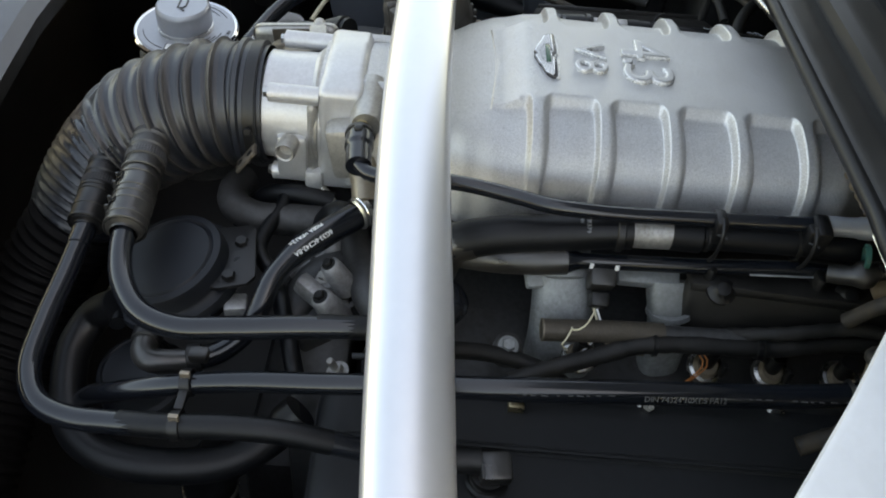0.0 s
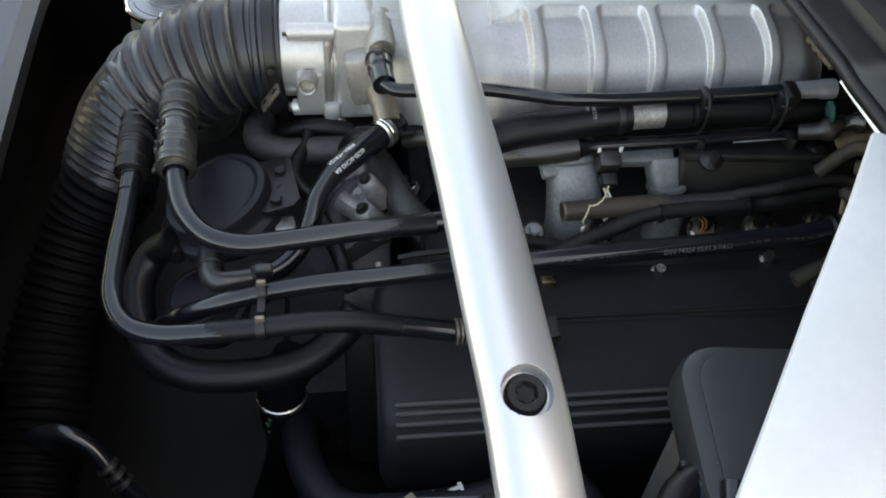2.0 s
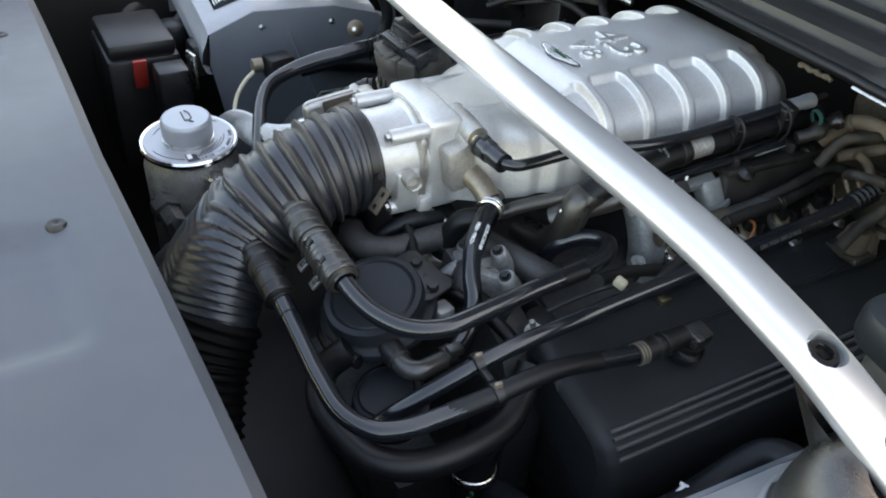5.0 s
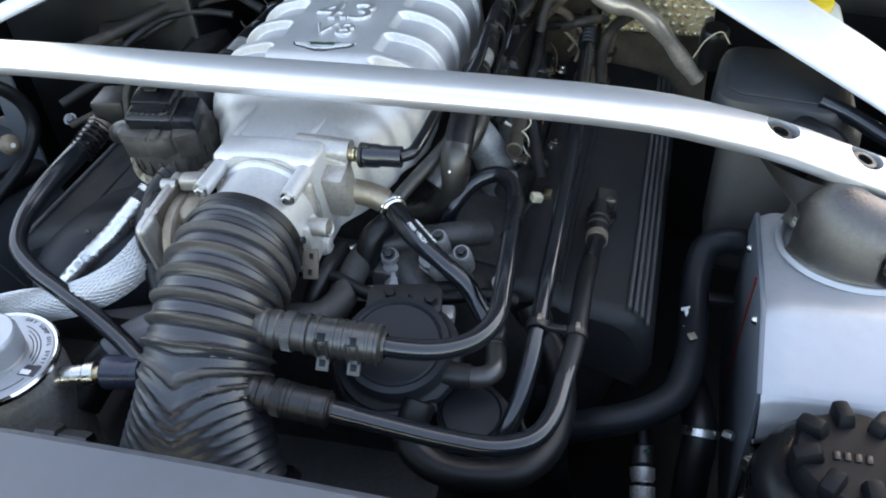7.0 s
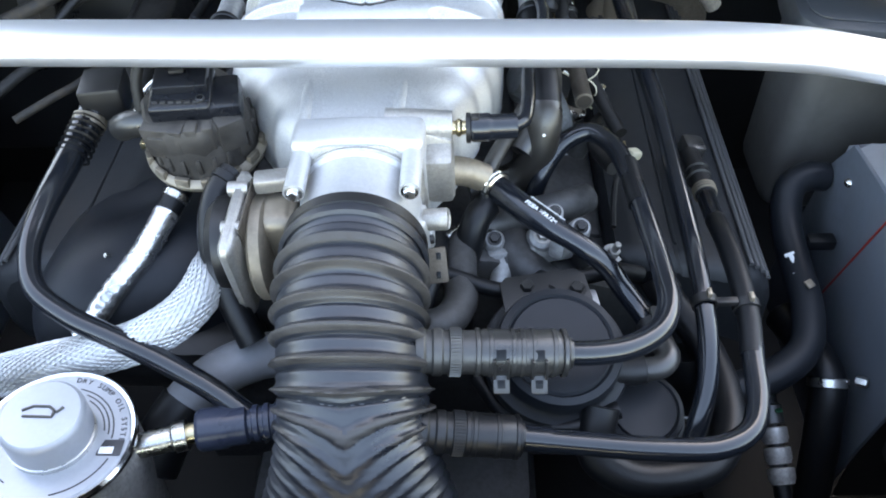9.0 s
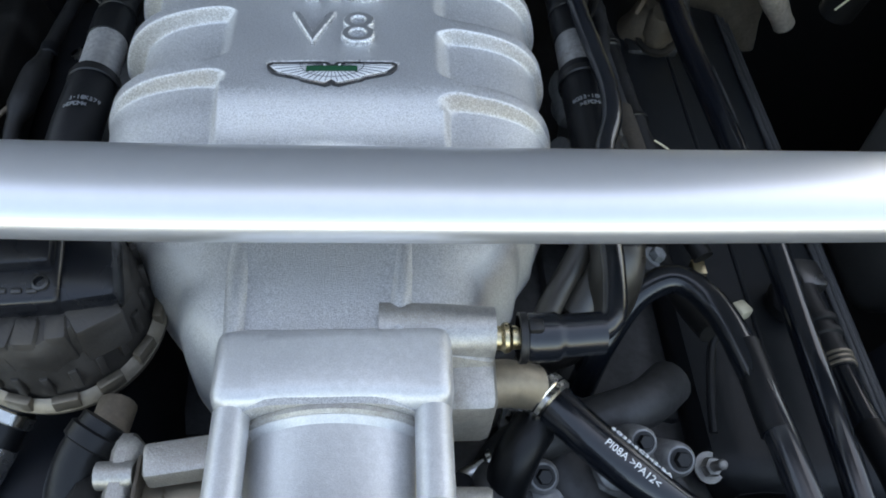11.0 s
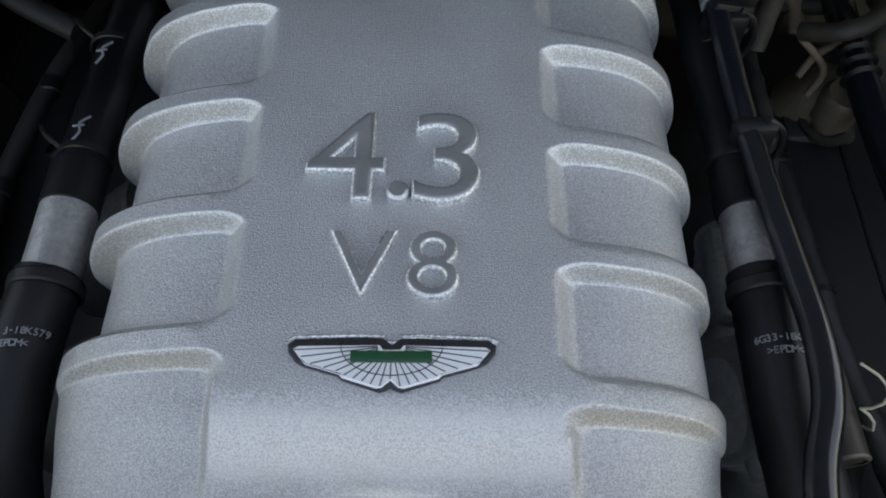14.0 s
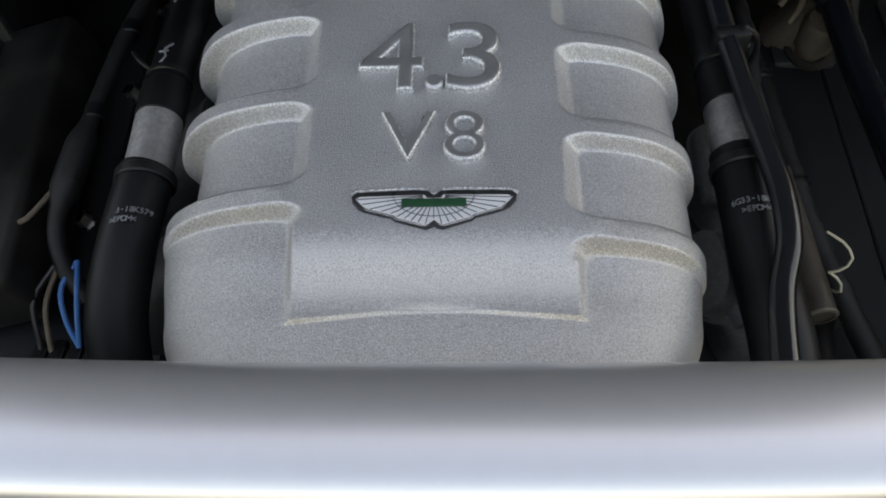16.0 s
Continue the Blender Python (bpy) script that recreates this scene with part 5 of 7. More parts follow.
round_cover((0.173, -0.332, 0.655), (0.10, -0.30, 0.95), 0.0525, "round matt black pump cover with a stepped rim", True)
round_cover((0.246, -0.350, 0.590), (0.10, -0.25, 0.96), 0.035, "smaller round black cover beneath the elbow", False)
for pts, r, lab in (([(0.105, -0.335, 0.62), (0.13, -0.37, 0.615), (0.175, -0.385, 0.618), (0.22, -0.37, 0.622)], 0.0075, "black pipe curved under the pump cover"),
                    ([(0.040, -0.246, 0.660), (0.083, -0.247, 0.655), (0.112, -0.257, 0.650), (0.135, -0.260, 0.648), (0.152, -0.252, 0.645), (0.166, -0.236, 0.640)], 0.0072, "black hose looped beside the pump cover"),
                    ([(0.050, -0.300, 0.60), (0.060, -0.265, 0.648), (0.067, -0.235, 0.660), (0.070, -0.20, 0.655)], 0.010, "black hose rising behind the duct"),
                    ([(0.150, -0.245, 0.62), (0.175, -0.235, 0.628), (0.205, -0.225, 0.628), (0.235, -0.215, 0.625), (0.262, -0.205, 0.61)], 0.008, "dusty black hose across the timing cover")):
    hose("small_hose", pts, r, lab, M_MATT, group="front hoses")
hose("water_pipe", [(0.116, -0.176, 0.676), (0.106, -0.190, 0.672), (0.099, -0.202, 0.652), (0.092, -0.212, 0.615), (0.088, -0.225, 0.56)], 0.0135, "black water pipe down the timing cover", M_MATT)
ob = thing("pipe_joint", "pale ribbed joint in the water pipe", "joint", at=(0.093, -0.215, 0.61))
part("ring", lathe([(0.0135, 0), (0.0150, 0.001), (0.0150, 0.018), (0.0135, 0.019)], (0.0925, -0.211, 0.622), (-0.2, -0.45, -1), 24), M_RAWCAST, ob)
part("band", lathe([(0.0138, 0), (0.0148, 0.001), (0.0148, 0.006), (0.0138, 0.007)], (0.0955, -0.206, 0.640), (-0.2, -0.4, -1), 24), M_PLASTIC, ob)
ob = thing("bypass_pipe", "bright metal bypass pipe elbow", "pipe", at=(0.08, -0.19, 0.66))
part("pipe", tube([(0.060, -0.215, 0.668), (0.066, -0.203, 0.657), (0.078, -0.193, 0.651), (0.092, -0.187, 0.656)], 0.0046, 16, 0.003), M_STEEL, ob)
part("flare", lathe([(0.0046, 0), (0.0064, 0.002), (0.0064, 0.005), (0.0046, 0.006)], (0.088, -0.1885, 0.6545), (0.9, 0.3, 0.3), 18), M_STEEL, ob)
part("boss", box((0.056, -0.219, 0.677), (0.024, 0.018, 0.022), 0.005), M_CAST, ob)


def timing_cover():
    """The dark castings on the front of the engine."""
    ob = thing("timing_cover", "dark cast timing cover with studs and ribs", "engine cover", at=(0.08, -0.18, 0.5))
    part("plate", plate([(-0.22, -0.30), (0.26, -0.30), (0.275, -0.06), (0.235, 0.0), (0.12, 0.040), (0.0, 0.05), (-0.14, 0.035), (-0.25, 0.0), (-0.27, -0.06)], Matrix(((1, 0, 0, 0.0), (0, 0, -1, -0.165), (0, 1, 0, 0.60), (0, 0, 0, 1))), 0.05, 0.006), M_DARKMETAL, ob)
    part("thermostat_housing", tube([(0.140, -0.150, 0.62), (0.138, -0.180, 0.628), (0.150, -0.205, 0.622), (0.18, -0.222, 0.605)], lambda s, t: 0.024 - 0.006 * s / t, 20, 0.006), M_DARKMETAL, ob, "dull cast thermostat housing")
    for x, y, z, r in ((0.118, -0.175, 0.640, 0.011), (0.150, -0.168, 0.642, 0.010), (0.178, -0.172, 0.634, 0.012), (0.135, -0.205, 0.630, 0.012)):
        b = part("stud_boss", lathe([(r, -0.02), (r, 0), (r * 0.8, 0.003), (0, 0.003)], (x, y, z), (0.1, -0.5, 0.85), 18), M_DARKMETAL, ob)
        part("bolt", hexbolt(Vector((x, y, z)) + Vector((0.1, -0.5, 0.85)).normalized() * 0.003, (0.1, -0.5, 0.85), 0.0055, 0.006), M_STEEL if r < 0.0115 else M_SCREW, b)
    part("rib", box((0.205, -0.190, 0.615), (0.012, 0.05, 0.04), 0.004, (20, 0, 30)), M_DARKMETAL, ob)
    part("rib", box((0.085, -0.195, 0.615), (0.010, 0.04, 0.05), 0.004, (15, 0, -20)), M_DARKMETAL, ob)
    for x, y, z, r, mat in ((0.122, -0.196, 0.650, 0.010, M_TIMING), (0.140, -0.198, 0.632, 0.012, M_TIMING), (0.168, -0.192, 0.650, 0.013, M_TIMING), (0.178, -0.188, 0.676, 0.009, M_TIMING), (0.203, -0.192, 0.660, 0.010, M_TIMING)):
        b = part("stud_boss", lathe([(r * 1.3, -0.035), (r * 1.15, -0.010), (r, 0), (r * 0.8, 0.002), (0, 0.002)], (x, y, z), (0.1, -0.45, 0.88), 20), mat, ob, "grey cast boss")
        part("bolt", hexbolt(Vector((x, y, z)) + Vector((0.1, -0.45, 0.88)).normalized() * 0.002, (0.1, -0.45, 0.88), r * 0.5, 0.005, r * 0.7), M_RAWCAST if r > 0.0105 else M_SCREW, b)
    part("cast_web", box((0.155, -0.190, 0.630), (0.085, 0.030, 0.022), 0.006, (-12, 0, 12)), M_TIMING, ob, "grey cast web")
    part("cast_web", box((0.190, -0.196, 0.646), (0.016, 0.050, 0.020), 0.005, (-20, 0, -30)), M_TIMING, ob)
    part("cast_pipe", tube([(0.118, -0.182, 0.636), (0.130, -0.205, 0.628), (0.126, -0.228, 0.610)], 0.011, 18, 0.004), M_TIMING, ob)
    part("bracket_block", box((0.203, -0.268, 0.640), (0.020, 0.020, 0.014), 0.003, (0, 0, 8)), M_TIMING, ob, "pale cast bracket block")
    lever = part("lever_bracket", plate([(-0.007, -0.052), (0.003, -0.054), (0.009, -0.006), (0.010, 0.008), (0.004, 0.014), (-0.006, 0.013), (-0.010, 0.004)], pose(0.1136, -0.138, 0.602, 40, 0, 6), 0.005, 0.001), M_TIMING, ob, "dull cast lever bracket")
    part("bolt", hexbolt((0.1136, -0.133, 0.608), (0, -0.6, 0.8), 0.0058, 0.006, 0.0082), M_STEEL, lever)
    return ob


timing_cover()
hose("crossover_pipe", [(0.030, -0.296, 0.640), (0.052, -0.301, 0.645), (0.076, -0.296, 0.646), (0.090, -0.274, 0.645), (0.090, -0.236, 0.645), (0.092, -0.200, 0.646), (0.105, -0.178, 0.646), (0.14, -0.165, 0.648), (0.19, -0.150, 0.650), (0.215, -0.128, 0.640)], 0.0155, "dark crossover water pipe beneath the throttle body", M_DARKMETAL, "pipe")
hose("radiator_hose", [(0.302, -0.262, 0.56), (0.305, -0.277, 0.53), (0.306, -0.279, 0.48), (0.308, -0.278, 0.42), (0.325, -0.297, 0.35), (0.36, -0.34, 0.27)], 0.0235, "large black radiator hose going down", M_MATT)
part("clamp_ring", lathe([(0.0238, 0), (0.0252, 0.001), (0.0252, 0.007), (0.0238, 0.008)], (0.306, -0.279, 0.505), (0, 0, 1), 30), M_STEEL, bpy.data.objects["radiator_hose"])
for k in range(4):
    part("green_mark", box((0.3255 - 0.001 * k, -0.290 - 0.003 * (k % 2), 0.496 - 0.008 * k), (0.004, 0.005, 0.005), 0.0008, (0, 0, 40)), M_GREEN, bpy.data.objects["radiator_hose"])
hose("side_water_hose", [(0.500, -0.020, 0.572), (0.480, -0.022, 0.575), (0.460, -0.032, 0.568), (0.4515, -0.058, 0.552), (0.450, -0.085, 0.541), (0.451, -0.12, 0.532), (0.449, -0.182, 0.524), (0.437, -0.222, 0.514), (0.402, -0.248, 0.505), (0.345, -0.262, 0.492), (0.312, -0.262, 0.470), (0.296, -0.250, 0.42)], 0.0170, "black water hose beside the strut tower", M_HUMP)
sw = bpy.data.objects["side_water_hose"]
clip_ = part("clip", box((0.4445, -0.130, 0.5440), (0.0050, 0.026, 0.003), 0.0008, (10, -16, 10)), M_LABEL, sw, "pale hose clip tongue")
for dy in (-0.012, 0.012):
    part("clip_bar", box((0.4445 + 0.17 * dy * -1, -0.130 + dy, 0.5442 + 0.17 * dy), (0.013, 0.004, 0.003), 0.0008, (10, -16, 10)), M_LABEL, clip_)
part("clip_arm", box((0.480, -0.098, 0.545), (0.03, 0.016, 0.014), 0.003), M_MATT, sw)
part("paint_mark", box((0.4500, -0.163, 0.5475), (0.009, 0.009, 0.002), 0.0005, (12, 0, 30)), M_BEIGE, sw)
hose("lower_water_hose", [(0.445, -0.14, 0.470), (0.460, -0.195, 0.478), (0.468, -0.232, 0.474), (0.464, -0.262, 0.44), (0.462, -0.29, 0.38), (0.465, -0.31, 0.30)], 0.019, "black hose with a worm clamp going down beside the tower", M_MATT)
lw = bpy.data.objects["lower_water_hose"]
part("worm_clamp", lathe([(0.0195, 0), (0.0208, 0.001), (0.0208, 0.009), (0.0195, 0.010)], (0.4680, -0.230, 0.476), (-0.05, -0.75, -0.65), 28), M_STEEL, lw)
part("clamp_screw", hexbolt((0.492, -0.238, 0.482), (0.6, -0.5, 0.3), 0.0055, 0.012), M_STEEL, lw)
fit = thing("braided_fitting", "ribbed metal quick fitting on a dark pipe", "fitting", at=(0.412, -0.28, 0.43))
part("pipe", tube([(0.402, -0.215, 0.48), (0.409, -0.25, 0.45), (0.415, -0.31, 0.41), (0.42, -0.38, 0.36)], 0.009, 16, 0.006), M_MATT, fit)
part("sleeve", lathe([(0.0100, 0), (0.0125, 0.002), (0.0125, 0.020), (0.0100, 0.022)], (0.4085, -0.246, 0.4525), (0.10, -0.84, -0.53), 22), M_GREYPLASTIC, fit)
part("green_mark", box((0.4135, -0.258, 0.459), (0.007, 0.010, 0.002), 0.0006, (-30, 0, 10)), M_GREEN, fit)
for k in range(3):
    p = Vector((0.4108, -0.266, 0.440)) + Vector((0.005, -0.048, -0.030)) * (0.36 * k)
    part("ring", lathe([(0.010, 0), (0.0138, 0.0012), (0.0138, 0.0125), (0.0122, 0.0150), (0.0122, 0.017)], p, (0.10, -0.84, -0.53), 24), M_SATIN, fit, "dull crimped metal ring")
hose("low_pipe", [(0.300, -0.517, 0.42), (0.326, -0.512, 0.495), (0.330, -0.485, 0.502), (0.338, -0.462, 0.49), (0.356, -0.440, 0.462), (0.372, -0.418, 0.43)], 0.0085, "thin dark metal pipe low at the front of the bay", M_RUBBER, "pipe")
lp = bpy.data.objects["low_pipe"]
for k in range(3):
    part("ring", lathe([(0.0085, 0), (0.0112, 0.001), (0.0112, 0.005), (0.0085, 0.006)], Vector((0.350, -0.448, 0.473)) + Vector((0.008, 0.011, -0.015)) * (0.55 * k), (0.4, 0.55, -0.7), 18), M_GREYPLASTIC, lp)


# ---- cam covers, engine block ----
def cam_cover(sgn, lift, label):
    ob = thing("cam_cover", label, "cam cover", at=(sgn * 0.32, 0.05, 0.55 + lift), group="cam covers")
    prof = [(0.236, 0.55), (0.2375, 0.598), (0.244, 0.610), (0.262, 0.6135), (0.300, 0.6075), (0.306, 0.6005), (0.345, 0.5935), (0.3775, 0.5850), (0.392, 0.5765), (0.404, 0.5600), (0.4095, 0.540), (0.4095, 0.500), (0.400, 0.47)]
    y0, y1 = -0.186, 0.36
    def skin(u, v):
        k = v * (len(prof) - 1)
        i = min(int(k), len(prof) - 2)
        f = k - i
        x, z = prof[i][0] * (1 - f) + prof[i + 1][0] * f, prof[i][1] * (1 - f) + prof[i + 1][1] * f
        y = y0 + (y1 - y0) * u
        e = min(1.0, (y - y0) / 0.022)
        drop = 0.022 * (1 - math.sqrt(max(0.0, 1 - (1 - e) ** 2)))
        cx, cz = 0.325, 0.53
        s = 1 - drop / 0.10
        return V(sgn * (cx + (x - cx) * s), y, cz + (z - cz) * s + lift)
    own = sheet(skin, 150, 48)
    part("shell", own, M_CAMCOVER, ob)
    part("front_face", plate([(sgn * (0.325 + (x - 0.325) * 0.78), 0.53 + (z - 0.53) * 0.78 + lift) for x, z in prof], Matrix(((1, 0, 0, 0), (0, 0, 1, y0 - 0.0005), (0, 1, 0, 0), (0, 0, 0, 1))), 0.004, 0), M_CAMCOVER, ob)
    # Ribs take a lighter dusty grey, painting in the light they catch.
    for k in range(4):
        x, z = 0.3805 + 0.0068 * k, 0.5868 - 0.0030 * k - 0.0012 * k * k
        part("strengthening_rib", tube([(sgn * x, -0.172, z + lift), (sgn * x, 0.10, z + lift), (sgn * x, 0.35, z + lift)], 0.0025, 10, 0.03), M_RIBLIT, ob)
    part("seam_step", tube([(sgn * 0.3035, -0.16, 0.6055 + lift), (sgn * 0.3035, 0.1, 0.6055 + lift), (sgn * 0.3035, 0.35, 0.6055 + lift)], 0.0022, 8, 0.05), M_CAMCOVER, ob)
    for y in (-0.016, 0.10, 0.219, 0.31):
        x, z = 0.267 - (y + 0.016) * 0.10, 0.6105
        if y < -0.01:
            part("clip_nut", box((sgn * x, y, z + 0.006 + lift), (0.010, 0.014, 0.008), 0.001), M_BRASS, ob, "yellow zinc spring clip")
        else:
            part("screw", hexbolt((sgn * x, y, z + lift), (sgn * 0.3, 0, 1), 0.0062, 0.010, 0.008), M_STEEL, ob, "bright hexagon screw")
    part("stud", hexbolt((sgn * 0.240, -0.173, 0.606 + lift), (sgn * 0.15, -0.35, 1), 0.0068, 0.008, 0.0105, 0.012), M_RAWCAST, ob, "dull zinc washer and stud")
    part("edge_bead", tube([(sgn * 0.306, -0.181, 0.575 + lift), (sgn * 0.36, -0.182, 0.56 + lift), (sgn * 0.395, -0.178, 0.53 + lift), (sgn * 0.402, -0.16, 0.47 + lift)], 0.004, 8, 0.01), M_CAMCOVER, ob)
    return ob


cam_cover(1, 0.0, "black ribbed cam cover with dusty top")
cam_cover(-1, 0.02, "black cam cover on the other cylinder bank")
blk = thing("engine_block", "dark cast engine block and heads in shadow", "engine", at=(0, 0.1, 0.2))
part("block", box((0, 0.14, 0.40), (0.40, 0.56, 0.40), 0.02), M_DARKMETAL, blk)
for sgn in (1, -1):
    part("cylinder_head", box((sgn * 0.262, 0.10, 0.47 + (0.02 if sgn < 0 else 0)), (0.22, 0.52, 0.20), 0.02, (0, sgn * 18, 0)), M_DARKMETAL, blk)
    part("valley_ledge", box((sgn * 0.190, 0.12, 0.585), (0.09, 0.50, 0.03), 0.006, (0, sgn * 12, 0)), M_DARKMETAL, blk)
part("sump", box((0, -0.05, 0.24), (0.34, 0.5, 0.16), 0.03), M_DARKMETAL, blk)

# oil-fill style connector where the low breather hose ends
con = thing("hose_connector", "black threaded connector with a square cap on the cam cover", "connector", at=(0.335, -0.05, 0.61))
part("nozzle", tube([(0.3375, -0.118, 0.633), (0.336, -0.085, 0.631), (0.334, -0.060, 0.630), (0.3335, -0.048, 0.630)], 0.0108, 20, 0.005), M_PLASTIC, con)
for k in range(3):
    part("ring", lathe([(0.0100, 0), (0.0122, 0.0006), (0.0122, 0.0022), (0.0100, 0.003)], (0.3375, -0.117 + 0.004 * k, 0.6325), (-0.05, 1, -0.02), 24), M_BEIGE, con, "stained clamp ring")
for k in range(2):
    part("rib", lathe([(0.0108, 0), (0.0132, 0.001), (0.0132, 0.005), (0.0108, 0.006)], (0.336, -0.092 + 0.011 * k, 0.6315), (-0.05, 1, -0.02), 24), M_PLASTIC, con)
part("stem", lathe([(0.0165, 0), (0.0165, 0.012), (0.0145, 0.014), (0.0145, 0.022), (0, 0.022)], (0.333, -0.040, 0.600), (0.2, 0, 1), 30), M_PLASTIC, con)
part("thread", lathe([(0.0168, 0), (0.0185, 0.001), (0.0168, 0.002), (0.0185, 0.003), (0.0168, 0.004), (0.0185, 0.005), (0.0168, 0.006)], (0.3345, -0.040, 0.608), (0.2, 0, 1), 30), M_MATT, con)
part("cap", box((0.339, -0.036, 0.630), (0.024, 0.026, 0.018), 0.004, (0, 14, 6)), M_GREYPLASTIC, con, "worn square cap")


# ---- along the right of the manifold ----
def side_pipe(sgn, lift, label):
    """A sleeved pipe beside the manifold: thick front hose, bright sleeve, long black tube."""
    ob = thing("coolant_pipe", label, "pipe", at=(sgn * 0.168, 0.1, 0.73), group="side pipes")
    L = lambda x, y, z: (sgn * x, y, z + lift)
    if sgn > 0:
        front = [L(0.098, -0.104, 0.634), L(0.1265, -0.100, 0.637), L(0.150, -0.097, 0.646), L(0.165, -0.094, 0.666), L(0.1725, -0.091, 0.688), L(0.1745, -0.083, 0.712), L(0.1740, -0.048, 0.727), L(0.1705, 0.0, 0.732), L(0.1685, 0.045, 0.738), L(0.168, 0.066, 0.7395)]
    else:
        front = [L(0.165, -0.075, 0.665), L(0.172, -0.055, 0.695), L(0.176, -0.025, 0.718), L(0.174, 0.01, 0.731), L(0.170, 0.045, 0.738), L(0.168, 0.062, 0.7395)]
    part("front_hose", tube(front, lambda s, t: 0.0168 - 0.001 * step(t * 0.5, t, s), 22, 0.006), M_MATT, ob, "matt black thick hose")
    if sgn > 0:
        part("filmed_bend", tube(front[:6] + [L(0.1743, -0.066, 0.7205)], 0.0172, 24, 0.005), M_FILM, ob, "brown filmed lower bend")
        part("paint_speck", lathe([(0.0016, 0), (0.0012, 0.0006), (0, 0.0006)], L(0.1722, -0.1072, 0.7040), (0.05, -0.9, 0.3), 10), M_LABEL, ob, "white paint speck")
    part("band", lathe([(0.0165, 0), (0.0175, 0.001), (0.0175, 0.006), (0.0165, 0.007)], L(0.1683, 0.052, 0.739), (0, 1, 0.02), 26), M_PLASTIC, ob)
    # moulding marks printed round the hose
    for text, y, turn in (("6G33-18K579", 0.0285, 0.0), (">EPDM<", 0.0225, -6.0)):
        for k, ch in enumerate(text):
            deg = turn + 9.6 * (k - (len(text) - 1) / 2)
            m_ = pose(sgn * 0.1690, y, 0.7362 + lift) @ pose(0, 0, 0, 3, deg, 0) @ pose(0, 0, 0.0159)
            part("print_mark", lettering(ch, 0.0048, m_, 0.0004)[0], M_HOSEINK, ob)
    part("bright_sleeve", tube([L(0.168, 0.062, 0.7395), L(0.1675, 0.099, 0.741)], 0.0138, 24, 0.01), M_SATIN, ob, "bright aluminium sleeve")
    part("rear_tube", tube([L(0.1675, 0.097, 0.741), L(0.166, 0.14, 0.742), L(0.164, 0.20, 0.742), L(0.162, 0.29, 0.740)], 0.0128, 22, 0.012), M_MATT, ob)
    part("tube_collar", lathe([(0.0130, 0), (0.0146, 0.001), (0.0146, 0.026), (0.0130, 0.028)], L(0.1675, 0.098, 0.741), (0, 1, 0), 24), M_MATT, ob)
    for y in (0.128, 0.205):
        part("tie", lathe([(0.0132, 0), (0.0142, 0.0005), (0.0142, 0.004), (0.0132, 0.0045)], L(0.1665, y, 0.742), (0, 1, 0), 24), M_SCREW, ob)
        part("tie_end", tube([L(0.1755, y + 0.002, 0.752), L(0.182, y + 0.006, 0.757), L(0.186, y + 0.012, 0.757)], 0.0012, 6, 0.004), M_SCREW, ob)
    if sgn < 0:
        for i, y in enumerate((0.132, 0.185, 0.235)):
            part("chalk_mark", tube([L(0.169, y, 0.7552), L(0.166, y + 0.006, 0.7556), L(0.168, y + 0.011, 0.7554), L(0.163, y + 0.016, 0.7552)], 0.0007, 6, 0.003), M_HOSEINK, ob, "chalk mark")
            part("chalk_mark", tube([L(0.171, y + 0.010, 0.7545), L(0.165, y + 0.010, 0.7556)], 0.0007, 6, 0.003), M_HOSEINK, ob, "chalk mark")
    return ob


side_pipe(1, 0.0, "sleeved black coolant pipe beside the manifold")
side_pipe(-1, 0.0, "sleeved black coolant pipe with chalk marks")
pcv = hose("breather_pipe", [(0.140, -0.168, 0.7615), (0.149, -0.160, 0.761), (0.154, -0.135, 0.763), (0.157, -0.085, 0.766), (0.165, -0.035, 0.764), (0.1735, -0.009, 0.765), (0.176, 0.019, 0.765), (0.174, 0.057, 0.763), (0.170, 0.105, 0.762), (0.167, 0.16, 0.762), (0.166, 0.212, 0.764), (0.166, 0.29, 0.765)], 0.0066, "thin glossy black breather pipe along the manifold", seg=14)
part("elbow", tube([(0.100, -0.1715, 0.7625), (0.115, -0.171, 0.7625), (0.142, -0.1685, 0.7615)], lambda s, t: 0.0126 if 0.003 < s < t * 0.45 else 0.0112, 20, 0.002), M_RUBBER, pcv)
part("elbow_lug", box((0.106, -0.1725, 0.772), (0.008, 0.008, 0.010), 0.002), M_PLASTIC, pcv)
part("elbow_ring", lathe([(0.0118, 0), (0.0134, 0.0005), (0.0134, 0.004), (0.0118, 0.0045)], (0.098, -0.1716, 0.7625), (1, 0, 0), 22), M_PLASTIC, pcv)
part("nipple", tube([(0.085, -0.1715, 0.763), (0.099, -0.1715, 0.763)], lambda s, t: 0.0062 + 0.0018 * (abs(s - t / 2) < 0.002), 18, 0.002), M_BRASS, pcv, "yellow zinc nipple")
for y in (0.135, 0.212):
    part("holder", box((0.171, y, 0.757), (0.021, 0.010, 0.024), 0.003), M_PLASTIC, pcv)
    part("hook", tube([(0.176, y, 0.770), (0.184, y, 0.764), (0.188, y, 0.752), (0.186, y, 0.738), (0.180, y, 0.726)], 0.0018, 8, 0.004), M_PLASTIC, pcv, "dust edged clip hook")
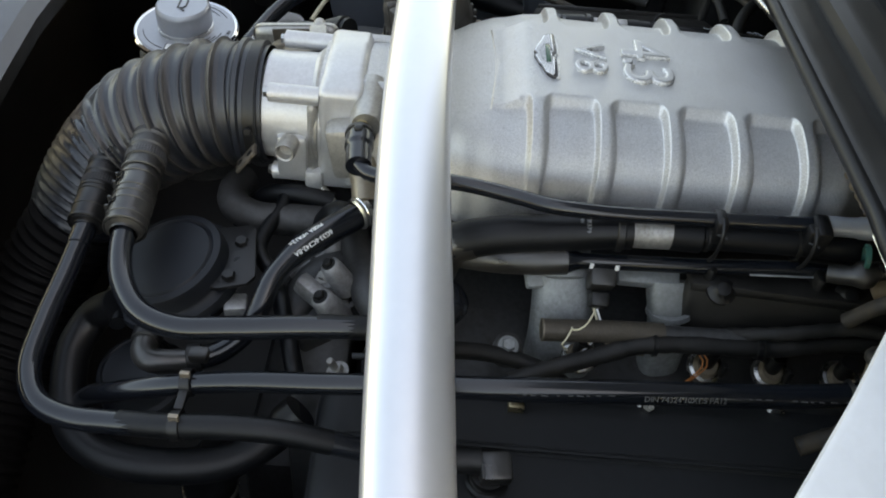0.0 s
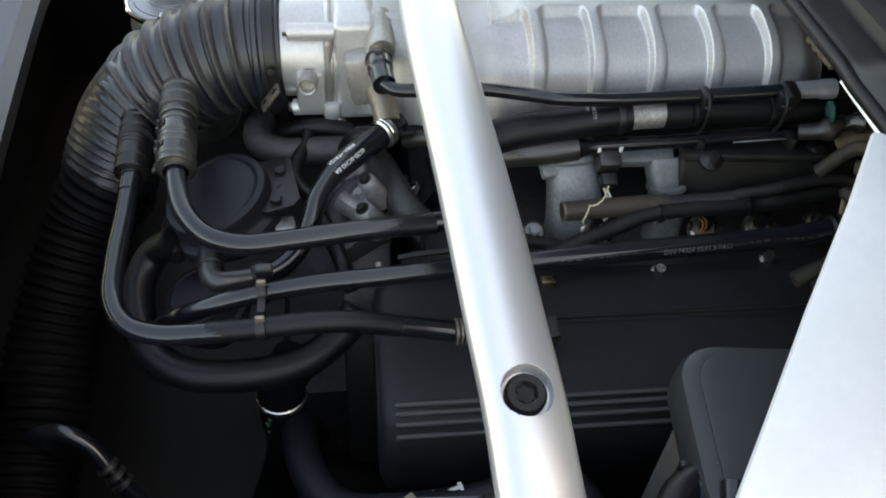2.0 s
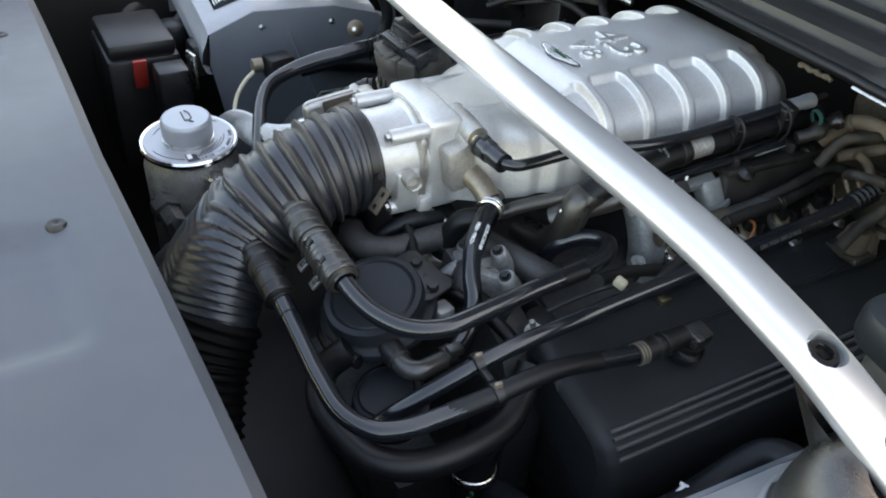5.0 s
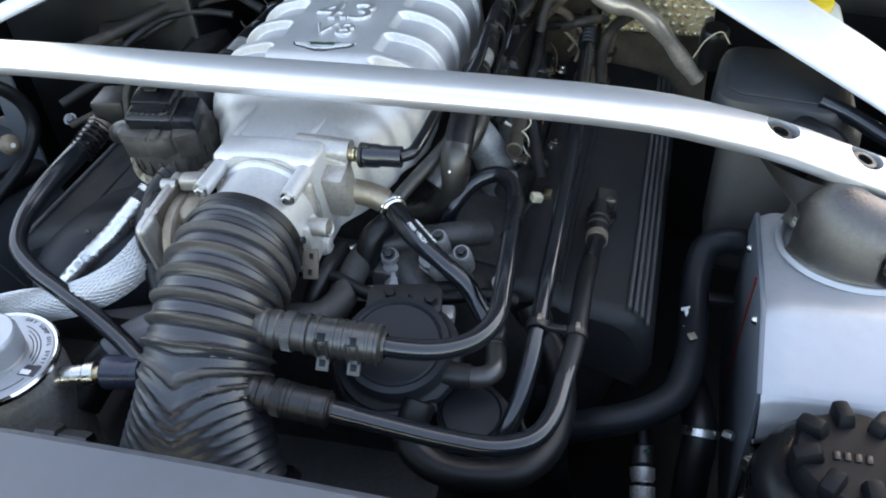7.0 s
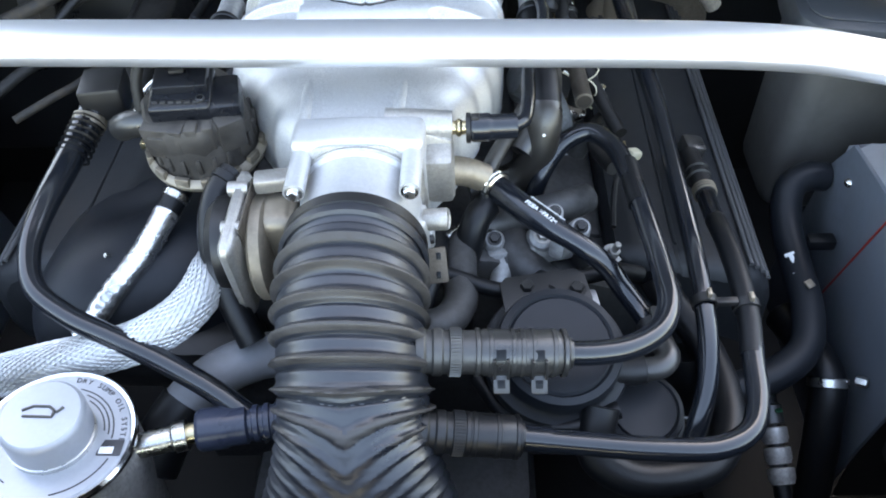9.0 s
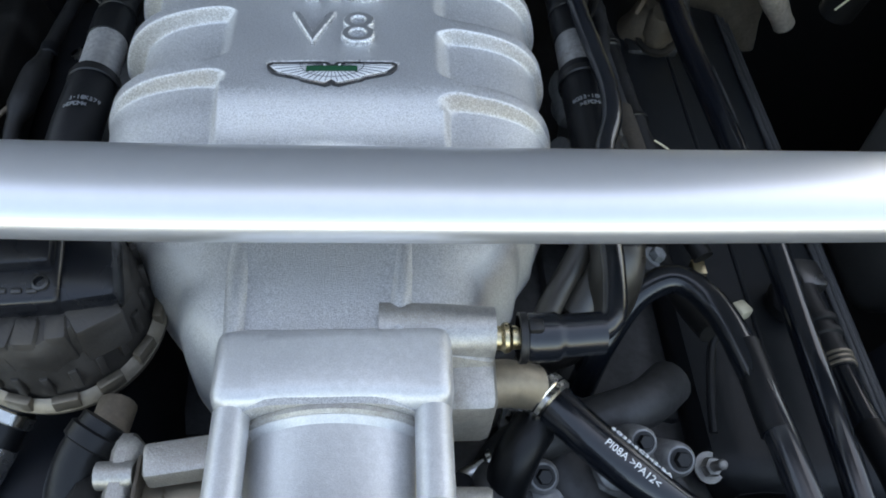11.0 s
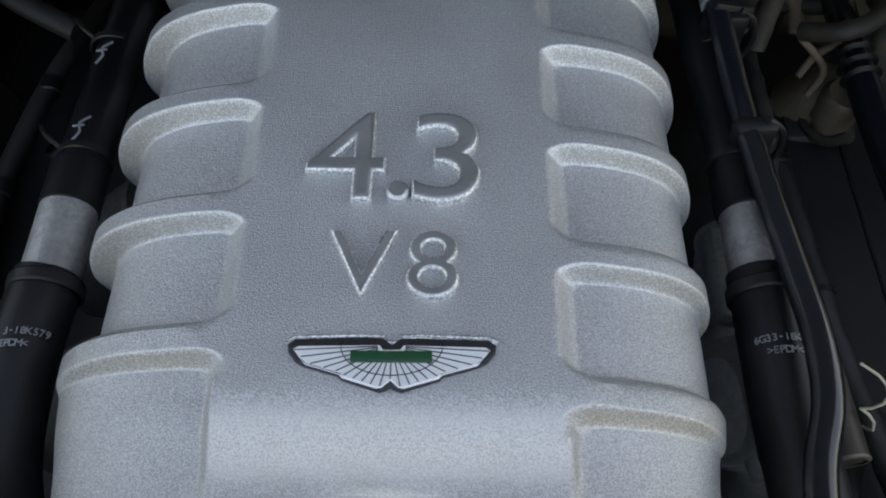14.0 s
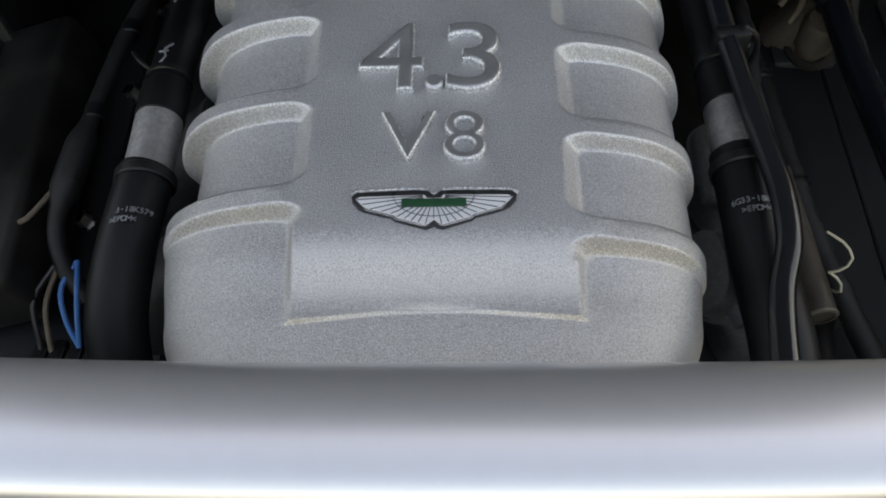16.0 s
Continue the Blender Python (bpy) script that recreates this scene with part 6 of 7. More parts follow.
hose("vapour_pipe", [(0.150, -0.10, 0.672), (0.168, -0.075, 0.690), (0.180, -0.045, 0.700), (0.183, -0.01, 0.705), (0.182, 0.03, 0.708), (0.181, 0.06, 0.709), (0.177, 0.14, 0.710), (0.170, 0.21, 0.710), (0.166, 0.29, 0.708)], lambda s, t: 0.0125 - 0.0055 * step(0.125, 0.145, s), "vapour pipe narrowing to a thin black line", M_RUBBER, "pipe")
vp = bpy.data.objects["vapour_pipe"]
vp.location.z += 0.006
part("pale_stripe", box((0.1790, 0.205, 0.7145), (0.0018, 0.062, 0.0012), 0.0004, (0, 25, 4)), M_HOSEINK, vp, "pale stripe along the pipe")
part("front_sleeve", tube([(0.150, -0.10, 0.678), (0.168, -0.075, 0.696), (0.180, -0.045, 0.706), (0.183, -0.01, 0.711), (0.182, 0.015, 0.7135)], 0.0131, 22, 0.005), M_FILM, vp, "brown filmed thick front section")
hose("heater_pipe", [(0.160, -0.060, 0.712), (0.149, -0.077, 0.703), (0.137, -0.094, 0.694), (0.121, -0.1228, 0.683), (0.110, -0.145, 0.672)], 0.0080, "brown filmed heater pipe behind the thick hose", M_FILM, "pipe")
part("sensor_body", box((0.189, 0.047, 0.700), (0.016, 0.022, 0.024), 0.003, (0, 30, 0)), M_GREYPLASTIC, vp)
part("sensor_plug", box((0.200, 0.047, 0.686), (0.013, 0.016, 0.018), 0.003, (0, 35, 0)), M_SCREW, vp)
for y in (0.036, 0.058):
    part("white_clip", box((0.187, y, 0.7145), (0.004, 0.004, 0.006), 0.001), M_WHITE, vp)
for y in (0.14, 0.235):
    part("pipe_clip", box((0.178, y, 0.710), (0.020, 0.008, 0.022), 0.004), M_PLASTIC, vp)
hose("sensor_wire", [(0.203, 0.047, 0.678), (0.212, 0.052, 0.668), (0.219, 0.050, 0.660), (0.226, 0.040, 0.650), (0.232, 0.034, 0.640)], 0.0010, "white sensor wire hanging down", M_LABEL, "wire", seg=8, group="sensor wires")
hose("sensor_wire", [(0.202, 0.044, 0.678), (0.213, 0.049, 0.667), (0.222, 0.044, 0.655), (0.230, 0.036, 0.643), (0.238, 0.037, 0.632)], 0.0012, "cream sensor wire hanging down", M_CREAM, "wire", seg=8, group="sensor wires")
rail = thing("fuel_rail", "dull metal fuel rail tube with a cut end", "fuel rail", at=(0.222, 0.05, 0.66))
part("tube", tube([(0.2235, 0.0, 0.668), (0.220, 0.06, 0.669), (0.2175, 0.105, 0.669)], 0.0098, 24, 0.01, hollow=0.75), M_CLAMP, rail)
part("end_rim", lathe([(0.0080, 0), (0.0101, 0.0004), (0.0101, 0.0018), (0.0080, 0.0022)], (0.2236, -0.0012, 0.668), (-0.06, 1, 0.02), 28), M_BEIGE, rail, "bare cut edge")
part("rear_tube", tube([(0.2175, 0.105, 0.668), (0.212, 0.22, 0.668), (0.205, 0.30, 0.668)], 0.0085, 20, 0.02), M_DARKMETAL, rail)
part("bracket", box((0.228, 0.072, 0.662), (0.016, 0.034, 0.004), 0.001, (0, 20, 0)), M_BEIGE, rail)
loom = hose("wiring_loom", [(0.262, -0.025, 0.642), (0.250, 0.01, 0.650), (0.240, 0.045, 0.657), (0.230, 0.085, 0.666), (0.226, 0.13, 0.668), (0.223, 0.19, 0.667), (0.214, 0.25, 0.670), (0.205, 0.31, 0.672)], lambda s, t: 0.0078 + 0.0007 * math.sin(s * 900) * math.sin(s * 310), "taped black wiring loom over the fuel rail", M_LOOM, "wiring loom")
for p in ((0.229, 0.094, 0.6665), (0.223, 0.185, 0.667), (0.2235, 0.19, 0.667)):
    part("tie", lathe([(0.0080, 0), (0.0100, 0.0008), (0.0100, 0.0038), (0.0080, 0.0045)], p, (-0.05, 1, 0), 20), M_PLASTIC, loom)
for i, y in enumerate((0.040, 0.154, 0.213, 0.276)):
    inj = thing("fuel_injector", "fuel injector in a worn metal ring", "injector", at=(0.215, y, 0.61), group="fuel injectors")
    part("ring", lathe([(0.0125, 0), (0.0155, 0.002), (0.0165, 0.006), (0.0155, 0.010), (0.0125, 0.011)], (0.214, y, 0.624), (0.45, 0, 0.9), 28), M_STEEL, inj)
    part("cap", lathe([(0.0120, 0), (0.0120, 0.014), (0.009, 0.017), (0, 0.017)], (0.212, y, 0.621), (0.45, 0, 0.9), 24), M_RUST, inj)
    part("body", tube([(0.214, y, 0.618), (0.219, y, 0.655)], 0.0075, 14, 0.01), M_PLASTIC, inj)
    part("clip", box((0.226, y + 0.012, 0.638), (0.008, 0.006, 0.016), 0.002), M_SCREW, inj)
for pts, m, lab in (([(0.224, 0.135, 0.660), (0.234, 0.142, 0.655), (0.238, 0.136, 0.640), (0.236, 0.130, 0.625)], M_ORANGE, "orange injector wire under the loom"), ([(0.222, 0.139, 0.660), (0.232, 0.147, 0.653), (0.236, 0.140, 0.638), (0.235, 0.133, 0.625)], M_ORANGE, "orange injector wire under the loom"),
                    ([(0.222, 0.288, 0.668), (0.229, 0.285, 0.66), (0.233, 0.282, 0.645), (0.231, 0.280, 0.63)], M_TAN, "tan dusty injector wire under the loom"), ([(0.230, 0.023, 0.68), (0.237, 0.019, 0.675), (0.2385, 0.016, 0.668), (0.237, 0.022, 0.66)], M_CREAM, "loose cream wire loop"),
                    ([(0.225, 0.039, 0.70), (0.237, 0.032, 0.695), (0.240, 0.025, 0.69), (0.235, 0.022, 0.685), (0.229, 0.023, 0.68)], M_CREAM, "loose pale wire loop")):
    hose("loose_wire", pts, 0.0008, lab, m, "wire", seg=8, group="loose wires")
plug = thing("wire_plug", "small yellow-green wire plug beside the hose", "plug", at=(0.266, -0.09, 0.66))
part("body", box((0.266, -0.088, 0.664), (0.014, 0.012, 0.010), 0.003, (0, 20, 30)), M_CREAM, plug)
part("wire", tube([(0.262, -0.09, 0.66), (0.250, -0.10, 0.648), (0.243, -0.13, 0.638), (0.240, -0.16, 0.63)], 0.003, 8, 0.006), M_PLASTIC, plug)
hose("lower_loom", [(0.245, -0.10, 0.655), (0.238, -0.075, 0.648), (0.232, -0.04, 0.640), (0.236, 0.0, 0.632), (0.255, 0.03, 0.63)], 0.0075, "drooping taped loom behind the hoses", M_LOOM, "wiring loom")
bolt = thing("flange_bolt", "dull hexagon bolt on the head flange", "bolt", at=(0.235, -0.02, 0.62))
part("boss", lathe([(0.013, -0.02), (0.013, 0.004), (0.010, 0.007), (0, 0.007)], (0.222, -0.026, 0.638), (0.4, 0, 0.9), 20), M_DARKMETAL, bolt)
part("head", hexbolt((0.2248, -0.026, 0.644), (0.4, 0, 0.9), 0.0062, 0.007, 0.009), M_RUNNER, bolt)


# ---- the other bank: valve unit, hoses, foil and braid ----
def air_valve():
    ob = thing("air_valve", "black and grey air valve unit with a ribbed drum", "valve", at=(-0.150, -0.125, 0.70))
    ax = Vector((0.02, -0.22, 1)).normalized()
    c = Vector((-0.150, -0.122, 0.700))
    part("drum", lathe([(0.030, -0.012), (0.052, -0.006), (0.058, 0.0), (0.0585, 0.006), (0.056, 0.010), (0.0545, 0.040), (0.050, 0.050), (0.040, 0.055), (0, 0.055)], c, ax, 56), M_VALVE, ob, "dusty grey drum")
    rim = part("rim", lathe([(0.0585, -0.004), (0.0650, -0.003), (0.0660, 0.003), (0.0620, 0.008), (0.0585, 0.009)], c + ax * 0.001, ax, 56), M_BEIGE, ob, "stained metal rim")
    u = ax.cross(Vector((0, 1, 0))).normalized()
    w = ax.cross(u)
    for k in range(14):
        a = 2 * math.pi * k / 14
        d = u * math.cos(a) + w * math.sin(a)
        part("tooth", box(c + ax * 0.009 + d * 0.0618, (0.016, 0.0060, 0.010), 0.0012, (0, 0, math.degrees(math.atan2(d.y, d.x)) + 90)), M_BEIGE, rim)
    part("skirt", lathe([(0.0545, 0.040), (0.0550, 0.044), (0.0535, 0.064), (0.049, 0.070), (0, 0.071)], c, ax, 10), M_VALVE, ob, "dusty faceted upper drum")
    tilt = (13, 0, 4)
    top = part("top_module", box(c + Vector((-0.003, -0.018, 0.075)), (0.062, 0.058, 0.022), 0.004, tilt, segments=3), M_BLUEBLACK, ob)
    part("plug", box(c + Vector((-0.003, -0.007, 0.091)), (0.054, 0.046, 0.014), 0.003, tilt), M_BLUEBLACK, top, "flat black connector plug")
    part("latch", box(c + Vector((-0.005, -0.013, 0.1015)), (0.015, 0.008, 0.004), 0.001, tilt), M_GREYPLASTIC, top)
    for dx in (-0.010, -0.003):
        part("latch_rail", box(c + Vector((dx, 0.003, 0.103)), (0.003, 0.018, 0.005), 0.0008, tilt), M_BLUEBLACK, top)
    for k in range(6):
        part("cast_mark", box(c + Vector((-0.025 + 0.0082 * k, -0.0405, 0.0810)), (0.0055, 0.0030, 0.0030), 0.0004, tilt), M_GREYPLASTIC, top)
    block = part("side_block", box(c + Vector((0.034, -0.018, 0.068)), (0.042, 0.046, 0.026), 0.005, (13, 0, 10), segments=2), M_BLUEBLACK, ob)
    part("bore", lathe([(0.0032, 0), (0.0046, 0.0005), (0.0046, 0.003), (0.0032, 0.0035)], c + Vector((0.020, -0.036, 0.0810)), (0, -0.2, 1), 16), M_GREYPLASTIC, block)
    for dx, dy, dz, wx, wy, wz, turn in ((-0.020, -0.046, 0.042, 0.046, 0.022, 0.040, -10), (0.009, -0.051, 0.042, 0.013, 0.018, 0.044, 0), (0.024, -0.048, 0.040, 0.012, 0.015, 0.046, 10), (0.040, -0.036, 0.044, 0.028, 0.024, 0.038, 34)):
        part("front_panel", box(c + Vector((dx, dy, dz)), (wx, wy, wz), 0.0028, (9, 0, turn), segments=2), M_VALVE, ob)
    part("panel_lip", box(c + Vector((-0.020, -0.0575, 0.040)), (0.034, 0.004, 0.022), 0.0015, (9, 0, -10)), M_VALVE, ob)
    for k in range(6):
        a = radians(200 + 28 * k)
        part("drum_rib", box(c + Vector((math.cos(a) * 0.0555, math.sin(a) * 0.0555, 0.018 - 0.012 * math.sin(a))), (0.008, 0.004, 0.014), 0.001, (9, 0, math.degrees(a) + 90)), M_SCREW, ob)
    part("cable_stub", tube([c + Vector((-0.016, 0.018, 0.112)), c + Vector((-0.040, 0.020, 0.108)), c + Vector((-0.055, 0.005, 0.085)), c + Vector((-0.058, -0.006, 0.050))], 0.0062, 14, 0.005), M_LOOM, ob)
    for k in range(22):
        a = 2 * math.pi * k / 22
        d = u * math.cos(a) + w * math.sin(a)
        part("fin", box(c + ax * 0.027 + d * 0.0562, (0.0050, 0.0040, 0.018), 0.0010, (0, 0, math.degrees(math.atan2(d.y, d.x)) + 90)), M_VALVE, ob)
    part("inlet", tube([c + Vector((-0.045, -0.005, 0.035)), c + Vector((-0.075, -0.004, 0.030)), c + Vector((-0.090, 0.004, 0.020))], 0.015, 18, 0.006), M_GREYPLASTIC, ob)
    ob.scale = (0.90, 0.90, 0.90)
    ob.location += Vector((-0.006, 0.006, 0.010))
    return ob


air_valve()
hose("valve_wire_sleeve", [(-0.198, -0.128, 0.720), (-0.213, -0.122, 0.742), (-0.205, -0.104, 0.760), (-0.182, -0.088, 0.772), (-0.155, -0.092, 0.778)], 0.0060, "foil wrapped cable looping onto the valve unit", M_FOIL, "cable")
blk2 = thing("pipe_block", "black square connector block on a pipe", "connector", at=(-0.268, -0.07, 0.73))
part("body", box((-0.262, -0.072, 0.740), (0.042, 0.046, 0.036), 0.004, (0, 0, 8)), M_PLASTIC, blk2)
part("collar", lathe([(0.0155, 0), (0.0165, 0.001), (0.0165, 0.010), (0.0155, 0.011)], (-0.276, -0.090, 0.726), (-0.15, -0.85, -0.5), 24), M_BEIGE, blk2)
loop = hose("vacuum_hose", [(-0.274, -0.085, 0.728), (-0.281, -0.115, 0.718), (-0.286, -0.160, 0.712), (-0.290, -0.210, 0.706), (-0.289, -0.250, 0.698), (-0.274, -0.288, 0.689), (-0.240, -0.312, 0.680), (-0.195, -0.330, 0.670), (-0.150, -0.347, 0.657), (-0.105, -0.367, 0.641), (-0.062, -0.392, 0.622)], lambda s, t: 0.0150 - 0.0018 * step(0.03, 0.045, s) - 0.0035 * step(0.06, 0.20, s), "glossy black vacuum hose in a wide loop", seg=20)
for k in range(7):
    part("rib", lathe([(0.0145, 0), (0.0168, 0.0012), (0.0145, 0.0024)], (-0.2765 - 0.0012 * k, -0.096 - 0.0065 * k, 0.7245 - 0.002 * k), (-0.2, -0.9, -0.3), 22), M_FILM if k < 4 else M_MATT, loop)
hull = thing("moulded_cover", "smooth black moulded cover at the front of the engine", "cover", at=(-0.21, -0.14, 0.55))
def hull_pt(u, v):
    a, b = 2 * math.pi * u, v * math.pi / 2
    k = 2 / 3.0
    def se(f):
        return math.copysign(abs(f) ** k, f)
    r = se(math.cos(b))
    x, y, z = se(math.cos(a)) * r, se(math.sin(a)) * r, math.sin(b) ** 0.8
    dent = 0.12 * math.exp(-((x + 0.15) ** 2 * 9 + (y - 0.15) ** 2 * 16))
    return V(-0.225 + 0.122 * x, -0.142 + 0.135 * y + 0.02 * x, 0.545 + (0.108 - 0.022 * y + 0.012 * x) * (z - dent))
part("moulding", sheet(hull_pt, 80, 30), M_HUMP, hull)
part("stud", tube([(-0.238, -0.205, 0.640), (-0.240, -0.216, 0.655), (-0.243, -0.220, 0.660)], 0.0022, 8, 0.004), M_STEEL, hull)
part("lower_step", box((-0.20, -0.255, 0.56), (0.20, 0.06, 0.06), 0.02), M_PLASTIC, hull)
foil = thing("foil_pipe", "foil wrapped heater pipe", "pipe", at=(-0.21, -0.22, 0.65))
part("wrap", tube([(-0.188, -0.182, 0.679), (-0.196, -0.200, 0.671), (-0.210, -0.224, 0.657), (-0.236, -0.253, 0.636), (-0.262, -0.278, 0.610)], lambda s, t: 0.0122 + 0.0005 * math.sin(s * 420) * math.sin(s * 175 + 1), 18, 0.002), M_FOIL, foil, "crinkled foil")
part("black_end", tube([(-0.172, -0.150, 0.694), (-0.180, -0.166, 0.688), (-0.189, -0.184, 0.678)], 0.0118, 18, 0.005), M_MATT, foil)
part("crimp", lathe([(0.0120, 0), (0.0130, 0.001), (0.0130, 0.007), (0.0120, 0.008)], (-0.1795, -0.165, 0.688), (-0.4, -0.8, -0.4), 20), M_STEEL, foil)
braid = thing("braided_pipe", "silver braided exhaust gas pipe", "pipe", at=(-0.15, -0.3, 0.66))
def braid_r(s, t):
    return (0.0125 + 0.0055 * step(0.0, 0.03, s))
BR = [(-0.122, -0.244, 0.695), (-0.123, -0.262, 0.690), (-0.128, -0.284, 0.684), (-0.143, -0.306, 0.675), (-0.175, -0.322, 0.662), (-0.215, -0.328, 0.650), (-0.265, -0.328, 0.636), (-0.33, -0.325, 0.61), (-0.40, -0.32, 0.57)]
part("core", tube(BR, lambda s, t: braid_r(s, t) - 0.0006, 24, 0.004), M_BRAID, braid)
line, arc = resample(spline(BR), 0.0015)
side0 = None
frames = []
for i, p in enumerate(line):
    t = (line[min(i + 1, len(line) - 1)] - line[max(i - 1, 0)]).normalized()
    side0 = t.cross(Vector((0, 0, 1))) if side0 is None else side0
    side0 = (side0 - t * side0.dot(t)).normalized()
    frames.append((p, side0.copy(), side0.cross(t).normalized(), arc[i]))
for hand in (1, -1):
    for k in range(26):
        pts = []
        for p, sd, up_, s in frames[::2]:
            a = 2 * math.pi * k / 26 + hand * s * 24
            r = braid_r(s, arc[-1]) + 0.0002 + 0.0003 * hand * math.sin(26 * a)
            pts.append(p + sd * math.cos(a) * r + up_ * math.sin(a) * r)
        part("strand", tube(pts, 0.00085, 4, 0.003, caps=False, smooth=False), M_BRAID, braid)
part("frayed_end", lathe([(0.0125, 0), (0.0155, -0.004), (0.0165, -0.009), (0.0140, -0.009)], (-0.1225, -0.250, 0.693), (0, -1, -0.2), 24, lobes=lambda f, q: 1 + 0.06 * math.sin(2 * math.pi * 11 * f)), M_BRAID, braid)
hose("rusty_pipe", [(-0.118, -0.170, 0.700), (-0.120, -0.200, 0.703), (-0.122, -0.228, 0.699), (-0.123, -0.250, 0.692)], lambda s, t: 0.0105 + 0.0035 * (0.035 < s < 0.048), "heat stained steel pipe above the braid", M_RUST, "pipe")
hose("side_hose", [(-0.105, -0.205, 0.745), (-0.116, -0.222, 0.738), (-0.121, -0.245, 0.722), (-0.117, -0.270, 0.697), (-0.105, -0.290, 0.668), (-0.09, -0.31, 0.64)], 0.0125, "black hose beside the throttle actuator", M_MATT)
part("end_collar", lathe([(0.0128, 0), (0.0146, 0.001), (0.0146, 0.008), (0.0128, 0.009)], (-0.1075, -0.209, 0.7435), (-0.52, -0.78, -0.34), 24), M_MATT, bpy.data.objects["side_hose"])
hose("grey_duct", [(-0.060, -0.290, 0.600), (-0.095, -0.305, 0.612), (-0.128, -0.325, 0.610), (-0.152, -0.345, 0.598), (-0.17, -0.37, 0.58)], 0.021, "pale grey duct behind the bellows", material("pale_grey_rubber", (0.20, 0.205, 0.22), 0.5, 0.0, 0.1, 30, 0.1, 400, 0.2), "duct")
part("cuff", tube([(-0.150, -0.343, 0.599), (-0.168, -0.366, 0.583), (-0.18, -0.39, 0.565)], 0.0235, 20, 0.006), M_MATT, bpy.data.objects["grey_duct"])


# ---- oil tank with its filler cap ----
def oil_tank():
    ob = thing("oil_tank", "polished metal oil tank with a printed ring and screw cap", "oil tank", at=(-0.222, -0.418, 0.45))
    c = Vector((-0.222, -0.418, 0.0))
    ax = (0.06, -0.02, 1)
    b = c + Vector((0, 0, 0.655))
    part("body", lathe([(0.056, -0.20), (0.060, -0.19), (0.061, -0.030), (0.058, -0.018), (0.056, -0.010), (0.0595, -0.004), (0.0605, 0.0)], b, ax, 64), M_SATIN, ob)
    part("rolled_edge", lathe([(0.0575, 0.003), (0.0610, 0.0045), (0.0630, 0.0020), (0.0625, -0.003), (0.0600, -0.006)], b, ax, 64), M_CHROME, ob)
    ring = part("printed_ring", lathe([(0.030, 0.0045), (0.0570, 0.0045), (0.0585, 0.0030)], b, ax, 64), M_RING, ob, "white printed ring label")
    m0 = Matrix.Translation(b) @ Vector((0, 0, 1)).rotation_difference(Vector(ax)).to_matrix().to_4x4()
    def arc_text(text, r, mid, span, size):
        n = len(text)
        for i, ch in enumerate(text):
            if ch == " ":
                continue
            a = radians(mid + span * (0.5 - i / (n - 1)))
            own, w_, h_ = lettering(ch, size, Matrix.Identity(4), 0.0003)
            own.transform(m0 @ Matrix.Translation((math.cos(a) * r, math.sin(a) * r, 0.0048)) @ pose(0, 0, 0, 0, 0, math.degrees(a) - 90))
            part("letter", own, M_INK, ring)
    arc_text("DRY SUMP OIL SYSTEM", 0.0530, 40, 92, 0.0062)
    for r, a0, a1 in ((0.045, 0, 80), (0.0415, 5, 70), (0.038, 10, 62), (0.051, 120, 178), (0.045, 130, 175), (0.0505, -75, -20), (0.046, 190, 240)):
        own = bmesh.new()
        pts = [(m0 @ Vector((math.cos(radians(a0 + (a1 - a0) * k / 14)) * r, math.sin(radians(a0 + (a1 - a0) * k / 14)) * r, 0.0046))) for k in range(15)]
        tube(pts, 0.0006, 5, 0.004, bm=own, smooth=False)
        part("text_line", own, M_INK, ring)
    part("black_block", box(m0 @ Vector((0.0465, -0.008, 0.0047)), (0.019, 0.014, 0.0006), 0.0002), M_INK, ring)
    part("white_window", box(m0 @ Vector((0.0440, -0.0105, 0.0051)), (0.011, 0.006, 0.0006), 0.0002), M_LABEL, ring)
    part("cap_seat", lathe([(0.033, 0.004), (0.033, 0.009), (0.030, 0.010)], b, ax, 48), M_STEEL, ob)
    cap = part("filler_cap", lathe([(0.0315, 0.009), (0.0325, 0.012), (0.0325, 0.030), (0.0315, 0.034), (0.0290, 0.0365), (0, 0.0370)], b, ax, 56), M_RING, ob, "brushed metal screw cap")
    own = bmesh.new()
    tube([m0 @ Vector(p) for p in ((-0.014, 0.002, 0.0372), (-0.006, 0.006, 0.0372), (0.006, 0.006, 0.0372), (0.012, 0.001, 0.0372), (0.016, 0.006, 0.0372))], 0.0012, 6, 0.003, bm=own, smooth=False)
    tube([m0 @ Vector(p) for p in ((-0.012, -0.003, 0.0372), (0.010, -0.003, 0.0372), (0.010, 0.003, 0.0372))], 0.0012, 6, 0.003, bm=own, smooth=False)
    part("oil_can_mark", own, M_GREYPLASTIC, cap)
    part("outlet", tube([c + Vector((0.050, 0.010, 0.628)), c + Vector((0.092, 0.022, 0.628))], lambda s, t: 0.0105 if s < t * 0.75 else 0.0125, 24, 0.002), M_STEEL, ob)
    part("outlet_ring", tube([c + Vector((0.090, 0.0215, 0.628)), c + Vector((0.104, 0.0255, 0.628))], 0.0085, 20, 0.003), M_BRASS, ob, "yellow metal collar")
    return ob


oil_tank()
fitb = thing("hose_fitting", "dark blue-black hose fitting behind the duct", "fitting", at=(-0.09, -0.38, 0.628))
part("nut", lathe([(0.0150, 0), (0.0175, 0.003), (0.0175, 0.022), (0.0160, 0.026), (0.0160, 0.040), (0.0135, 0.042), (0.0135, 0.075)], (-0.122, -0.393, 0.629), (1, 0.17, -0.02), 28), M_BLUEPLASTIC, fitb)
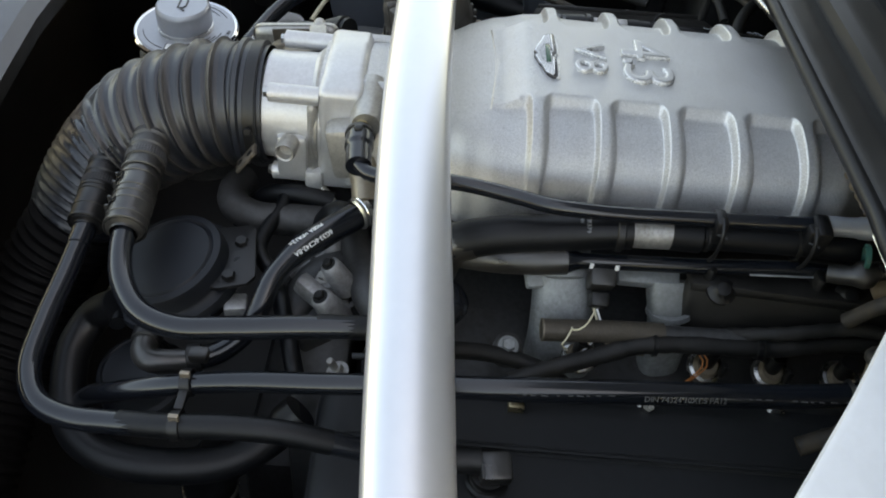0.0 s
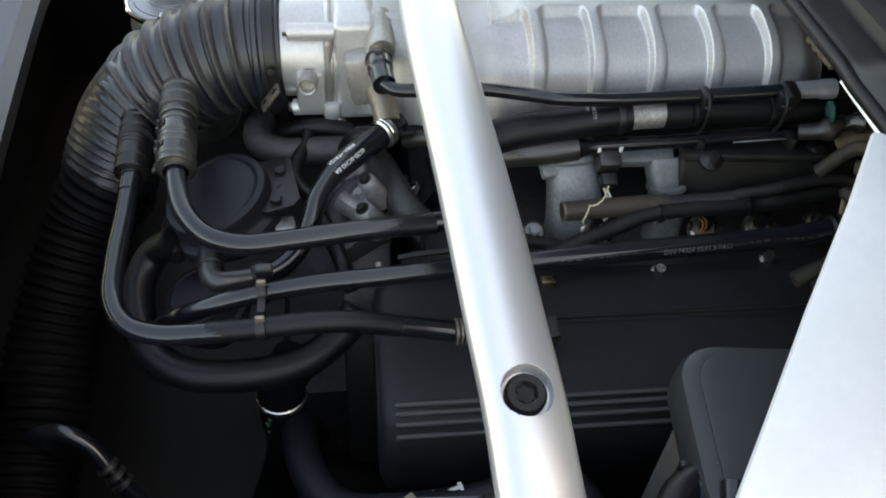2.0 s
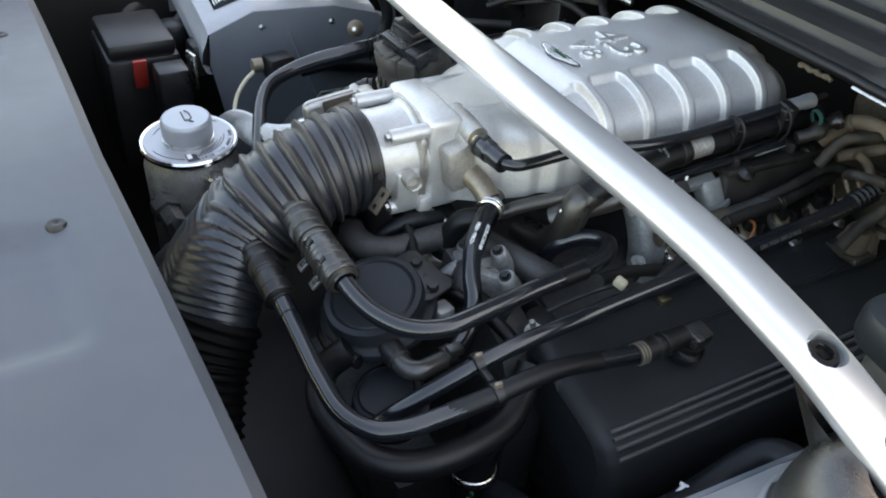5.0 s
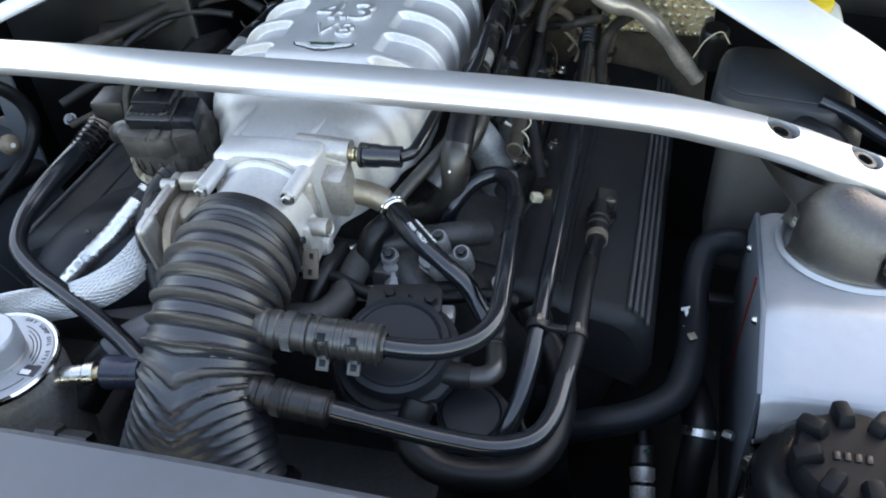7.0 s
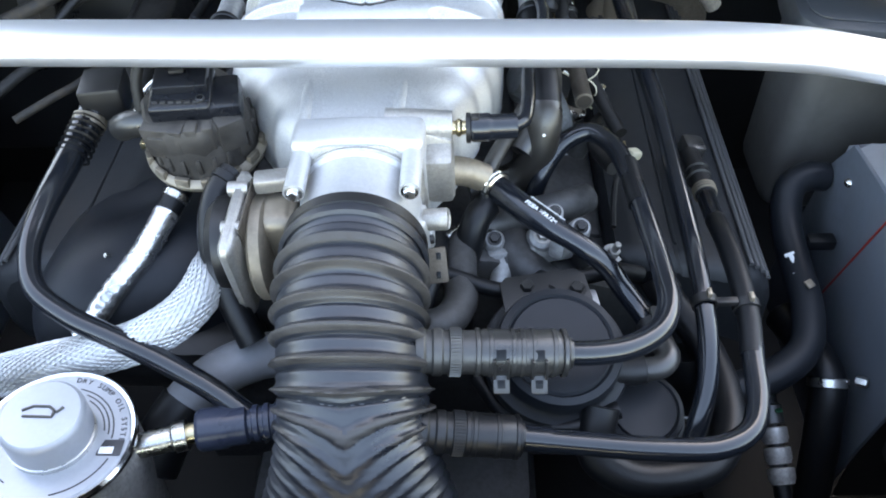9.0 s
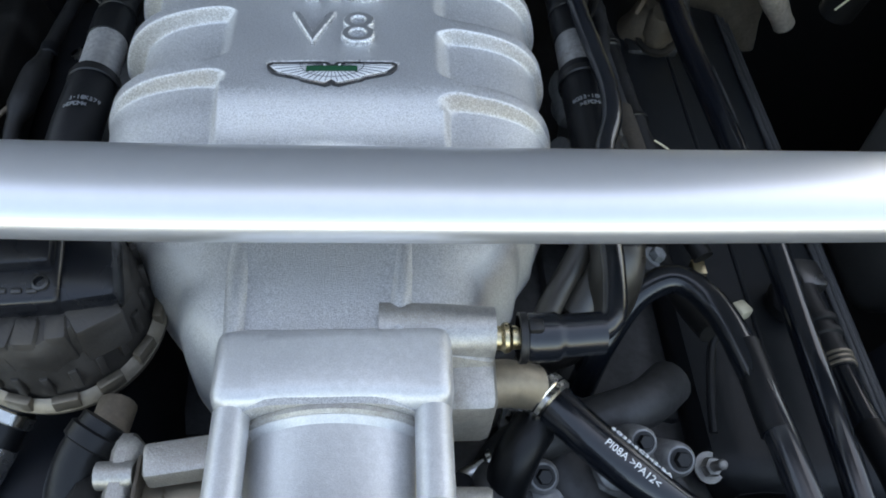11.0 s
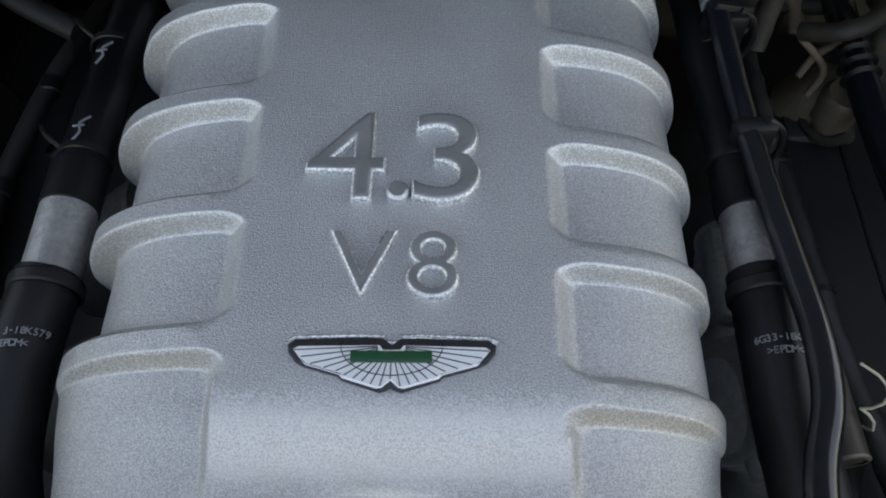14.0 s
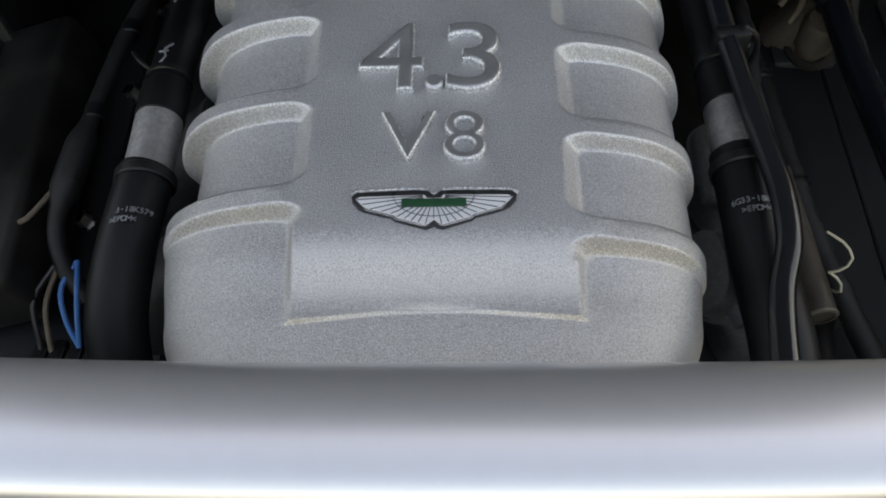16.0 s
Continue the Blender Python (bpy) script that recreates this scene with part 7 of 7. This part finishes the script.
for k in range(3):
    part("rib", lathe([(0.0135, 0), (0.0152, 0.001), (0.0152, 0.005), (0.0135, 0.006)], (-0.078 + 0.009 * k, -0.3855 + 0.0015 * k, 0.628), (1, 0.17, -0.02), 24), M_BLUEPLASTIC, fitb)
grey_nut = thing("pipe_nut", "grey plastic nut beside the oil tank", "nut", at=(-0.13, -0.47, 0.62))
part("nut", lathe([(0.018, 0), (0.018, 0.020), (0.014, 0.022), (0.014, 0.05)], (-0.145, -0.475, 0.618), (1, 0.1, -0.1), 6), M_GREYPLASTIC, grey_nut)

# ---- fuse boxes, plugs and cables by the far tower ----
fuse = thing("fuse_box", "black fuse box with a red tab", "fuse box", at=(-0.62, -0.40, 0.4))
part("case", box((-0.66, -0.40, 0.52), (0.16, 0.12, 0.20), 0.010), M_PLASTIC, fuse)
part("lid", box((-0.66, -0.40, 0.63), (0.15, 0.11, 0.03), 0.010), M_PLASTIC, fuse)
part("red_tab", box((-0.566, -0.412, 0.600), (0.008, 0.022, 0.050), 0.002, (0, 8, 0)), M_RED, fuse, "red plastic tab")
relay = thing("relay", "black relay on a metal bracket", "relay", at=(-0.53, -0.37, 0.55))
part("case", box((-0.520, -0.372, 0.585), (0.050, 0.050, 0.085), 0.006), M_PLASTIC, relay)
part("bracket", box((-0.530, -0.336, 0.610), (0.030, 0.006, 0.060), 0.002, (0, 0, 10)), M_STEEL, relay, "zinc bracket")
for p0 in ((-0.60, -0.30, 0.60), (-0.70, -0.32, 0.60), (-0.75, -0.42, 0.58)):
    pl = thing("cable_plug", "black cable plug beside the fuse box", "plug", at=p0, group="cable plugs")
    part("shell", box(p0, (0.05, 0.05, 0.06), 0.012), M_PLASTIC, pl)
    part("cable", tube([Vector(p0) + Vector((0, 0, 0.02)), Vector(p0) + Vector((-0.03, 0.05, 0.05)), Vector(p0) + Vector((-0.08, 0.08, -0.02))], 0.010, 12, 0.01), M_LOOM, pl)
sock = thing("sensor_connector", "black connector with a red lock", "connector", at=(-0.5, -0.2, 0.6))
part("shell", box((-0.500, -0.200, 0.607), (0.036, 0.046, 0.040), 0.006, (0, 0, 10)), M_PLASTIC, sock)
part("red_lock", box((-0.486, -0.210, 0.600), (0.012, 0.012, 0.020), 0.002), M_RED, sock, "red lock")
part("cap", lathe([(0.012, 0), (0.012, 0.016), (0, 0.017)], (-0.505, -0.228, 0.612), (0, -1, 0), 20), M_BEIGE, sock)
part("wire", tube([(-0.502, -0.24, 0.605), (-0.49, -0.262, 0.595), (-0.475, -0.282, 0.578), (-0.44, -0.30, 0.56)], 0.0035, 8, 0.008), M_CREAM, sock)
bolt_ = thing("round_bolt", "brown stained round bolt head beside the tower", "bolt", at=(-0.45, -0.085, 0.68))
part("head", lathe([(0, 0.010), (0.005, 0.0095), (0.009, 0.006), (0.0115, 0.0), (0.0135, -0.003), (0.0135, -0.010)], (-0.4333, -0.0902, 0.682), (0.8, -0.5, 0.3), 24), M_RUST, bolt_)
part("centre", lathe([(0.0032, 0), (0.0032, 0.0012), (0, 0.0012)], (-0.4253, -0.0952, 0.6850), (0.8, -0.5, 0.3), 16), M_STEEL, bolt_, "bright centre")
part("shank", tube([(-0.442, -0.085, 0.679), (-0.475, -0.065, 0.667)], 0.008, 14, 0.006), M_DARKMETAL, bolt_)
hose("thick_cable", [(-0.50, -0.085, 0.765), (-0.462, -0.055, 0.750), (-0.448, -0.030, 0.712), (-0.446, -0.030, 0.672), (-0.452, -0.062, 0.640), (-0.47, -0.12, 0.612), (-0.48, -0.17, 0.60)], 0.0095, "thick black cable looping past the tower", M_MATT, "cable")
hose("ribbed_pipe", [(-0.545, -0.115, 0.585), (-0.535, -0.05, 0.575), (-0.52, 0.02, 0.565)], 0.018, "dark pipe behind the connector", M_MATT, "pipe", step_=0.0015)
bay_brk = thing("support_bracket", "grey painted support post behind the tower", "bracket", at=(-0.49, 0.03, 0.58))
part("arm", slab([(-0.545, 0.026, 0.545), (-0.515, 0.032, 0.545), (-0.466, -0.008, 0.760), (-0.496, -0.014, 0.760)], 0.006), M_INNER, bay_brk)
part("bolt", hexbolt((-0.595, 0.197, 0.538), (0.3, -0.6, 0.8), 0.008, 0.007, 0.011), M_STEEL, bay_brk, "pale bolt head")
ecu = thing("black_box", "large black box at the back of the bay", "box", at=(-0.45, 0.33, 0.5))
part("case", box((-0.50, 0.33, 0.62), (0.36, 0.20, 0.36), 0.012), M_PLASTIC, ecu)
part("edge_trim", box((-0.325, 0.232, 0.64), (0.012, 0.008, 0.34), 0.002), M_GREYPLASTIC, ecu)
CABLES = [([(-0.30, 0.30, 0.75), (-0.27, 0.275, 0.745), (-0.235, 0.25, 0.74), (-0.20, 0.235, 0.73)], 0.007), ([(-0.455, 0.12, 0.715), (-0.415, 0.158, 0.722), (-0.385, 0.20, 0.728), (-0.355, 0.25, 0.735), (-0.33, 0.285, 0.74)], 0.009),
          ([(-0.405, 0.14, 0.70), (-0.382, 0.176, 0.716), (-0.355, 0.222, 0.722), (-0.30, 0.236, 0.725), (-0.255, 0.238, 0.72)], 0.0055), ([(-0.395, 0.17, 0.705), (-0.37, 0.198, 0.712), (-0.345, 0.238, 0.718), (-0.31, 0.262, 0.728), (-0.26, 0.268, 0.738)], 0.0045),
          ([(-0.46, 0.05, 0.66), (-0.43, 0.085, 0.672), (-0.40, 0.12, 0.675), (-0.372, 0.17, 0.675)], 0.007), ([(-0.43, 0.02, 0.645), (-0.395, 0.045, 0.655), (-0.365, 0.09, 0.655), (-0.35, 0.15, 0.66)], 0.005)]
for i, (pts, r) in enumerate(CABLES):
    hose("engine_cable", pts, r, "dusty black engine cable bent over the far bank", M_DUSTLOOM if i % 2 else M_LOOM, "cable", group="engine cables", seg=12)
farcoil = thing("coil_cover", "dusty brown-black ignition coil cover on the far bank", "cover", at=(-0.29, 0.12, 0.65))
part("panel", box((-0.292, 0.128, 0.664), (0.066, 0.230, 0.052), 0.007, (0, -16, 3), segments=3), M_COIL, farcoil)
part("raised_edge", box((-0.325, 0.128, 0.681), (0.008, 0.224, 0.010), 0.002, (0, -16, 3)), M_COIL, farcoil)
tanplug = thing("dusty_connector", "dust-greyed connector block behind the far tower", "connector", at=(-0.455, 0.20, 0.69))
part("body", box((-0.455, 0.205, 0.694), (0.040, 0.046, 0.026), 0.005, (8, 0, 24)), M_VALVE, tanplug)
part("collar", box((-0.430, 0.182, 0.700), (0.022, 0.030, 0.020), 0.004, (8, 0, 24)), M_VALVE, tanplug)
part("cable", tube([(-0.470, 0.225, 0.695), (-0.49, 0.25, 0.70), (-0.52, 0.26, 0.69)], 0.008, 12, 0.006), M_DUSTLOOM, tanplug)
hose("pale_rod", [(-0.30, 0.27, 0.765), (-0.24, 0.26, 0.765), (-0.20, 0.275, 0.76)], 0.006, "pale bare metal rod across the back", M_STEEL, "rod")
lm = hose("branch_loom", [(-0.205, 0.30, 0.70), (-0.222, 0.22, 0.703), (-0.232, 0.14, 0.702), (-0.238, 0.09, 0.698), (-0.243, 0.06, 0.688), (-0.236, 0.035, 0.676), (-0.222, 0.02, 0.665)], lambda s, t: 0.0058 + 0.004 * step(0.17, 0.19, s) * (1 - step(0.22, 0.235, s)), "tapered black branch loom", M_LOOM, "wiring loom")
for p, r in (((-0.2215, 0.222, 0.703), 0.0062), ((-0.2315, 0.146, 0.702), 0.0062), ((-0.2375, 0.096, 0.6985), 0.0072)):
    part("tape_wrap", lathe([(r - 0.0006, 0), (r + 0.0006, 0.001), (r + 0.0006, 0.011), (r - 0.0006, 0.012)], p, (0.08, -1, -0.02), 20), M_MATT, lm, "matt black tape wrap")
for pts, m, lab, r in (([(-0.229, 0.040, 0.678), (-0.236, 0.022, 0.676), (-0.232, 0.004, 0.668), (-0.226, -0.008, 0.655)], M_BLUE, "light blue wire loop at the plugs", 0.0017), ([(-0.229, 0.040, 0.678), (-0.224, 0.020, 0.680), (-0.224, 0.004, 0.670), (-0.226, -0.008, 0.655)], M_BLUE, "light blue wire loop at the plugs", 0.0017),
                       ([(-0.245, 0.04, 0.674), (-0.256, 0.018, 0.668), (-0.252, -0.004, 0.655), (-0.250, -0.02, 0.64)], M_GREYPLASTIC, "grey wire down to the plugs", 0.0018), ([(-0.242, 0.04, 0.675), (-0.247, 0.014, 0.668), (-0.244, -0.012, 0.650)], M_RUST, "brown wire down to the plugs", 0.0018),
                       ([(-0.262, 0.075, 0.682), (-0.268, 0.062, 0.690), (-0.258, 0.060, 0.697), (-0.243, 0.085, 0.699)], M_RUST, "brown wire looping out of the loom", 0.0018)):
    hose("plug_wire", pts, r, lab, m, "wire", seg=8, group="plug wires")
plugs = thing("plug_row", "row of black plugs under coloured wires", "plug", at=(-0.235, -0.02, 0.63))
for k in range(4):
    part("plug", box((-0.252 + 0.011 * k, -0.018, 0.640), (0.009, 0.030, 0.030), 0.002, (-15, 0, 0)), M_PLASTIC, plugs)
    part("pale_edge", box((-0.2475 + 0.011 * k, -0.020, 0.653), (0.0012, 0.026, 0.006), 0.0003, (-15, 0, 0)), M_GREYPLASTIC, plugs)


# ---- right rear corner: tank, shield, pipe, reservoirs ----
tank = thing("expansion_tank", "smoky plastic tank with a blue-grey lid", "tank", at=(0.53, 0.07, 0.45))
part("body", box((0.535, 0.093, 0.588), (0.140, 0.128, 0.24), 0.025, (0, 4, 0), segments=4, taper=1.06), M_TANK, tank)
def round_rect(w, h, r):
    return [(sx * (w / 2 - r) + r * math.cos(radians(t)), sy * (h / 2 - r) + r * math.sin(radians(t))) for sx, sy, t0 in ((1, 1, 0), (-1, 1, 90), (-1, -1, 180), (1, -1, 270)) for t in range(t0, t0 + 91, 15)]
lid = part("lid", plate(round_rect(0.150, 0.144, 0.034), pose(0.524, 0.086, 0.694, 0, 3, -6), 0.044, 0.012), M_LID, tank, "blue-grey moulded lid")
part("lid_panel", plate(round_rect(0.122, 0.116, 0.026), pose(0.525, 0.086, 0.7372, 0, 3, -6), 0.003, 0.0012), M_LID, lid)
part("clip", box((0.540, 0.012, 0.712), (0.022, 0.010, 0.014), 0.003, (0, 0, -6)), M_PLASTIC, lid)
th = hose("tank_hose", [(0.535, 0.045, 0.712), (0.552, 0.005, 0.716), (0.575, -0.012, 0.712), (0.590, -0.024, 0.690), (0.598, -0.034, 0.66), (0.606, -0.045, 0.60)], 0.0135, "black elbow hose on the tank", M_MATT)
for k in range(2):
    part("ring", lathe([(0.0138, 0), (0.0152, 0.001), (0.0152, 0.004), (0.0138, 0.005)], (0.5445 + 0.006 * k, 0.026 - 0.012 * k, 0.7135), (0.45, -0.9, 0.05), 22), M_GREYPLASTIC, th)
part("tongue", box((0.622, -0.020, 0.668), (0.020, 0.010, 0.006), 0.003, (0, 0, 30)), M_LABEL, th, "pale tongue clip")
hose("tank_pipe", [(0.56, 0.03, 0.738), (0.59, 0.022, 0.728), (0.65, -0.012, 0.708), (0.72, -0.03, 0.69)], 0.0095, "black pipe leading off the tank lid", M_RUBBER, "pipe")
pale = thing("washer_tank", "pale tank with a yellow cap", "tank", at=(0.57, 0.21, 0.65))
part("neck", box((0.574, 0.268, 0.700), (0.062, 0.070, 0.08), 0.014, segments=3), M_PALE, pale)
part("yellow_cap", lathe([(0.020, 0), (0.021, 0.008), (0.019, 0.011), (0, 0.012)], (0.570, 0.264, 0.744), (0.1, -0.25, 1), 30), M_YELLOW, pale, "yellow cap with black marks")
part("cap_mark", box((0.5712, 0.2612, 0.7563), (0.020, 0.005, 0.001), 0.0003, (-10, 0, 25)), M_INK, pale)
can = thing("round_canister", "dark round canister behind the tank", "canister", at=(0.42, 0.25, 0.66))
part("shell", lathe([(0.017, -0.04), (0.019, 0.0), (0.0185, 0.014), (0.015, 0.019), (0, 0.020)], (0.449, 0.240, 0.704), (0.05, -0.2, 1), 32), M_PLASTIC, can)
part("bracket", box((0.443, 0.305, 0.680), (0.012, 0.125, 0.014), 0.003), M_DARKMETAL, can)
part("wire", tube([(0.424, 0.214, 0.690), (0.440, 0.206, 0.722), (0.456, 0.210, 0.730), (0.468, 0.214, 0.712)], 0.0010, 8, 0.004), M_CREAM, can, "thin pale wire")
hose("bare_pipe", [(0.272, 0.318, 0.785), (0.278, 0.308, 0.760), (0.285, 0.300, 0.741), (0.306, 0.297, 0.728), (0.334, 0.297, 0.722), (0.362, 0.299, 0.704), (0.390, 0.301, 0.670), (0.434, 0.306, 0.608)], lambda s, t: 0.0135 - 0.0015 * step(0.10, 0.16, s) + 0.0022 * (s < 0.045) + 0.0012 * math.sin(s * 95), "bare heat stained metal pipe at the back", M_STAINED, "pipe")
sh = thing("heat_shield", "dimpled metal heat shield behind the pipe", "heat shield", at=(0.35, 0.36, 0.70))
part("sheet", slab([(0.288, 0.370, 0.655), (0.45, 0.352, 0.655), (0.45, 0.362, 0.79), (0.288, 0.380, 0.79)], 0.004), M_SHIELD, sh)
own = bmesh.new()
for i in range(12):
    for j in range(10):
        x, z = 0.294 + 0.0132 * i + (0.0066 if j % 2 else 0), 0.660 + 0.0130 * j
        y = 0.3655 - (x - 0.27) / 0.18 * 0.020 + (z - 0.62) / 0.17 * 0.010
        lathe([(0.0064, 0.0012), (0.0052, -0.0030), (0.0024, -0.0050), (0, -0.0055)], (x, y, z), (0, 1, 0), 8, own)
dm = part("dimpled_face", own, M_SHIELD, sh)
dm["kind"] = "stuff"
fil = thing("oil_fitting", "beige stained fitting at the back of the cam cover", "fitting", at=(0.28, 0.29, 0.62))
part("dome", lathe([(0, 0.030), (0.012, 0.027), (0.020, 0.016), (0.022, 0.0), (0.026, -0.012)], (0.284, 0.285, 0.622), (0.2, -0.2, 1), 28), M_RUST, fil)
part("flange", box((0.286, 0.270, 0.612), (0.050, 0.036, 0.010), 0.004), M_DARKMETAL, fil)
for pts, r in (([(0.30, 0.30, 0.70), (0.29, 0.27, 0.715), (0.265, 0.255, 0.715), (0.245, 0.27, 0.70)], 0.006), ([(0.25, 0.33, 0.74), (0.24, 0.29, 0.745), (0.222, 0.275, 0.735), (0.212, 0.255, 0.700)], 0.007), ([(0.34, 0.33, 0.70), (0.31, 0.29, 0.69), (0.30, 0.25, 0.665), (0.305, 0.21, 0.645)], 0.008)):
    hose("rear_cable", pts, r, "brown dusty cable at the back of the engine", M_DUSTLOOM, "cable", group="rear cables", seg=12)
# An added brown sheet stands in for dusty clutter before the black bulkhead.
backing = thing("clutter_backing", "brown dusty sheet added behind the engine clutter", "insulation pad", at=(0.24, 0.40, 0.66))
def backing_pt(u, v):
    x = 0.150 + 0.300 * u
    z = 0.520 + (0.265 - 0.137 * step(0.278, 0.286, x)) * v
    return V(x, 0.385 - 0.006 * math.sin(x * 95) * math.sin(z * 70) - 0.012 * math.sin(math.pi * u) ** 0.5, z)
part("quilt", sheet(backing_pt, 80, 44), M_BROWNFILL, backing)
part("seam", tube([(0.152, 0.374, 0.672), (0.20, 0.366, 0.676), (0.26, 0.366, 0.674), (0.312, 0.376, 0.670)], 0.003, 8, 0.006), M_DUSTLOOM, backing)
arch = hose("dusty_hose", [(0.183, 0.285, 0.710), (0.190, 0.300, 0.726), (0.200, 0.308, 0.741), (0.218, 0.312, 0.750), (0.242, 0.312, 0.753), (0.264, 0.312, 0.749), (0.280, 0.310, 0.736)], 0.0095, "tan dust covered hose arching over the back", M_TAN, seg=18)
part("bead", lathe([(0.0092, 0), (0.0112, 0.001), (0.0112, 0.006), (0.0092, 0.007)], (0.2000, 0.308, 0.741), (0.75, 0.2, 0.6), 22), M_RUST, arch)
part("elbow_joint", lathe([(0.0105, -0.010), (0.0130, -0.008), (0.0130, 0.010), (0.0105, 0.012)], (0.279, 0.310, 0.742), (0.35, -0.1, -0.9), 22), M_RUST, arch)
for top, foot, r in (((0.306, 0.290, 0.688), (0.302, 0.296, 0.640), 0.0115), ((0.292, 0.262, 0.652), (0.290, 0.268, 0.600), 0.0155)):
    plugcap = thing("sensor_plug", "brown dusty sensor plug at the back of the cam cover", "sensor", at=foot, group="rear sensors")
    axis = Vector(top) - Vector(foot)
    n_ = axis.length
    part("stem", lathe([(r * 0.8, 0), (r * 0.8, n_ * 0.45), (r, n_ * 0.5), (r, n_ * 0.92), (r * 0.8, n_), (0, n_)], foot, axis, 24), M_RUST, plugcap)
    part("flange", lathe([(r * 1.25, n_ * 0.28), (r * 1.3, n_ * 0.30), (r * 1.3, n_ * 0.38), (r * 1.0, n_ * 0.40)], foot, axis, 24), M_DUSTLOOM, plugcap)
for pts, r in (([(0.252, 0.262, 0.668), (0.262, 0.270, 0.680), (0.270, 0.268, 0.692), (0.266, 0.262, 0.706)], 0.0026), ([(0.246, 0.268, 0.696), (0.258, 0.264, 0.686), (0.268, 0.262, 0.672), (0.262, 0.258, 0.655)], 0.0024), ([(0.228, 0.300, 0.716), (0.240, 0.310, 0.705), (0.252, 0.310, 0.690), (0.258, 0.300, 0.672)], 0.0060)):
    hose("dusty_wire", pts, r, "tan dusty wire twisting behind the engine", M_TAN, "wire", group="dusty wires", seg=10)
wc = thing("pipe_coupling", "pale grey plastic coupling at the end of the breather pipe", "coupling", at=(0.19, 0.23, 0.765))
part("body", tube([(0.166, 0.222, 0.7645), (0.166, 0.266, 0.7655)], lambda s, t: 0.0085 + 0.0012 * (s > t * 0.7), 20, 0.004), M_RING, wc)
part("clip", box((0.171, 0.219, 0.757), (0.024, 0.014, 0.032), 0.004, (0, 10, 0)), M_PLASTIC, wc, "black holder clip")
part("green_ring", lathe([(0.0085, 0), (0.0108, 0.001), (0.0108, 0.004), (0.0085, 0.005)], (0.186, 0.256, 0.752), (0.2, 1, 0.2), 20), material("teal_seal", (0.025, 0.11, 0.09), 0.4), wc)


# brackets and loom at the back of the near bank
hose("rear_rail", [(0.207, 0.296, 0.7), (0.228, 0.326, 0.712), (0.248, 0.352, 0.725)], 0.0075, "brown stained bracket rail at the back of the engine", M_RUST, "rail")
tee = hose("vapour_joint", [(0.184, 0.236, 0.728), (0.192, 0.256, 0.735), (0.190, 0.276, 0.742), (0.197, 0.292, 0.748)], lambda s, t: 0.0085 + 0.0035 * (0.3 < s / t < 0.55) + 0.003 * (s / t > 0.8), "dusty grey vapour pipe joint at the back", M_GREYPLASTIC, "joint")
hose("injector_loom", [(0.208, 0.135, 0.66), (0.216, 0.201, 0.68), (0.213, 0.286, 0.69), (0.234, 0.311, 0.685), (0.274, 0.305, 0.69)], lambda s, t: 0.0062 + 0.0006 * math.sin(s * 700), "dusty loom bent over the injectors", M_LOOM, "wiring loom")


def lobed_reservoir():
    ob = thing("steering_reservoir", "black fluid reservoir with a lobed screw cap", "reservoir", at=(0.585, -0.392, 0.45))
    c = Vector((0.574, -0.384, 0.0))
    part("body", lathe([(0.068, 0.44), (0.072, 0.46), (0.074, 0.582), (0.0775, 0.588), (0.0775, 0.598), (0.0750, 0.603), (0.0750, 0.607)], c, (0, 0, 1), 64), M_BLACKGLOSS, ob)
    part("rim", lathe([(0.0735, 0.604), (0.0745, 0.610), (0.0700, 0.621), (0.0610, 0.630), (0.0520, 0.633), (0.0480, 0.632)], c, (0, 0, 1), 64), M_BLACKGLOSS, ob, "glossy black domed shoulder")
    cap = part("cap", lathe([(0.0475, 0.630), (0.0485, 0.634), (0.0480, 0.650), (0.0440, 0.656), (0.0, 0.657)], c, (0, 0, 1), 48), M_SCREWCAP, ob)
    for k in range(8):
        a = radians(45 * k + 12)
        part("lobe", box(c + Vector((math.cos(a) * 0.039, math.sin(a) * 0.039, 0.6575)), (0.026, 0.016, 0.018), 0.004, (0, 12, 45 * k + 12), taper=0.85), M_SCREWCAP, cap)
    for k in range(4):
        part("cap_print", box(c + Vector((-0.016 + 0.008 * k, -0.004, 0.6575)), (0.005, 0.008, 0.0012), 0.0003), M_MATT, cap)
    return ob


lobed_reservoir()
brk = thing("reservoir_bracket", "black reservoir bracket with zinc screws", "bracket", at=(0.51, -0.33, 0.5))
part("plate", plate([(-0.045, -0.07), (0.035, -0.07), (0.05, 0.01), (0.03, 0.035), (-0.03, 0.035), (-0.048, 0.0)], Matrix(((0, 0, 1, 0.508), (1, 0, 0, -0.335), (0, 1, 0, 0.515), (0, 0, 0, 1))), 0.006, 0.0015), M_PLASTIC, brk)
for y, z in ((-0.352, 0.585), (-0.366, 0.543)):
    part("screw", hexbolt((0.506, y, z), (-0.8, -0.5, 0.2), 0.0075, 0.010, 0.010), M_STEEL, brk, "zinc flange screw")
part("foil_tag", box((0.505, -0.372, 0.505), (0.03, 0.02, 0.004), 0.001, (20, 20, 0)), M_FOIL, brk)
